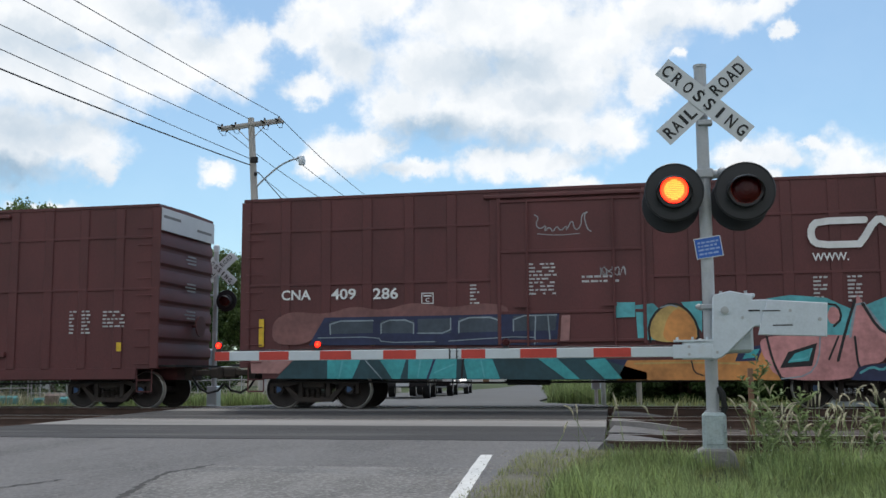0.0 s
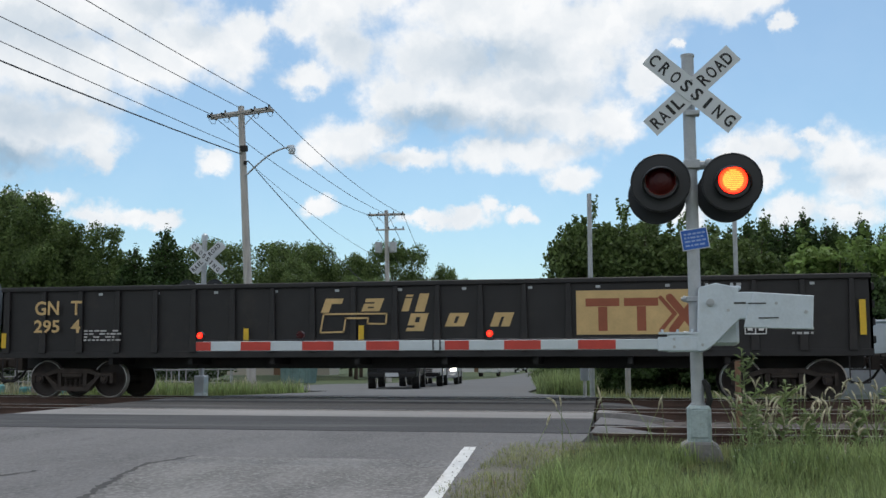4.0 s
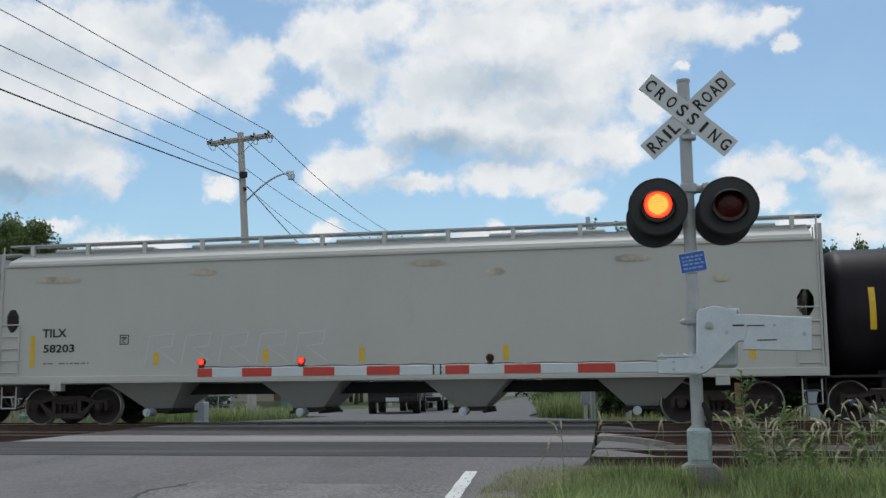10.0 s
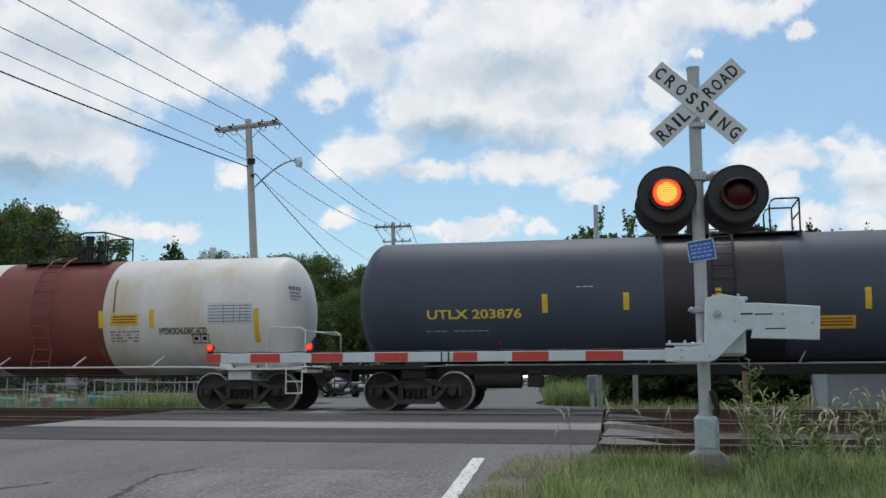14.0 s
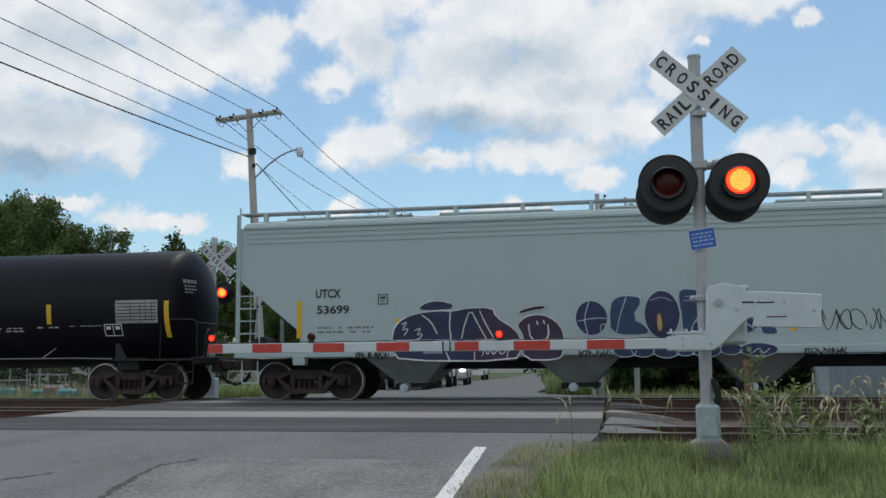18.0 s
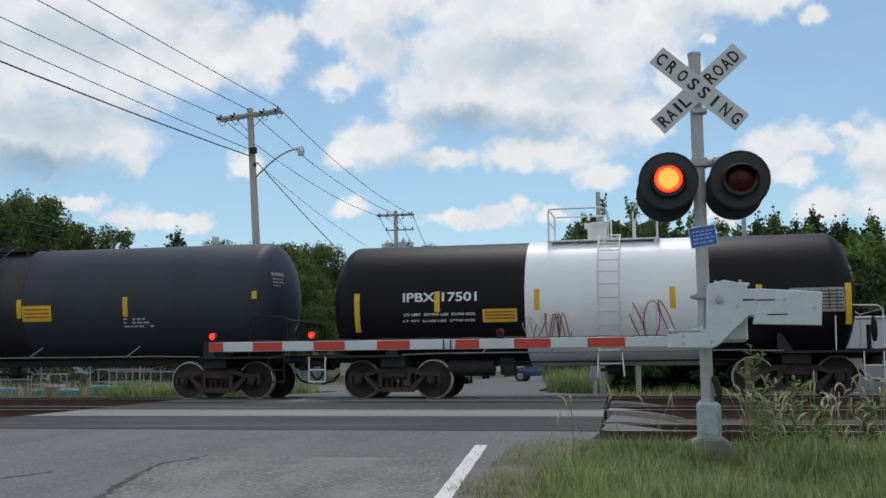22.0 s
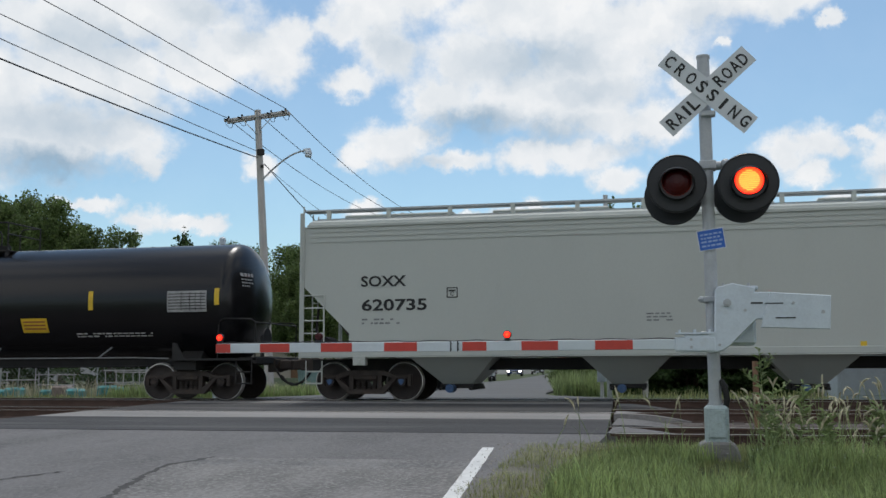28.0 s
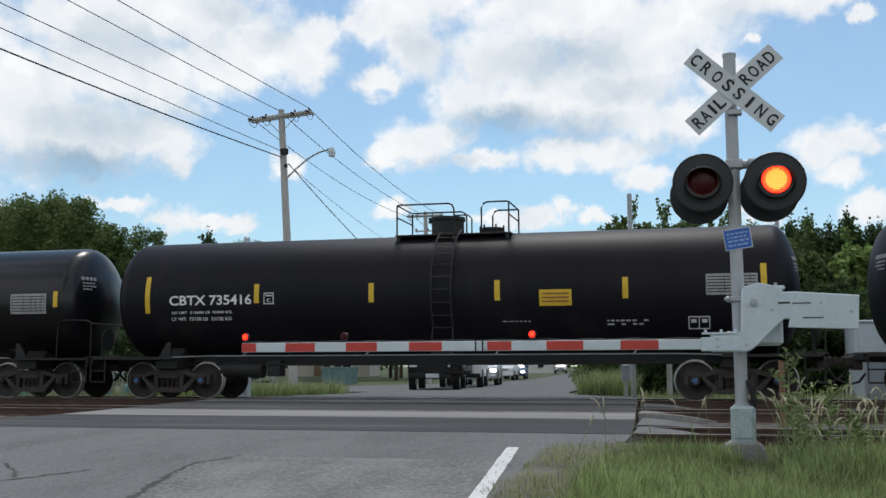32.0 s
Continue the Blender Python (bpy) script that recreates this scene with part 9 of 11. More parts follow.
def build_near_signal():
    px, py, pz = 0.41, 11.74, level(11.74) - 0.1
    s = thing("crossing_signal", pose(px, py, 0), "silver crossing signal mast with crossbuck, red flashers and gate drive", "crossing signal")
    bm = B()
    rod(bm, (0, 0, pz), (-0.012, 0, 4.2), 0.068, 20)
    rod(bm, (-0.012, 0, 4.2), (-0.012, 0, 4.23), 0.075, 20)
    rod(bm, (0, 0, 0.3), (0, 0, 0.38), 0.085, 20)
    part("mast", bm, M_STEEL_GREY, s)
    bm = B()
    box(bm, -0.12, 0.13, -0.16, 0.14, pz, 0.36, 0.03)
    part("foundation_box", bm, M_BASE_BOX, s, "chalky blue-grey junction box with flaking paint at the mast's foot")
    bm = B()
    box(bm, -0.09, 0.1, -0.178, -0.16, 0.02, 0.32, 0.012)
    box(bm, 0.1, 0.125, -0.185, -0.15, 0.15, 0.23, 0.005)
    part("box_cover", bm, M_BASE_BOX, s)
    bm = B()
    prism(bm, [(-0.26, pz), (0.27, pz), (0.2, -0.06), (0.14, -0.02), (-0.13, -0.02), (-0.2, -0.06)], -0.24, 0.22, 0.02)
    part("footing", bm, M_CONCRETE, s, "stained concrete footing in the grass")
    bm = B()
    tube(bm, [(0.09, -0.02, 0.3), (0.12, -0.06, 0.42), (0.1, -0.05, 0.56), (0.06, -0.02, 0.62)], 0.035, 8)
    part("conduit", bm, M_RUBBER, s, "black flexible conduit")
    crossbuck(s, 0.02, -0.12, 3.795, -1, "")
    bm = B()
    box(bm, -0.06, 0.1, -0.11, 0.0, 3.52, 3.58, 0.01)
    part("sign_bracket", bm, M_STEEL_GREY, s)
    for zz in (3.7, 3.9):
        bm = B()
        rod(bm, (0.02, -0.14, zz), (0.02, 0.05, zz), 0.014, 8)
        part("sign_bolt", bm, M_STEEL_GREY, s)
    # crossarm
    bm = B()
    rod(bm, (-0.36, 0.02, 2.98), (0.42, 0.02, 2.98), 0.024, 10)
    rod(bm, (0.02, 0.02, 2.98), (0.19, 0.02, 2.98), 0.05, 12)
    bmesh.ops.create_uvsphere(bm, u_segments=12, v_segments=8, radius=0.058, matrix=Matrix.Translation((0.19, -0.02, 2.99)))
    box(bm, -0.09, 0.09, -0.09, 0.09, 2.93, 3.03, 0.01)
    for x in (-0.36, 0.4):
        rod(bm, (x, 0.02, 2.98), (x, -0.08, 2.78), 0.03, 8)
    part("crossarm", bm, M_STEEL_GREY, s)
    signal_lamp(s, -0.34, -0.22, 2.755, -1, 0)
    signal_lamp(s, 0.41, -0.22, 2.735, -1, 1)
    # second pair faces the other way
    signal_lamp(s, -0.38, 0.2, 2.68, 1, 0)
    signal_lamp(s, 0.37, 0.2, 2.68, 1, 1)
    # blue notice
    bm = B()
    box(bm, -0.145, 0.145, -0.006, 0.0, -0.115, 0.115, 0.002)
    bs = part("notice", bm, M_SIGN_WHITE, s, "small blue notice with white unreadable lines")
    bs.matrix_basis = pose(0.01, -0.085, 2.15, 0, -8, 0)
    bm = B()
    box(bm, -0.135, 0.135, -0.009, -0.0065, -0.105, 0.105)
    f = part("notice_face", bm, M_BLUE, bs)
    bm = B()
    rng = random.Random(3)
    for z in (0.06, 0.02, -0.02, -0.065):
        x = -0.11
        while x < 0.1:
            w = rng.uniform(0.02, 0.06)
            box(bm, x, min(x + w, 0.115), -0.0105, -0.0095, z - 0.01, z + 0.01)
            x += w + 0.012
    part("print_bar", bm, M_PALE_BLUE, bs)
    # gate drive: cabinet behind, support casting and counterweight arm in front
    bm = B()
    box(bm, 0.08, 0.44, -0.16, 0.3, 1.0, 1.6, 0.03)
    box(bm, 0.05, 0.47, -0.19, 0.32, 1.585, 1.63, 0.012)
    cab = part("drive_cabinet", bm, M_ALU, s, "aluminium gate drive cabinet")
    for x, z in ((0.12, 1.645), (0.38, 1.645)):
        bm = B()
        rod(bm, (x, -0.1, 1.62), (x, -0.1, 1.665), 0.016, 8)
        part("lid_bolt", bm, M_STEEL_GREY, cab)
    for z in (1.12, 1.5):
        bm = B()
        box(bm, -0.1, 0.14, -0.1, 0.12, z - 0.03, z + 0.03, 0.01)
        rod(bm, (-0.15, -0.07, z), (0.0, -0.07, z), 0.018, 8)
        rod(bm, (-0.13, -0.07, z), (-0.1, -0.07, z), 0.034, 8)
        part("mast_clamp", bm, M_STEEL_GREY, s)
    bm = B()
    y0, y1 = -0.36, -0.28
    prism(bm, [(-0.31, 0.925), (0.04, 0.925), (0.1, 0.945), (0.18, 1.01), (0.44, 1.265), (1.16, 1.24), (1.17, 1.48), (0.57, 1.55), (0.43, 1.55), (0.43, 1.6), (0.2, 1.65), (0.04, 1.61), (0.02, 1.58), (0.0, 1.14), (-0.08, 1.115), (-0.31, 1.115)], y0, y1, 0.012)
    cs = part("gate_casting", bm, M_ALU, s, "bent aluminium gate arm support with counterweight")
    bm = B()
    prism(bm, [(0.47, 1.175), (1.155, 1.15), (1.175, 1.5), (0.58, 1.545), (0.5, 1.3)], y0 - 0.035, y0 - 0.002, 0.008)
    part("counterweight", bm, M_ALU, cs)
    bm = B()
    rod(bm, (0.14, y0 - 0.03, 1.44), (0.14, -0.1, 1.44), 0.042, 14)
    rod(bm, (0.14, y0 - 0.045, 1.44), (0.14, y0 - 0.03, 1.44), 0.024, 10)
    part("pivot", bm, M_STEEL_GREY, cs)
    for x, z in ((0.32, 1.36), (0.05, 1.0), (-0.24, 0.98), (-0.24, 1.06), (0.8, 1.425), (1.09, 1.33)):
        bm = B()
        rod(bm, (x, y0 - 0.05 if x > 0.6 else y0 - 0.012, z), (x, y0, z), 0.02 if x > 1 else 0.016, 8)
        part("bolt", bm, M_STEEL_GREY, cs)
    for xa, xb, za, zb, yy in ((0.38, 0.5, 1.425, 1.442, y0 - 0.001), (0.52, 0.7, 1.42, 1.432, y0 - 0.036), (0.62, 0.82, 1.268, 1.28, y0 - 0.036)):
        bm = B()
        box(bm, xa, xb, yy - 0.004, yy, za, zb)
        part("slot", bm, M_FRAME_BLACK, cs)
    bm = B()
    box(bm, -0.4, 0.02, y0 - 0.01, y1 + 0.12, 1.115, 1.135)
    for x in (-0.36, -0.2, -0.05):
        rod(bm, (x, y0 + 0.02, 1.13), (x, y0 + 0.02, 1.165), 0.014, 8)
    part("arm_clamp", bm, M_ALU, cs, "clamp plate with bolts that holds the arm")


def build_gate_arm():
    # the lowered arm: an aluminium box section with alternating panels, lamps on top
    x1, y, z = 0.2, 11.42, 1.01
    x0 = -5.24
    g = thing("gate_arm", pose(0, y, z), "lowered crossing gate arm with red and white stripes and red lamps", "gate arm")
    bm = B()
    box(bm, x0, x1, -0.02, 0.02, -0.055, 0.055, 0.006)
    part("arm", bm, M_ARM_WHITE, g)
    bm = B()
    box(bm, x1 - 0.2, x1 + 0.22, -0.045, 0.035, -0.075, 0.075, 0.01)
    part("arm_socket", bm, M_ALU, g)
    e = [-5.24, -5.06, -4.69, -4.33, -3.95, -3.58, -3.2, -2.82, -2.3, -2.03, -1.64, -1.24, -0.84, -0.44, -0.02]
    for i in range(0, len(e) - 1, 2):
        bm = B()
        box(bm, e[i], e[i + 1], -0.026, -0.021, -0.05, 0.05)
        part("red_stripe", bm, M_RED_STRIPE, g)
    bm = B()
    for x in (-2.44, -2.36):
        box(bm, x, x + 0.012, -0.03, -0.02, -0.055, 0.055)
        for zz in (-0.03, 0.03):
            rod(bm, (x + 0.015, -0.036, zz), (x + 0.015, -0.02, zz), 0.008, 6)
    tagged(part("splice_bolts", bm, M_DISC_BLACK, g), kind="stuff")
    bm = B()
    tube(bm, [(-5.2 + 5.3 * k / 40, 0.0, 0.064 + 0.006 * math.sin(k * 1.7)) for k in range(41)], 0.006, 5)
    part("lamp_cable", bm, M_DISC_BLACK, g, "thin black lamp cable clipped along the arm")
    for x, ph in ((-5.2, 2), (-3.98, 0), (-1.8, 1)):
        bm = B()
        box(bm, x - 0.03, x + 0.03, -0.025, 0.025, 0.055, 0.085, 0.004)
        base = part("lamp_base", bm, M_DISC_BLACK, g)
        bm = B()
        rod(bm, (0, -0.02, 0), (0, 0.02, 0), 0.045, 16)
        rod(bm, (0, -0.034, 0), (0, -0.02, 0), 0.03, 14, 0.036)
        rod(bm, (0, 0.02, 0), (0, 0.034, 0), 0.036, 14, 0.03)
        rod(bm, (0, -0.038, 0), (0, -0.034, 0), 0.012, 10)
        for f in bm.faces:
            yc = f.calc_center_median().y
            f.material_index = 2 if yc < -0.0345 else 0 if yc < -0.0201 else 1
        ins = part("lens_insert", bm, [M_LENS_ON, M_LENS_OFF, M_LENS_CORE], base, "small round red lamp")
        if ph == 2:
            ins.matrix_basis = pose(x, 0, 0.125)
        else:
            FLASH.append((ins, (x, 0, 0.125), -1, ph))


def build_far_signal():
    px, py = -13.2, 29.0
    s = thing("crossing_signal", pose(px, py, 0), "far-side silver signal mast with crossbuck and bell", "crossing signal")
    bm = B()
    rod(bm, (0, 0, -0.2), (0.0, 0, 4.5), 0.075, 16)
    part("mast", bm, M_STEEL_GREY, s)
    bm = B()
    rod(bm, (0, 0, 4.5), (0, 0, 4.66), 0.09, 14, 0.1)
    rod(bm, (0, 0, 4.66), (0, 0, 4.72), 0.1, 14, 0.04)
    part("bell", bm, M_ALU, s, "electric crossing bell on the mast's top")
    bm = B()
    rod(bm, (0, 0, -0.3), (0, 0, -0.02), 0.3, 12, 0.18)
    box(bm, -0.16, 0.16, -0.16, 0.16, -0.1, 0.5, 0.02)
    part("foundation_box", bm, M_ALU, s)
    for yo, flip in ((-0.11, -1), (0.12, 1)):
        crossbuck(s, 0.1, yo, 3.98, flip, "")
    bm = B()
    rod(bm, (-0.42, 0, 3.2), (0.5, 0, 3.2), 0.026, 8)
    part("crossarm", bm, M_STEEL_GREY, s)
    signal_lamp(s, -0.4, -0.22, 3.0, -1, 0)
    signal_lamp(s, 0.45, -0.22, 3.0, -1, 1)
    bm = B()
    box(bm, -0.45, -0.1, -0.2, 0.2, 1.0, 1.6, 0.03)
    part("drive_cabinet", bm, M_ALU, s)


build_near_signal()
build_gate_arm()
build_far_signal()


# ---- utility poles and wires ----
def cable(pts_a, pts_b, sag, r, parent, n=14):
    bm = B()
    a, b = Vector(pts_a), Vector(pts_b)
    pts = []
    for k in range(n + 1):
        f = k / n
        p = a.lerp(b, f)
        p.z -= sag * 4 * f * (1 - f)
        pts.append(p)
    tube(bm, pts, r, 5)
    return part("wire", bm, M_WIRE, parent)


def utility_pole(x, y, base, top, lean, arm, label, lamp=False, second_arm=False, transformer=False):
    p = thing("utility_pole", pose(x, y, base), label, "utility pole", "poles along the road")
    h = top - base
    tip = Vector((lean, 0, h))
    bm = B()
    rod(bm, (0, 0, -0.3), tip, 0.19, 16, 0.13)
    part("pole", bm, M_POLE, p)
    bm = B()
    a, b = arm
    zc = h - 0.28
    ax = lean * zc / h
    for yy in (-0.17, 0.15):
        box(bm, ax + a, ax + b, yy, yy + 0.09, zc - 0.06, zc + 0.06, 0.01)
    ca = part("crossarm", bm, M_POLE, p)
    ca.matrix_basis = Matrix.Translation((ax, 0, zc)) @ Matrix.Rotation(radians(-4.5), 4, "Y") @ Matrix.Translation((-ax, 0, -zc)) if lamp else Matrix.Identity(4)
    spots = [ax + a + 0.15, ax + a + 0.75, ax + b - 0.75, ax + b - 0.12]
    for q in spots:
        bm = B()
        for yy in (-0.3, 0.3):
            rod(bm, (q, yy * 0.6, zc), (q, yy * 1.5, zc - 0.02), 0.045, 8, 0.03)
        rod(bm, (q, 0, zc + 0.06), (q, 0, zc + 0.2), 0.05, 10, 0.035)
        part("insulator", bm, M_FRAME_BLACK, ca)
        bm = B()
        tube(bm, [(q, -0.4, zc), (q, -0.3, zc - 0.22), (q, 0, zc - 0.3), (q, 0.3, zc - 0.22), (q, 0.4, zc)], 0.012, 5)
        part("jumper", bm, M_WIRE, ca)
    bm = B()
    for s in (-1, 1):
        rod(bm, (ax + s * 0.75, -0.1, zc), (ax, -0.12, zc - 0.75), 0.018, 6)
    part("arm_brace", bm, M_STEEL_GREY, p)
    if second_arm:
        bm = B()
        box(bm, ax - 0.7, ax + 1.3, -0.15, -0.06, zc - 1.1, zc - 1.0, 0.01)
        part("crossarm", bm, M_POLE, p)
        for q in (-0.6, 0.2, 0.7, 1.2):
            bm = B()
            rod(bm, (ax + q, -0.1, zc - 1.0), (ax + q, -0.1, zc - 0.86), 0.045, 8)
            part("insulator", bm, M_FRAME_BLACK, p)
    if transformer:
        for q in (-0.5, 0.5):
            bm = B()
            rod(bm, (ax + q, -0.1, zc - 2.6), (ax + q, -0.1, zc - 1.9), 0.25, 14)
            part("transformer", bm, M_STEEL_GREY, p)
    if lamp:
        bm = B()
        r0 = Vector((lean * 0.74 + 0.12, -0.1, h - 2.95))
        pts = [r0 + Vector((1.95 * f, -0.25 * f, 1.05 * math.sin(f * math.pi * 0.5))) for f in np.linspace(0, 1, 9)]
        tube(bm, pts, 0.035, 8)
        part("lamp_arm", bm, M_STEEL_GREY, p, "curved steel lamp bracket")
        e = pts[-1]
        bm = B()
        rod(bm, e + Vector((-0.08, 0, 0.03)), e + Vector((0.2, 0, 0.02)), 0.06, 12, 0.08)
        rod(bm, e + Vector((0.12, 0, 0.08)), e + Vector((0.12, 0, -0.08)), 0.09, 16, 0.15)
        rod(bm, e + Vector((0.12, 0, -0.08)), e + Vector((0.12, 0, -0.27)), 0.15, 16, 0.13)
        part("lamp_head", bm, M_ALU, p, "bucket-shaped street lamp head")
        bm = B()
        box(bm, lean * 0.85 - 0.02, lean * 0.85 + 0.28, -0.25, -0.1, h - 1.95, h - 1.7, 0.02)
        part("service_box", bm, M_FRAME_BLACK, p)
        bm = B()
        box(bm, lean * 0.8 + 0.1, lean * 0.8 + 0.22, -0.22, -0.1, h - 2.5, h - 2.35, 0.02)
        part("service_bracket", bm, M_FRAME_BLACK, p)
    return p


POLE1 = (-16.0, 40.0, -0.35, 11.5)
POLE2 = (-17.6, 68.0, -0.62, 11.25)
utility_pole(*POLE1, -0.75, (-1.45, 1.35), "weathered leaning timber utility pole with crossarm and street lamp", lamp=True)
utility_pole(*POLE2, -0.25, (-1.3, 1.25), "timber utility pole with two crossarms and transformers", second_arm=True, transformer=True)
utility_pole(-25.5, 118.0, -0.62, 11.0, 0.0, (-1.3, 1.3), "distant timber utility pole with crossarm")
lp1 = lambda q, z: (POLE1[0] + q, POLE1[1], z)
for q1, q2, z1, zn in ((-2.11, -1.45, 11.25, 11.0), (-0.85, -0.1, 11.47, 11.68), (0.47, 0.95, 11.51, 11.72)):
    wt = thing("overhead_wire", pose(0, 0, 0), "dark power line strung between poles", "wire", "power lines")
    cable(lp1(q1, z1), (POLE2[0] + q2, POLE2[1], 10.95), 0.5, 0.016, wt)
    cable((POLE2[0] + q2, POLE2[1], 10.95), (-25.5 + q2, 118, 10.7), 0.9, 0.018, wt)
    # towards the camera's side: the next pole stands behind, out of view
    cable((-17.9 + q1, -2.0, zn), lp1(q1, z1), 0.2, 0.015, wt)
wt = thing("overhead_wire", pose(0, 0, 0), "thin telephone wire below the power lines", "wire", "power lines")
cable((-18.57, -2.0, 9.83), lp1(-0.67, 9.73), 0.2, 0.014, wt)
cable(lp1(-0.45, 9.2), (POLE2[0] + 0.1, POLE2[1], 7.6), 0.4, 0.011, wt)
wt = thing("overhead_wire", pose(0, 0, 0), "thick dark telephone cable below the power lines", "wire", "power lines")
cable((-18.57, -2.0, 9.33), lp1(-0.67, 9.47), 0.4, 0.024, wt)
cable(lp1(-0.4, 9.2), (-14.3, 62.0, 3.2), 0.5, 0.02, wt)


# ---- trees ----
def leaf_cloud(quads, centre, rx, ry, rz, n, size, rng, droop=0.0):
    """Appends n small four-cornered leaves, scattered about the centre, as an array of corners."""
    p = rng.normal(0, 0.5, (n, 3))
    ln = np.linalg.norm(p, axis=1, keepdims=True)
    p = np.where(ln > 1.15, p * 0.8 / ln, p)
    c = np.array(centre) + p * (rx, ry, rz)
    sz = size * rng.uniform(0.6, 1.4, (n, 1))
    u = rng.uniform(-1, 1, (n, 3)) * (1, 1, 0.6) - (0, 0, droop)
    u = u / np.linalg.norm(u, axis=1, keepdims=True) * sz
    v = np.cross(u, rng.uniform(-1, 1, (n, 3)))
    v = v / np.maximum(np.linalg.norm(v, axis=1, keepdims=True), 1e-6) * sz * 0.6
    quads.append(np.stack((c - u, c + v * 0.9, c + u, c - v), axis=1))


def leaf_mesh(name, quads, mat):
    co = np.concatenate(quads).reshape(-1, 3)
    me = bpy.data.meshes.new(name)
    me.from_pydata(co.tolist(), [], np.arange(len(co)).reshape(-1, 4).tolist())
    me.materials.append(mat)
    return me


def make_tree(seed, height, width, leafy, kind="broad", leaf=0.2, count=2600):
    rng = random.Random(seed)
    tr = B()
    clumps = []
    if kind == "broad":
        trunk_h = height * 0.34
        rod(tr, (0, 0, -0.3), (0.02 * height * rng.uniform(-1, 1), 0, trunk_h), 0.028 * height, 10, 0.017 * height)
        nb = 78
        for k in range(nb):
            f = (k + 0.5) / nb
            el = math.asin(1 - 1.75 * f)
            u = k * 2.39996 + rng.uniform(-0.3, 0.3)
            lobe = 0.82 + 0.5 * noise.noise((math.cos(u) * 1.3 + seed, math.sin(u) * 1.3, el * 1.4)) + rng.uniform(-0.12, 0.08)
            e = Vector((width * 0.46 * math.cos(el) * math.cos(u) * lobe, width * 0.46 * math.cos(el) * math.sin(u) * lobe, height * (0.55 + 0.41 * math.sin(el) * lobe)))
            if k % 5 == 0:
                st = Vector((0, 0, trunk_h * rng.uniform(0.7, 1.0)))
                mid = st.lerp(e, 0.5) + Vector((0, 0, height * 0.04))
                rod(tr, st, mid, 0.011 * height, 6, 0.007 * height)
                rod(tr, mid, e, 0.007 * height, 5, 0.002 * height)
            clumps.append((e, width * rng.uniform(0.05, 0.105), height * rng.uniform(0.04, 0.08)))
        for _ in range(9):
            u = rng.uniform(0, 6.28)
            clumps.append((Vector((math.cos(u) * width * 0.2, math.sin(u) * width * 0.2, height * rng.uniform(0.36, 0.72))), width * 0.14, height * 0.1))
    elif kind == "thicket":
        for k in range(9):
            u = k * 2.4
            tip = Vector((width * 0.3 * math.cos(u) * rng.uniform(0.3, 1), width * 0.3 * math.sin(u) * rng.uniform(0.3, 1), height * rng.uniform(0.7, 1.0)))
            rod(tr, (0.1 * tip.x, 0.1 * tip.y, -0.2), tip, 0.012 * height, 5, 0.003 * height)
            for j in range(5):
                clumps.append((tip * (1 + 0.035 * j) + Vector((rng.uniform(-0.1, 0.1), 0, -0.1)), 0.02 * height + 0.03, 0.04 * height))
        for k in range(84):
            f = rng.random()
            rr = width * 0.5 * math.sin(math.pi * min(1.0, 0.28 + 0.68 * f)) ** 0.7 * math.sqrt(rng.random()) * rng.uniform(0.75, 1.1)
            u = rng.uniform(0, 6.28)
            clumps.append((Vector((rr * math.cos(u), rr * math.sin(u), height * (0.02 + 0.9 * f))), width * rng.uniform(0.06, 0.13), height * rng.uniform(0.035, 0.08)))
    else:
        rod(tr, (0, 0, -0.3), (0, 0, height * 0.92), 0.022 * height, 9, 0.004 * height)
        for k in range(60):
            f = (k + 0.5) / 60
            rr = width * 0.5 * (1 - f ** 1.6) ** 0.9 * rng.uniform(0.7, 1.1)
            u = k * 2.4
            e = Vector((rr * math.cos(u), rr * math.sin(u), height * (0.08 + 0.88 * f) - 0.1 * rr))
            rod(tr, (0, 0, height * (0.1 + 0.86 * f)), e, 0.004 * height, 5, 0.002 * height)
            clumps.append((e * 0.75 + Vector((0, 0, height * (0.02 + 0.22 * f))), rr * 0.42 + 0.12, height * 0.04 + 0.08))
    quads = []
    leaf_rng = np.random.RandomState(seed)
    tot = sum(c[1] ** 2 for c in clumps)
    for c, r, hz in clumps:
        leaf_cloud(quads, c, r * 1.25, r * 1.25, hz * 1.25, max(14, int(count * r * r / tot)), leaf, leaf_rng, 0.5 if kind == "conifer" else 0.1)
    me_t = mesh_of("trunk", tr, M_BARK, 40)
    return me_t, leaf_mesh("crown", quads, leafy)


TREES = {
    "maple": make_tree(1, 12.0, 11.0, M_LEAF_A, leaf=0.125, count=46000),
    "oak": make_tree(2, 12.0, 12.0, M_LEAF_A, leaf=0.125, count=46000),
    "elm": make_tree(5, 12.0, 9.0, M_LEAF_A, leaf=0.125, count=40000),
    "spruce": make_tree(3, 12.0, 6.5, M_LEAF_B, "conifer", leaf=0.14, count=26000),
    "larch": make_tree(12, 12.0, 11.0, M_LEAF_B, leaf=0.15, count=24000),
    "shrub": make_tree(7, 5.0, 5.0, M_LEAF_C, "thicket", leaf=0.11, count=15000),
    "scrub": make_tree(8, 6.0, 4.4, M_LEAF_A, "thicket", leaf=0.1, count=15000),
    "bush": make_tree(9, 3.0, 4.4, M_LEAF_B, "thicket", leaf=0.075, count=14000),
}
TREE_SIZE = {"shrub": 5.0, "scrub": 6.0, "bush": 3.0}
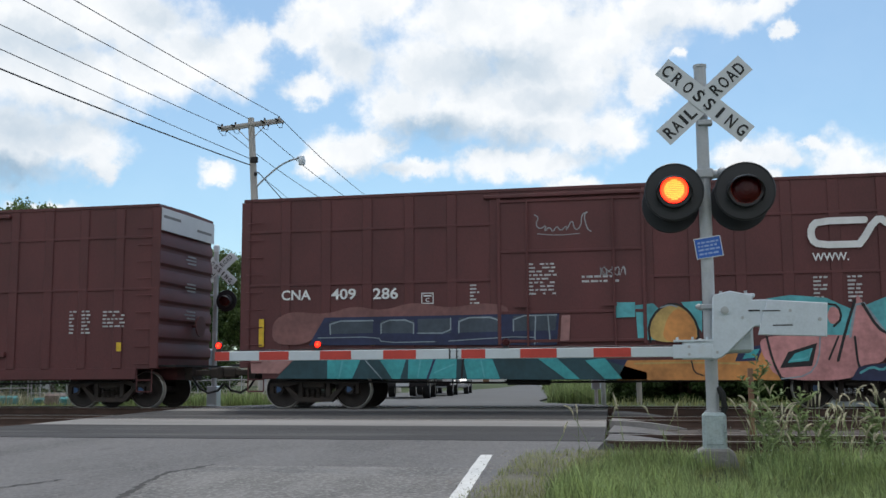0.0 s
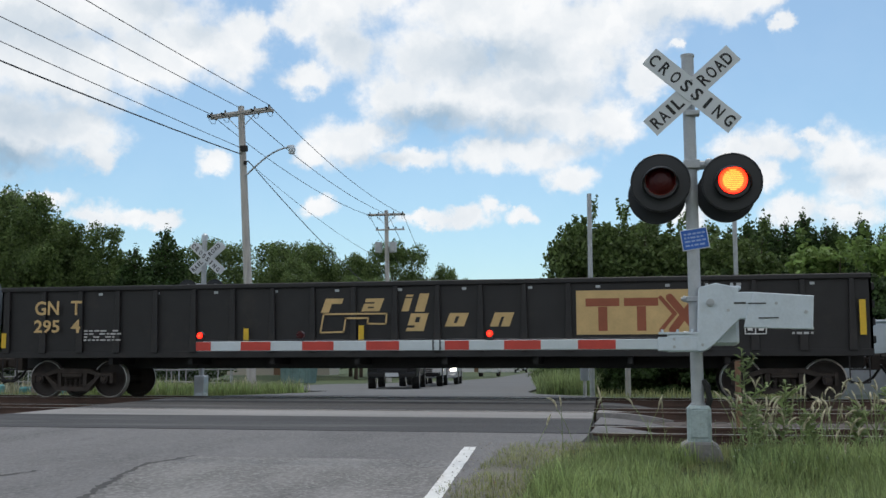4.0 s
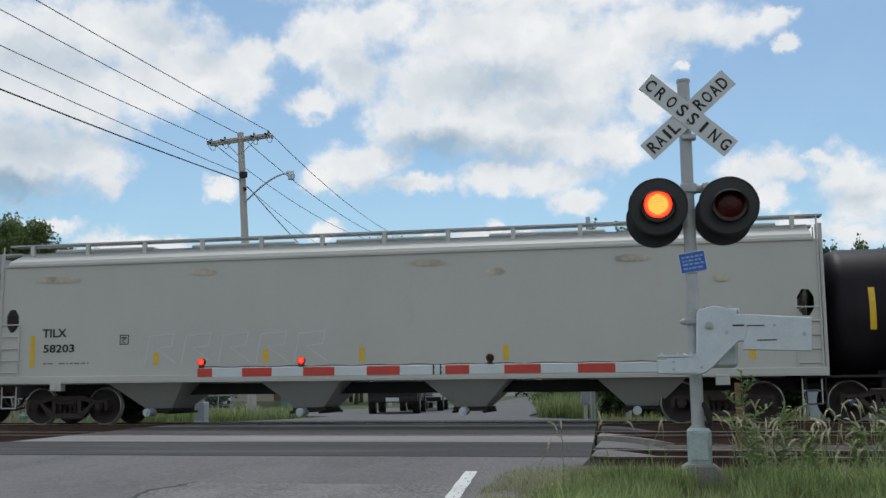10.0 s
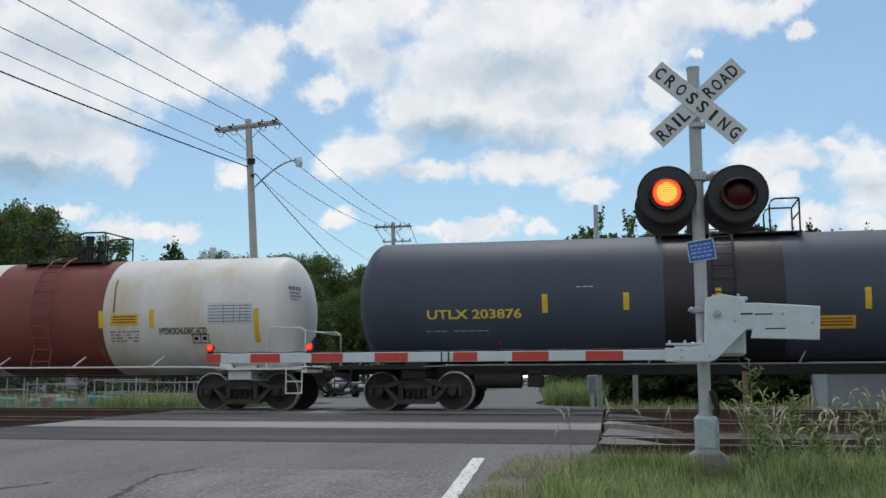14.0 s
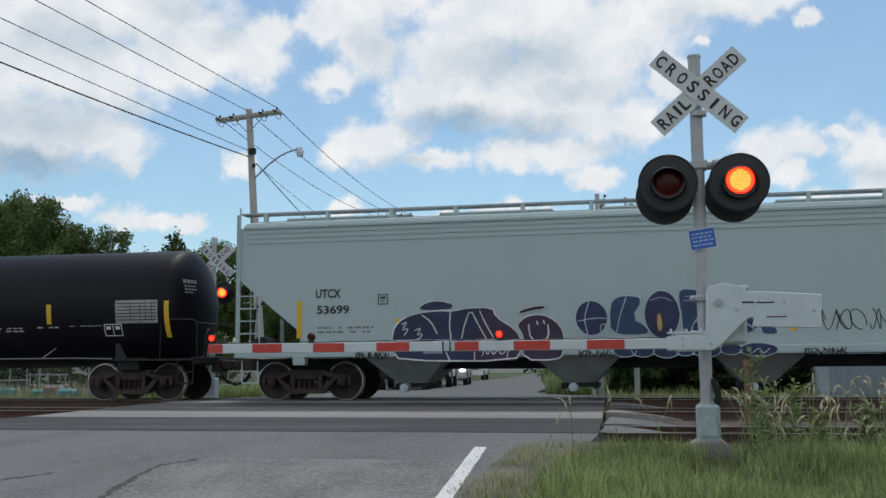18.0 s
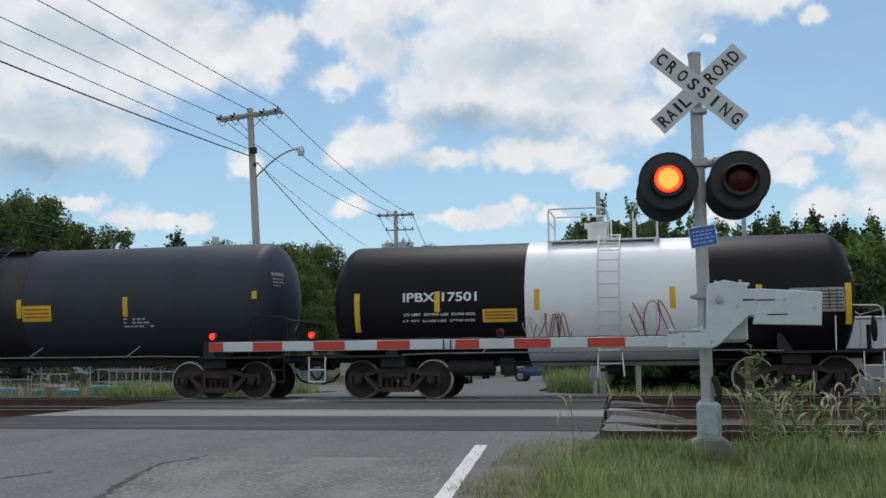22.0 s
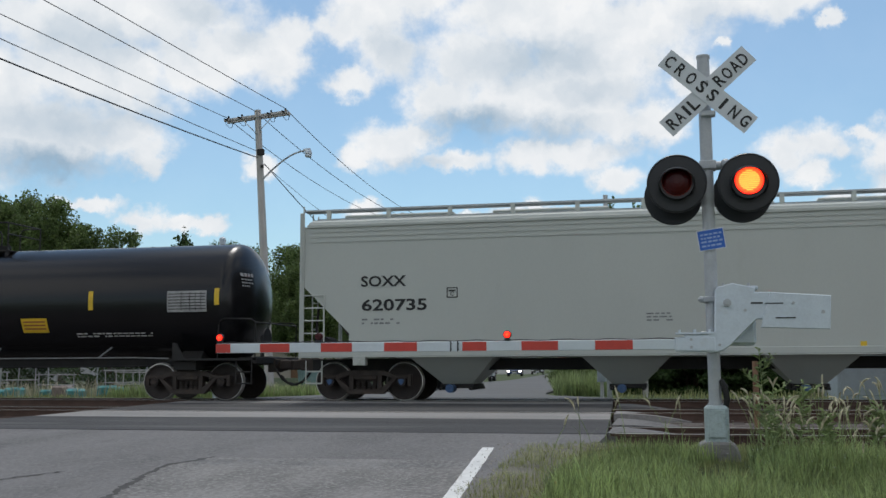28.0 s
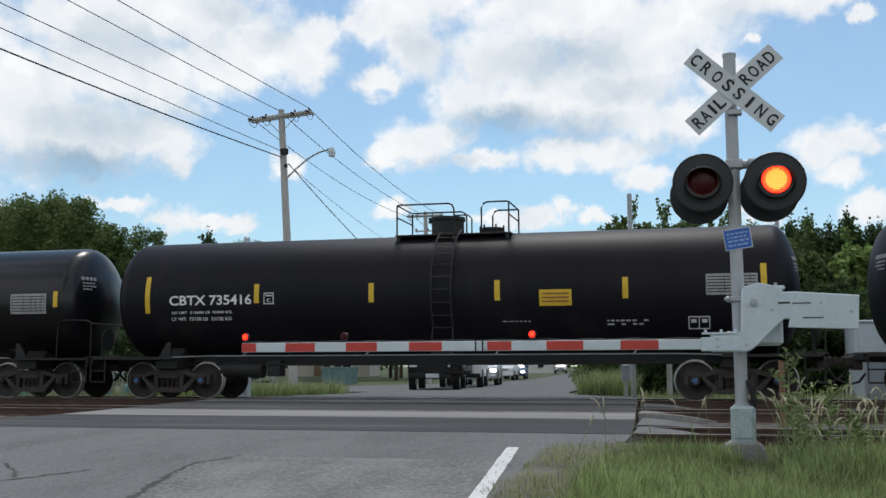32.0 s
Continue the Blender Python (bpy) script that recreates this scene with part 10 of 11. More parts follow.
TREE_TAGS = {"maple": "broad leafy maple with a rounded uneven crown", "oak": "dark green spreading oak", "elm": "mid-green elm with a tall crown", "spruce": "dark green pointed spruce tree", "larch": "dark dense tree with a low even crown", "shrub": "bright green willow-like shrub", "scrub": "scrubby young tree with thin leafy shoots", "bush": "dense dark brush growing down to the ground"}


def tree(kind, x, y, height, turn, wide=1.0, label=""):
    s = height / TREE_SIZE.get(kind, 12.0)
    low = kind in ("shrub", "bush")
    t = thing("tree" if not low else kind, pose(x, y, level(y) - 0.12, 0, 0, turn) @ Matrix.Diagonal((s * wide, s * wide, s, 1)), label or TREE_TAGS[kind], "tree" if not low else kind, "trees beyond the tracks")
    share("trunk" if not low else "stems", TREES[kind][0], t)
    share("crown" if not low else "foliage", TREES[kind][1], t)


for a in (
    ("oak", -55, 74, 15.0, 10, 0.8), ("maple", -48.5, 70, 15.0, 50, 0.75), ("elm", -43.2, 68, 13.4, 100, 0.8), ("elm", -39.6, 69, 11.2, 160, 0.75), ("oak", -62, 80, 14, 200), ("maple", -52, 60, 9, 200), ("elm", -70, 76, 13, 20),
    ("spruce", -32.9, 66, 10.9, 0, 1.1), ("spruce", -35.2, 66, 9.6, 0, 1.15), ("oak", -33.2, 74, 10.8, 70, 0.7), ("maple", -30.5, 84, 10.8, 30, 0.7),
    ("oak", -34.5, 98, 13.4, 0, 0.7), ("maple", -30.4, 102, 12.8, 60, 0.6), ("elm", -27.6, 96, 11.6, 90, 0.6), ("oak", -24.8, 98, 13.2, 150, 0.62), ("maple", -21.5, 106, 11.8, 210, 0.6), ("elm", -38, 104, 14, 40),
    # the scrubby group right of the road
    ("scrub", -3.0, 41, 6.8, 0, 0.68), ("scrub", -2.0, 41.6, 6.8, 50, 0.75), ("scrub", -1.2, 42, 6.6, 40, 0.8), ("scrub", 0.3, 43, 6.5, 80, 0.9), ("scrub", 2.4, 44, 6.3, 120, 0.9), ("scrub", 4.4, 45, 5.8, 170, 0.9), ("scrub", -1.6, 46, 6.6, 20, 0.8), ("scrub", 1.2, 47, 6.7, 60, 0.9),
    ("shrub", 6.4, 42, 5.6, 30, 1.0), ("shrub", 9.0, 43, 5.8, 70, 1.0), ("bush", -42, 52, 3.4, 0, 1.3), ("bush", -36.5, 53, 3.2, 90, 1.3), ("bush", -31, 54, 3.4, 200, 1.3), ("bush", -26.5, 56, 3.2, 20, 1.2), ("bush", -48, 52, 3.4, 60, 1.3), ("oak", -24, 82, 8.5, 40, 0.8), ("maple", -18.5, 92, 8.0, 10, 0.7), ("elm", -27, 76, 8.0, 120, 0.9), ("shrub", 11.8, 43, 5.6, 130, 1.1), ("shrub", 15, 47, 5.6, 200, 1.2), ("shrub", 18.5, 44, 5.2, 250, 1.2),
    ("bush", -0.9, 36.4, 3.0, 10, 0.8), ("bush", 0.5, 36.4, 3.4, 100, 0.85), ("bush", 2.5, 36.0, 3.2, 160, 0.85), ("bush", 4.6, 36.5, 3.4, 220, 0.85), ("bush", 6.8, 36.6, 3.3, 300, 0.85), ("bush", 9.0, 37, 3.5, 30, 0.9), ("bush", 11.4, 37, 3.4, 80, 0.9), ("bush", 13.8, 37, 3.5, 140, 0.9), ("bush", 16.4, 37, 3.5, 200, 0.9), ("bush", 19, 37, 3.5, 260, 0.9),
    ("bush", -1.6, 40.0, 3.4, 140, 0.7), ("bush", -0.6, 39.4, 4.0, 20, 0.8), ("bush", 1.8, 39.4, 4.2, 70, 0.8), ("bush", 4.6, 39.6, 4.2, 130, 0.8), ("bush", 7.6, 40, 4.4, 190, 0.85), ("bush", 10.8, 40, 4.4, 250, 0.85), ("bush", 14.2, 40, 4.4, 310, 0.85), ("bush", 17.6, 40, 4.4, 20, 0.85),
    ("spruce", 3.4, 78, 10.4, 20, 1.0), ("spruce", 5.2, 77, 11.4, 300, 1.0), ("spruce", 6.7, 78, 12.0, 220, 1.0), ("spruce", 8.0, 77, 11.4, 130, 1.05), ("spruce", 10.4, 78, 12.0, 60, 1.0), ("spruce", 12.2, 76, 11.3, 330, 1.0), ("scrub", -0.4, 44, 7.2, 200, 0.8), ("scrub", 1.4, 43.5, 6.6, 300, 0.9), ("scrub", 3.4, 44.5, 6.4, 10, 0.95), ("spruce", 4.6, 75, 10.4, 70, 0.95), ("spruce", 6.0, 72, 11.0, 0, 0.95), ("spruce", 7.2, 73, 11.6, 40, 0.95), ("spruce", 8.5, 72, 10.9, 100, 0.95), ("spruce", 9.7, 72.5, 11.6, 150, 0.95), ("spruce", 11.0, 72, 10.7, 200, 0.95), ("spruce", 13.4, 73, 11.2, 250, 0.95), ("larch", 2.6, 82, 8.8, 0, 0.9), ("larch", 5.6, 83, 10.2, 60, 0.9), ("larch", 8.6, 83, 10.6, 140, 0.9), ("larch", 11.6, 82, 10.4, 220, 0.9), ("larch", 14.4, 82, 10.0, 300, 0.9), ("elm", 15.6, 74, 10.2, 90, 0.6), ("oak", 18.5, 76, 11.2, 10, 0.7), ("maple", 23, 72, 11.0, 40), ("oak", 29, 70, 11, 0),
    ("maple", -9, 130, 10, 0), ("elm", 0, 120, 11, 20), ("oak", 10, 118, 12, 80), ("oak", -45, 130, 14, 0), ("maple", -32, 150, 12, 40), ("oak", -22, 210, 13, 0), ("elm", -48, 220, 13, 0),
):
    tree(*a)


# a distant belt of woods closes the horizon
def far_woods():
    quads = []
    rng = random.Random(77)
    leaf_rng = np.random.RandomState(77)
    for k in range(420):
        a = radians(rng.uniform(-70, 50))
        d = rng.uniform(260, 420)
        c = (d * math.sin(a), d * math.cos(a), rng.uniform(2, 9))
        leaf_cloud(quads, c, 9, 6, 4.5, 110, 0.8, leaf_rng)
    tagged(new("far_woods", leaf_mesh("far_woods", quads, M_LEAF_B)), "distant belt of green woods", "woods", kind="stuff")


far_woods()


# ---- weeds and grass ----
def blade(bm, x, y, z, h, lean, turn, w, segs=3):
    dx, dy = math.cos(turn), math.sin(turn)
    prev = None
    for k in range(segs + 1):
        f = k / segs
        c = Vector((x + dx * lean * f * f, y + dy * lean * f * f, z + h * (f - 0.25 * (lean / max(h, 0.01)) * f * f)))
        ww = w * (1 - f) ** 0.7
        a, b = c + Vector((-dy * ww, dx * ww, 0)), c - Vector((-dy * ww, dx * ww, 0))
        cur = (bm.verts.new(a), bm.verts.new(b)) if k < segs else (bm.verts.new(c),)
        if prev:
            bm.faces.new((prev[0], prev[1], cur[1], cur[0]) if len(cur) == 2 else (prev[0], prev[1], cur[0]))
        prev = cur


def ground_z(x, y):
    return level(y) - (0.022 if y < 12.9 else 0.06 if y > 28.4 else 0.19)


def grass_area(name, label, n, seed, xr, yr, hr, keep, mat=None, w=0.006):
    rng = random.Random(seed)
    bm = B()
    k = 0
    while k < n:
        x, y = rng.uniform(*xr), rng.uniform(*yr)
        if not keep(x, y):
            k += 1
            continue
        h = rng.uniform(*hr) * (0.75 + 0.5 * noise.noise((x * 1.3, y * 1.3, seed)))
        blade(bm, x, y, ground_z(x, y), h, rng.uniform(0.1, 0.7) * h, rng.uniform(0, 6.28), w * rng.uniform(0.7, 1.5))
        k += 1
    me = bpy.data.meshes.new(name)
    bm.to_mesh(me)
    bm.free()
    me.materials.append(mat or M_GRASS)
    return tagged(new(name, me), label, "grass", kind="stuff")


verge = lambda x, y: x > np.interp(y, [6, 9.5, 12.0, 12.9], [-1.75, -1.78, -1.8, -1.45]) + 0.2 * noise.noise((y * 1.7, 0.4, 0))
grass_area("grass", "tall green verge grass beside the road", 27000, 3, (-1.1, 6.0), (7.6, 11.4), (0.2, 0.46), lambda x, y: x > -1.0 + 0.5 * noise.noise((y * 0.9, 2.4, 0)) + 0.22 * (y - 9.5) and noise.noise((x * 1.1, y * 1.1, 5)) > -0.3, w=0.0075)
grass_area("grass", "short yellowish verge grass at the road's edge", 34000, 4, (-2.05, 5.5), (7.4, 13.0), (0.05, 0.16), lambda x, y: verge(x, y) and (x > -1.3 or noise.noise((x * 3, y * 2, 1.5)) > -0.25), M_GRASS_SHORT, w=0.004)
grass_area("grass", "dry seeding grass tops behind the tracks", 2600, 15, (-24, -10.9), (29.6, 34.5), (0.45, 0.8), lambda x, y: x < road_left(y) - 0.4 and noise.noise((x * 0.9, y, 4)) > -0.1, M_DRY, w=0.009)
grass_area("grass", "tall grass behind the tracks by the far mast", 7500, 5, (-17.5, -10.7), (29.2, 33.5), (0.3, 0.62), lambda x, y: x < road_left(y) - 0.3 and noise.noise((x * 0.7, y, 0)) > -0.3, w=0.014)
grass_area("grass", "yellow-green weeds at the far verge", 2600, 6, (-4.3, -2.0), (33, 36), (0.4, 1.15), lambda x, y: x > road_right(y) + 0.3, M_WEED, w=0.02)
grass_area("grass", "thin dry grass behind the tracks", 1500, 7, (-1.8, 14), (29, 33), (0.1, 0.4), lambda x, y: True, M_GRASS_SHORT, w=0.012)
grass_area("grass", "thin dull grass along the track side", 3800, 8, (-46, -12.5), (28.8, 30.6), (0.05, 0.22), lambda x, y: x < road_left(y) - 0.3, M_GRASS_SHORT, w=0.01)


def verge_stones():
    rng = random.Random(41)
    bm = B()
    for _ in range(700):
        y = rng.uniform(8.6, 12.8)
        x = rng.gauss(-1.72, 0.22) if rng.random() < 0.6 else rng.uniform(1.6, 4.5)
        if x > 0:
            y = rng.uniform(11.6, 12.8)
        r = rng.uniform(0.006, 0.018)
        z = level(y) + 0.003
        top = bm.verts.new((x + rng.uniform(-0.3, 0.3) * r, y, z + r * rng.uniform(0.6, 1.0)))
        a0 = rng.uniform(0, 6)
        ring = [bm.verts.new((x + r * math.cos(a0 + k * 1.2566) * rng.uniform(0.7, 1.2), y + r * math.sin(a0 + k * 1.2566) * rng.uniform(0.7, 1.2), z - 0.004)) for k in range(5)]
        for k in range(5):
            bm.faces.new((ring[k], ring[(k + 1) % 5], top))
    tagged(new("gravel", mesh_of("gravel", bm, M_GRAVEL)), "pale loose gravel at the road's edge", "gravel", kind="stuff")


verge_stones()


def foxtails():
    rng = random.Random(12)
    bm_s, bm_h = B(), B()
    for k in range(290):
        x, y = rng.uniform(0.75, 5.4), rng.uniform(9.8, 12.8)
        if rng.random() < 0.06:
            x, y = rng.uniform(-1.3, 0.6), rng.uniform(10.6, 12.8)
        if abs(x - 0.4) < 0.14 and y > 11.5:
            continue
        z = ground_z(x, y)
        h = rng.uniform(0.3, 0.74)
        turn, lean = rng.uniform(0, 6.28), rng.uniform(0.05, 0.25)
        dx, dy = math.cos(turn), math.sin(turn)
        pts = [Vector((x + dx * lean * f * f, y + dy * lean * f * f, z + h * f)) for f in np.linspace(0, 1, 6)]
        tube(bm_s, pts, 0.003, 3)
        # nodding bristly head
        hl = rng.uniform(0.1, 0.18)
        bend = rng.uniform(0.2, 1.9)
        p = pts[-1]
        ang = math.pi / 2 - 0.2
        for s in range(6):
            q = p + Vector((dx * math.cos(ang), dy * math.cos(ang), math.sin(ang))) * hl / 6
            r = 0.0115 * math.sin(math.pi * (s + 0.8) / 7)
            rod(bm_h, p, q, r, 5, r * 0.95)
            p = q
            ang -= bend / 6
        for f in (0.3, 0.5):
            blade(bm_s, x + dx * lean * f * f, y + dy * lean * f * f, z + h * f, 0.16, 0.14, rng.uniform(0, 6.28), 0.006)
    tagged(new("foxtail_grass", mesh_of("foxtail_stems", bm_s, M_WEED)), "thin green foxtail stems by the tracks", "grass", kind="stuff")
    tagged(new("foxtail_heads", mesh_of("foxtail_heads", bm_h, M_DRY, 60)), "pale nodding foxtail seed heads", "grass", kind="stuff")


foxtails()


def small_flowers():
    """Tiny white five-petalled heads on thin stalks among the verge grass."""
    rng = random.Random(33)
    bm_s, bm_h = B(), B()
    for _ in range(170):
        x, y = rng.uniform(0.3, 4.4), rng.uniform(9.4, 12.2)
        if noise.noise((x * 0.9, y * 0.9, 8)) < -0.05:
            continue
        z, h = ground_z(x, y), rng.uniform(0.22, 0.42)
        top = Vector((x + rng.uniform(-0.05, 0.05), y + rng.uniform(-0.05, 0.05), z + h))
        rod(bm_s, (x, y, z), top, 0.002, 3)
        for k in range(5):
            a = k * 1.2566
            d, n = Vector((math.cos(a), math.sin(a), 0.35)), Vector((-math.sin(a), math.cos(a), 0))
            quad(bm_h, top, top + d * 0.007 + n * 0.004, top + d * 0.012, top + d * 0.007 - n * 0.004)
    tagged(new("flower_stalks", mesh_of("flower_stalks", bm_s, M_WEED)), "thin green flower stalks in the verge", "flowers", kind="stuff")
    tagged(new("white_flowers", mesh_of("white_flowers", bm_h, M_SIGN_WHITE)), "tiny white wild flowers in the verge", "flowers", kind="stuff")


small_flowers()


def tall_weed(x, y, h, seed, label):
    """A stem with side shoots, each with narrow leaves."""
    rng = random.Random(seed)
    t = thing("weed", pose(x, y, ground_z(x, y)), label, "weed")
    st, lf = B(), B()

    def shoot(a, b, n, ln):
        rod(st, a, b, 0.008, 5, 0.003)
        for k in range(n):
            f = 0.15 + 0.85 * k / n
            c = a.lerp(b, f)
            u = k * 2.4 + rng.uniform(-0.5, 0.5)
            l2 = ln * (1.15 - 0.6 * f)
            e = c + Vector((math.cos(u), math.sin(u), rng.uniform(0.0, 0.8))) * l2
            nn = Vector((-math.sin(u), math.cos(u), 0.2)) * l2 * 0.2
            m = c.lerp(e, 0.45) + Vector((0, 0, 0.02))
            lf.faces.new([lf.verts.new(q) for q in (c, m + nn, e, m - nn)])

    tip = Vector((rng.uniform(-0.08, 0.08), rng.uniform(-0.05, 0.05), h))
    shoot(Vector((0, 0, 0)), tip, 34, 0.15)
    for k in range(5):
        f = 0.3 + 0.12 * k
        u = k * 2.6 + seed
        a = tip * f
        shoot(a, a + Vector((math.cos(u) * 0.3, math.sin(u) * 0.3, 0.22)) * h * 0.7, 14, 0.11)
    part("stem", st, M_WEED, t)
    part("leaves", lf, M_WEED, t, smooth=None)


for a in ((0.9, 11.25, 1.2, 1), (1.22, 11.45, 0.85, 2), (1.02, 11.7, 0.6, 3), (2.4, 11.8, 0.8, 4), (2.1, 12.2, 0.55, 5), (1.5, 11.2, 0.55, 8), (3.2, 12.0, 0.65, 9)):
    tall_weed(*a, "leafy green weed standing above the verge grass")


# ---- line-side things beyond the tracks ----
def post_thing(name, label, category, x, y, z0, z1, r, mat, extra=None):
    t = thing(name, pose(x, y, level(y) - 0.1), label, category)
    bm = B()
    rod(bm, (0, 0, -0.2), (0, 0, z1 - level(y) + 0.1), r, 12, r * 0.9)
    part("post", bm, mat, t)
    if extra:
        extra(t)


def bar_sign(t):
    bm = B()
    box(bm, -0.12, 0.12, -0.1, 0.08, 0.5, 0.95, 0.02)
    part("junction_box", bm, M_ALU, t)


post_thing("line_pole", "slim silver metal pole beside the relay cabinets", "pole", -1.9, 31, 0, 5.86, 0.075, M_STEEL_GREY)
post_thing("marker_post", "short grey timber post in the weeds", "post", -0.87, 31, 0, 3.35, 0.08, M_POLE)
post_thing("line_pole", "slim grey pole among the trees", "pole", 2.9, 40, 0, 6.44, 0.09, M_STEEL_GREY)
post_thing("marker_post", "white post with a small junction box by the crossing", "post", -1.95, 28.6, 0, 1.0, 0.05, M_WHITE_PAINT, bar_sign)
post_thing("marker_post", "brown timber stake between the tracks", "post", 1.25, 17.6, 0, 0.86, 0.05, M_WOODPOST)


def cabinet(x0, x1, y0, y1, z1, label):
    z0 = level((y0 + y1) / 2) - 0.1
    t = thing("relay_cabinet", pose((x0 + x1) / 2, (y0 + y1) / 2, z0), label, "cabinet")
    w, d, h = (x1 - x0) / 2, (y1 - y0) / 2, z1 - z0
    bm = B()
    box(bm, -w, w, -d, d, 0, h, 0.03)
    part("body", bm, M_ALU, t)
    bm = B()
    box(bm, -w - 0.06, w + 0.06, -d - 0.06, d + 0.06, h, h + 0.07, 0.02)
    part("roof", bm, M_ALU, t)
    bm = B()
    box(bm, -w + 0.1, w - 0.1, -d - 0.02, -d, 0.15, h - 0.1, 0.01)
    dr = part("door", bm, M_ALU, t)
    bm = B()
    box(bm, w - 0.35, w - 0.3, -d - 0.05, -d - 0.02, h * 0.45, h * 0.6)
    part("handle", bm, M_STEEL_GREY, dr)


cabinet(4.1, 6.6, 29.0, 30.6, 0.9, "low silver relay cabinet beside the track")
cabinet(4.45, 7.6, 33.0, 35.2, 2.05, "silver signal bungalow beside the tracks")


def fence(x0, y0, x1, y1, h, n, label):
    t = thing("chain_link_fence", pose(x0, y0, level(y0) - 0.1), label, "fence")
    d = Vector((x1 - x0, y1 - y0, level(y1) - level(y0)))
    pm = B()
    rod(pm, (0, 0, 0), (0, 0, h), 0.03, 8)
    me = mesh_of("fence_post", pm, M_STEEL_GREY, 40)
    for k in range(n + 1):
        share("fence_post", me, t, Matrix.Translation(d * k / n))
    bm = B()
    rod(bm, (0, 0, h), d + Vector((0, 0, h)), 0.02, 6)
    part("top_rail", bm, M_STEEL_GREY, t)
    bm = B()
    m = int(d.length / 0.22)
    for k in range(m):
        a = d * k / m
        for s in (-1, 1):
            b = a + d.normalized() * s * h * 0.8
            rod(bm, a + Vector((0, 0, 0.05)), b + Vector((0, 0, h)), 0.0035, 3)
    part("mesh", bm, M_STEEL_GREY, t)


fence(-60, 44, -19.5, 46, 1.5, 16, "grey chain-link fence beyond the grass")


def low_wall():
    t = thing("block_wall", pose(-47, 30.9, level(31) - 0.1), "low row of teal and grey painted blocks in the grass", "wall")
    rng = random.Random(19)
    mes = []
    for m in (M_TEAL, M_TEAL, M_CONCRETE, M_ROSE_BLOCK):
        bm = B()
        box(bm, -0.3, 0.3, -0.2, 0.2, 0, 0.42, 0.06)
        mes.append(mesh_of("block", bm, m, 30))
    for k in range(56):
        if rng.random() < (0.4 if k > 44 else 0.15):
            continue
        share("block", rng.choice(mes), t, pose(k * 0.56, rng.uniform(-0.15, 0.15), rng.uniform(-0.16, 0.04), 0, rng.uniform(-5, 5), rng.uniform(-12, 12)))


low_wall()


def rail_rack(x, y, seed):
    rng = random.Random(seed)
    t = thing("pipe_frame", pose(x, y, level(y) - 0.1, 0, 0, rng.uniform(-14, 14)), "weathered white pipe frame standing in the grass", "frame", "pipe frames beside the track")
    n = rng.choice((3, 4, 5))
    w = rng.uniform(0.45, 0.75)
    top = rng.uniform(0.75, 1.15)
    for k in range(n):
        bm = B()
        rod(bm, (k * w, 0, 0), (k * w + rng.uniform(-0.05, 0.05), 0, top + rng.uniform(-0.05, 0.1)), 0.024, 6)
        part("upright", bm, M_GREY_MARK, t)
    for z in (top * 0.5, top):
        bm = B()
        rod(bm, (-0.1, 0, z), ((n - 1) * w + 0.1, 0, z + rng.uniform(-0.05, 0.05)), 0.022, 6)
        part("rail", bm, M_GREY_MARK, t)


for k in range(13):
    rail_rack(-42 + k * 2.05, 35.5 + 1.6 * math.sin(k * 2.1), 60 + k)


def teal_bin(x, y):
    t = thing("waste_container", pose(x, y, level(y) - 0.1), "faded teal steel waste container by the side road", "container")
    bm = B()
    prism(bm, [(-0.85, 0.1), (0.85, 0.1), (0.95, 1.05), (-0.95, 1.05)], -0.7, 0.7, 0.03)
    part("body", bm, M_BIN, t)
    bm = B()
    box(bm, -1.0, 1.0, -0.76, 0.76, 1.05, 1.12, 0.02)
    part("lid", bm, M_BIN, t)
    for q in (-0.7, -0.25, 0.25, 0.7):
        bm = B()
        box(bm, q - 0.04, q + 0.04, -0.75, -0.7, 0.15, 1.0)
        part("rib", bm, M_BIN, t)


teal_bin(-21.1, 60)


def house(x, y, w, d, h, wall, label, turn=0):
    t = thing("house", pose(x, y, level(y) - 0.15, 0, 0, turn), label, "house", "houses along the road")
    bm = B()
    box(bm, -w / 2, w / 2, -d / 2, d / 2, 0, h)
    part("wall", bm, wall, t)
    bm = B()
    prism(bm, [(-w / 2 - 0.4, h), (w / 2 + 0.4, h), (0, h + w * 0.28)], -d / 2 - 0.4, d / 2 + 0.4)
    part("roof", bm, M_ROOF, t)
    for q in (-w * 0.28, w * 0.28):
        bm = B()
        box(bm, q - 0.55, q + 0.55, -d / 2 - 0.06, -d / 2 - 0.01, 0.9, 2.1)
        f = part("window", bm, M_WHITE_PAINT, t)
        bm = B()
        box(bm, q - 0.47, q + 0.47, -d / 2 - 0.075, -d / 2 - 0.062, 0.98, 2.02)
        part("pane", bm, M_GLASS_DARK, f)
    bm = B()
    box(bm, -0.5, 0.5, -d / 2 - 0.06, -d / 2 - 0.01, 0.1, 2.15)
    part("door", bm, M_WOODPOST, t)


house(-44, 120, 12, 9, 3.2, M_BEIGE, "single-storey beige house under trees", 10)
house(-30, 176, 14, 10, 3.4, M_WHITE_PAINT, "low white house far along the road", 8)
house(-12, 165, 12, 9, 3.2, M_BRICK_FAR, "low brick house far along the road", 6)
house(-58, 96, 13, 9, 3.3, M_WHITE_PAINT, "white house behind the fence", 15)


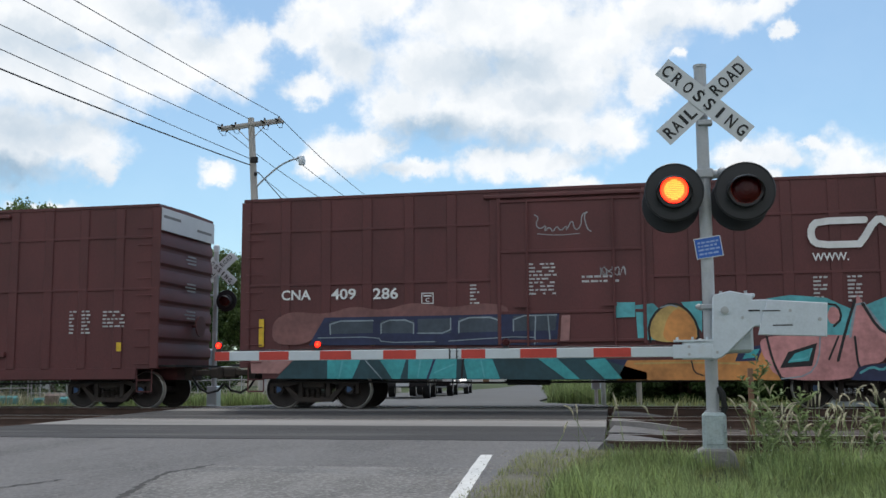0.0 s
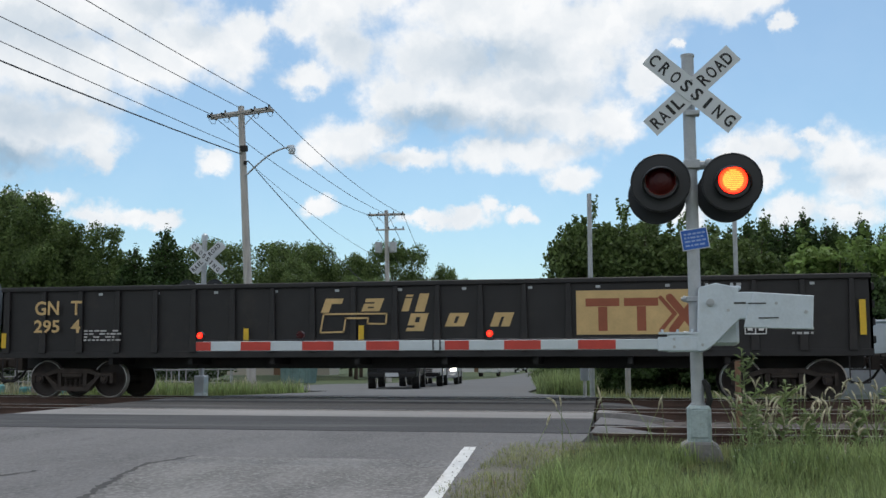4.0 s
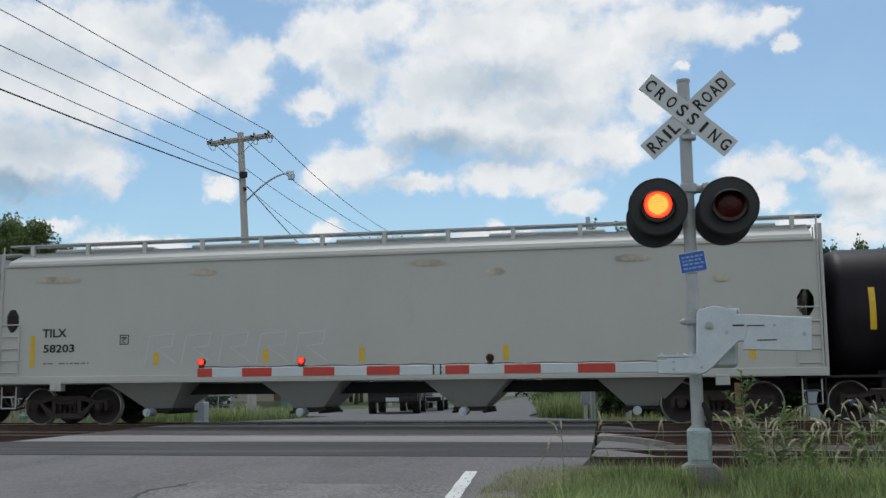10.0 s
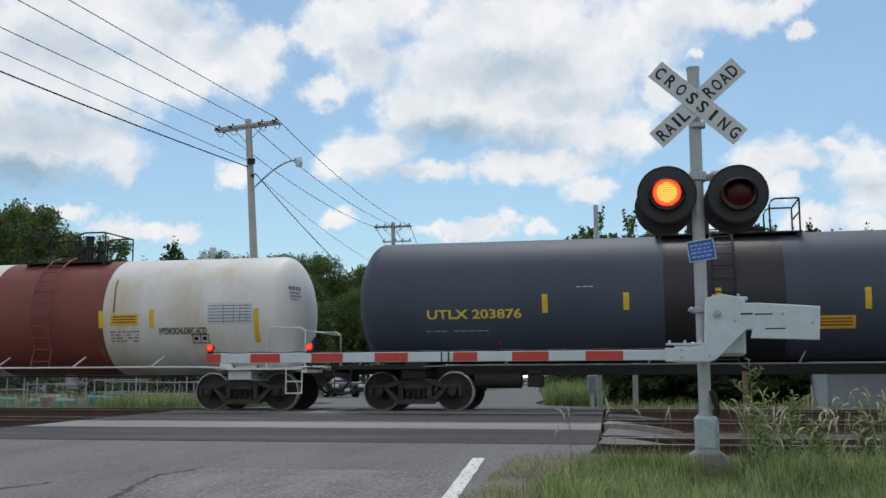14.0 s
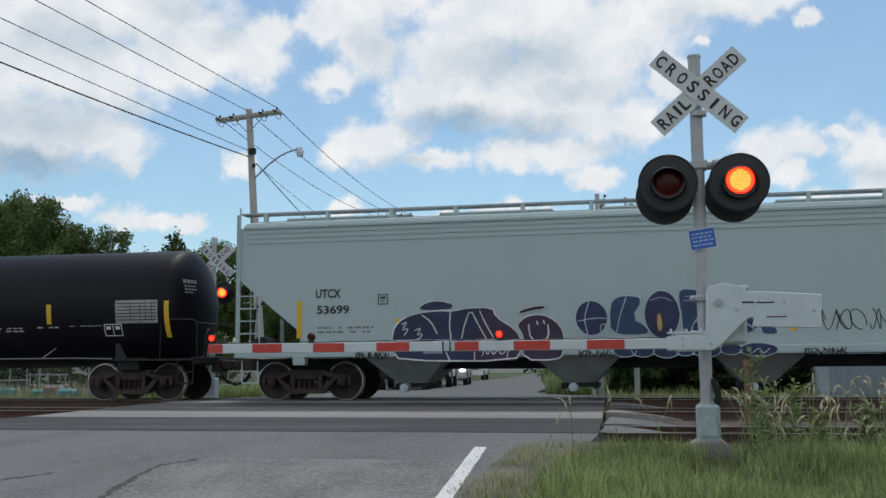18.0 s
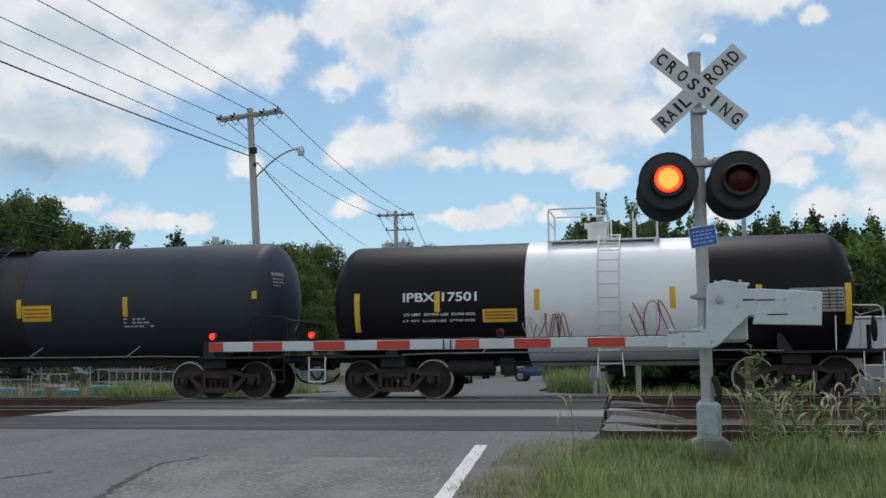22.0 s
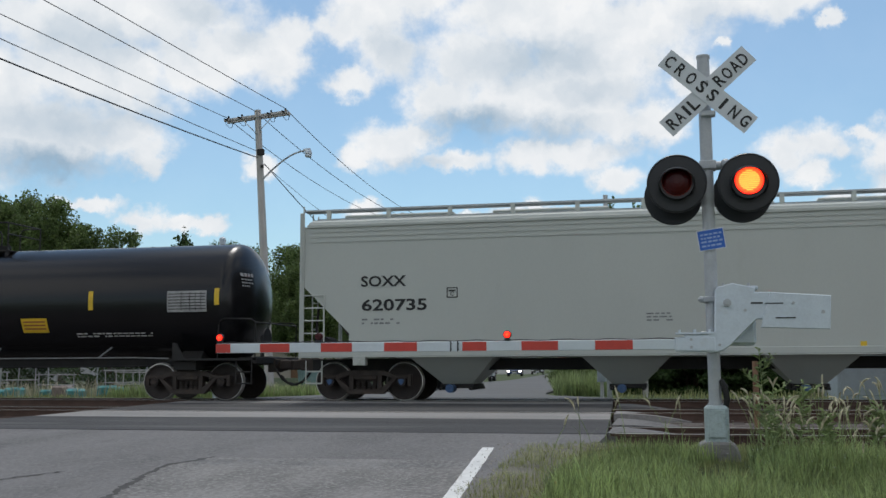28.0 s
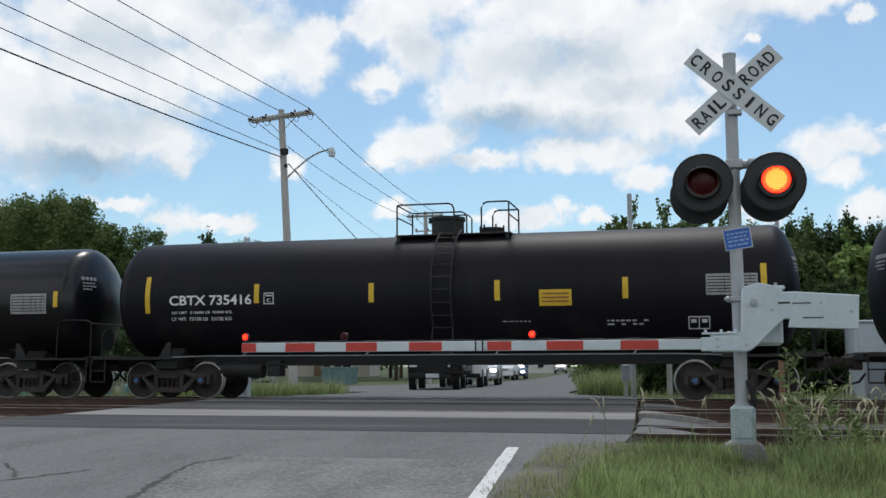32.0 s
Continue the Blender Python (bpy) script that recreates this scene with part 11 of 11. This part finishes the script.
# ---- vehicles ----
def loft_body(bm, prof, half, tumble=0.12, zb=0.0):
    """A body from a side profile (x, z), with sides leaning in above the belt line."""
    left, right = [], []
    for x, z in prof:
        k = max(0.0, z - zb)
        hw = half - tumble * k
        left.append(bm.verts.new((x, -hw, z)))
        right.append(bm.verts.new((x, hw, z)))
    bm.faces.new(left)
    bm.faces.new(right[::-1])
    n = len(prof)
    for i in range(n):
        j = (i + 1) % n
        bm.faces.new((left[j], left[i], right[i], right[j]))


def car_wheel():
    bm = B()
    rod(bm, (0, -0.11, 0), (0, 0.11, 0), 0.34, 20)
    me_t = mesh_of("tyre", bm, M_RUBBER, 40)
    bm = B()
    rod(bm, (0, -0.116, 0), (0, 0.116, 0), 0.22, 16)
    for k in range(5):
        u = k * 2 * math.pi / 5
        rod(bm, (0.07 * math.cos(u), -0.125, 0.07 * math.sin(u)), (0.2 * math.cos(u), -0.12, 0.2 * math.sin(u)), 0.025, 6)
    me_r = mesh_of("rim", bm, M_CHROME, 40)
    return me_t, me_r


TYRE, RIM = car_wheel()


def vehicle(kind, x, y, turn, paint, label, lights=None):
    """The front looks along local +x. turn: degrees about z."""
    t = thing("pickup_truck" if kind == "pickup" else "car", pose(x, y, level(y), 0, 0, turn), label, "pickup truck" if kind == "pickup" else "car", "vehicles on the far road")
    if kind == "pickup":
        half, wr, wb = 0.98, 0.42, (-1.75, 1.85)
        body = [(2.75, 0.5), (2.85, 0.62), (2.85, 1.12), (2.7, 1.22), (1.35, 1.3), (-2.85, 1.3), (-2.85, 0.6), (-2.6, 0.5)]
        cab = [(1.3, 1.3), (0.75, 1.88), (0.55, 1.94), (-0.95, 1.94), (-1.15, 1.88), (-1.25, 1.3)]
        win = [(1.12, 1.36), (0.68, 1.84), (-0.9, 1.84), (-1.02, 1.36)]
    elif kind == "suv":
        half, wr, wb = 0.95, 0.37, (-1.4, 1.45)
        body = [(2.3, 0.4), (2.4, 0.55), (2.35, 0.95), (1.25, 1.1), (-2.3, 1.12), (-2.35, 0.55), (-2.2, 0.4)]
        cab = [(1.25, 1.1), (0.5, 1.65), (0.2, 1.72), (-1.9, 1.7), (-2.25, 1.12)]
        win = [(1.05, 1.14), (0.42, 1.6), (-1.8, 1.6), (-2.05, 1.16)]
    else:
        half, wr, wb = 0.88, 0.33, (-1.35, 1.4)
        body = [(2.3, 0.32), (2.38, 0.45), (2.3, 0.72), (1.15, 0.9), (-1.5, 0.95), (-2.3, 0.92), (-2.36, 0.5), (-2.25, 0.32)]
        cab = [(1.15, 0.9), (0.35, 1.36), (0.1, 1.42), (-0.9, 1.41), (-1.65, 0.95)]
        win = [(0.95, 0.94), (0.28, 1.33), (-0.85, 1.33), (-1.35, 0.97)]
    bm = B()
    loft_body(bm, body, half, 0.05, 0.7)
    bmesh.ops.bevel(bm, geom=list(bm.edges), offset=0.05, segments=2, affect="EDGES", profile=0.6)
    part("body", bm, paint, t, smooth=50)
    bm = B()
    loft_body(bm, cab, half - 0.04, 0.28, cab[0][1])
    bmesh.ops.bevel(bm, geom=list(bm.edges), offset=0.04, segments=2, affect="EDGES", profile=0.6)
    part("cabin", bm, paint, t, smooth=50)
    zb = cab[0][1]
    for s in (-1, 1):
        bm = B()
        f = [(px_, s * (half - 0.04 - 0.28 * max(0, pz_ - zb) + 0.012), pz_) for px_, pz_ in win]
        quad(bm, *f)
        part("side_window", bm, M_GLASS_DARK, t, smooth=None)
    # windscreen and rear window
    for a, b, o in ((cab[0], cab[1], 0.02), (cab[-1], cab[-2], -0.02)):
        bm = B()
        pa = [a[0] + (b[0] - a[0]) * 0.1 + o, a[1] + (b[1] - a[1]) * 0.1]
        pb = [a[0] + (b[0] - a[0]) * 0.9 + o, a[1] + (b[1] - a[1]) * 0.9]
        wa, wb_ = half - 0.14, half - 0.16 - 0.28 * (pb[1] - zb)
        quad(bm, (pa[0], -wa, pa[1]), (pa[0], wa, pa[1]), (pb[0], wb_, pb[1]), (pb[0], -wb_, pb[1]))
        part("windscreen" if o > 0 else "rear_window", bm, M_GLASS_DARK, t, smooth=None)
    xf, xr = max(p[0] for p in body), min(p[0] for p in body)
    zf = body[2][1]
    bm = B()
    box(bm, xf - 0.12, xf + 0.06, -half + 0.03, half - 0.03, body[0][1] - 0.04, body[0][1] + 0.16, 0.03)
    part("bumper", bm, M_CAR_BLACK if kind == "pickup" else paint, t)
    bm = B()
    box(bm, xr - 0.06, xr + 0.1, -half + 0.03, half - 0.03, body[0][1] - 0.02, body[0][1] + 0.18, 0.03)
    part("rear_bumper", bm, M_CHROME if kind == "pickup" else paint, t)
    bm = B()
    gz0, gz1 = zf - (0.42 if kind == "pickup" else 0.2), zf - 0.04
    for k in range(5):
        z = gz0 + (gz1 - gz0) * k / 5
        box(bm, xf - 0.02, xf + 0.03, -half * 0.6, half * 0.6, z, z + (gz1 - gz0) / 9)
    part("grille", bm, M_DISC_BLACK if kind == "pickup" else M_CHROME, t)
    for s in (-1, 1):
        bm = B()
        box(bm, xf - 0.1, xf + 0.02, s * half * 0.78 - 0.16, s * half * 0.78 + 0.16, zf - 0.22, zf - 0.06, 0.03)
        part("headlight", bm, M_HEAD_ON if lights == "front" else M_LAMP, t)
        bm = B()
        box(bm, xr - 0.02, xr + 0.08, s * half * 0.84 - 0.1, s * half * 0.84 + 0.1, zf - 0.3, zf - 0.02, 0.02)
        part("tail_light", bm, M_TAIL, t)
        bm = B()
        box(bm, cab[0][0] - 0.25, cab[0][0] - 0.1, min(s * half, s * (half + 0.2)), max(s * half, s * (half + 0.2)), zb + 0.02, zb + 0.2, 0.03)
        part("mirror", bm, paint if kind != "pickup" else M_DISC_BLACK, t)
    bm = B()
    box(bm, xf + 0.06, xf + 0.075, -0.26, 0.26, body[0][1] + 0.0, body[0][1] + 0.15)
    part("front_plate", bm, M_SIGN_WHITE, t)
    ws = []
    for q in wb:
        for s in (-1, 1):
            w = share("wheel", TYRE, t, pose(q, s * (half - 0.1), wr) @ Matrix.Diagonal((wr / 0.34,) * 3 + (1,)))
            share("rim", RIM, w)
            ws.append(w)
    return t, ws, wr


V = {}
V["front_pickup"] = vehicle("pickup", -10.67, 42.8, -81, M_CAR_BLACK, "black pickup truck with clear headlights waiting at the crossing")
V["white_pickup"] = vehicle("pickup", -11.2, 50.2, -82, M_CAR_WHITE, "white pickup truck second in the queue")
V["silver_suv"] = vehicle("suv", -11.8, 57.6, -83, M_CAR_SILVER, "silver sport utility car with lit headlights in the queue", "front")
V["parked_sedan"] = vehicle("sedan", -19.6, 152, -84, M_CAR_BLACK, "dark sedan far along the road")
V["green_sedan"] = vehicle("sedan", -45, 66, 0, M_CAR_GREEN, "dark green sedan turning at the side road")
V["white_sedan"] = vehicle("suv", -12, 84, -84, M_CAR_WHITE, "white sport utility car joining the queue")
V["blue_sedan"] = vehicle("sedan", 12, 100, 180, M_CAR_BLUE, "blue sedan crossing the far road")
V["blue_coupe"] = vehicle("sedan", -40, 330, -84, M_CAR_BLUE, "blue car with lit headlights on the far road", "front")

build_tracks()


# ---- what moves ----
def run(t):
    """Metres that the train has gone at t seconds."""
    return 11.85 * t + 0.00875 * t * t


def motions():
    for car, off in CAR_X:
        walk(car, [(t, pose(off + run(t), 25.2, 0)) for t in np.arange(0, 32.01, 2.0)])
    # wheels turn while their car is near the crossing
    for ws, off, dx in WHEELS:
        rows = []
        t0 = t1 = None
        for k in range(0, 32 * FPS + 1):
            t = k / FPS
            x = off + run(t)
            if -27 < x < 22:
                if t0 is None:
                    t0 = t
                    if k > 0:
                        rows.append((0.0, pose(dx, 0, 0.457)))
                rows.append((t, pose(dx, 0, 0.457, 0, math.degrees((run(t) - run(t0)) / 0.457) % 360.0, 0)))
        if rows[-1][0] < 32.0:
            rows.append((32.0, rows[-1][1]))
        walk(ws, rows)
    # clouds drift slowly
    walk(clouds, [(0, pose(0, 0, 0, 0, 0, 0.85)), (16, pose(0, 0, 0, 0, 0, -0.2)), (32, pose(0, 0, 0, 0, 0, -1.25))])
    # flashers: each insert turns over every 0.54 s
    period = 13.0 / 12.0
    for ins, at, sgn, phase in FLASH:
        base = 0 if sgn < 0 else 180
        rows = [(0.0, pose(*at, 0, 0, base + (0 if phase == 0 else 180)))]
        angle = 0 if phase == 0 else 180
        n = -1
        ts = []
        k = 0
        while True:
            tt = 1.0 + period * (k // 2 - 1) + (period / 2 if k % 2 else 0)
            k += 1
            if tt < 0.05:
                continue
            if tt > 31.9:
                break
            ts.append(tt)
        for tt in ts:
            left_on = abs(((tt - 1.0) / period + 0.25) % 1.0 - 0.25) < 0.1
            for d, a in ((-0.09, 0), (-0.06, 0), (-0.03, 0), (-0.02, 60), (-0.01, 120), (0.0, 180), (0.03, 180), (0.06, 180)) if left_on else ((-0.06, 0), (-0.03, 0), (0.0, 0), (0.01, 60), (0.02, 120), (0.03, 180), (0.06, 180), (0.09, 180)):
                rows.append((tt + d, pose(*at, 0, 0, base + angle + a)))
            angle += 180
        rows.append((32.0, pose(*at, 0, 0, base + angle)))
        walk(ins, rows)
    drive = lambda key, rows: walk(V[key][0], [(t, pose(x, y, level(y), 0, 0, a)) for t, x, y, a in rows])
    drive("green_sedan", [(0, -75, 66, -4), (7, -46, 66, -4), (10, -28, 60, -14), (11.9, -18.29, 52.5, -50), (13.1, -17.12, 51.5, -68), (14.3, -16.77, 52, -40), (16, -15.6, 53.5, 20), (17.5, -15.2, 57, 75), (19, -15.6, 63, 95), (21.5, -18.2, 84, 98), (24.5, -23, 118, 98), (32, -39, 230, 98)])
    drive("white_sedan", [(0, -19.6, 135, -84), (3, -17.4, 108, -84), (6, -14.06, 91, -84), (7, -14.12, 90, -85), (10, -14.18, 84, -85), (11.9, -14.37, 79.5, -86), (13.1, -14.39, 78.5, -86), (32, -14.44, 78.4, -86)])
    drive("blue_sedan", [(0, 14, 80, 180), (19.5, 14, 80, 180), (21, -2, 68, 184), (22, -7.6, 65.5, 176), (23, -9.0, 67.5, 150), (24.5, -9.3, 70, 104), (28, -13.0, 122, 97), (32, -24, 240, 97)])
    drive("blue_coupe", [(0, -40, 330, -84), (24, -30, 240, -84), (27.5, -20.5, 140, -84), (29.2, -15.61, 97, -84), (30.9, -14.82, 88, -84), (32, -14.97, 87, -84)])


motions()
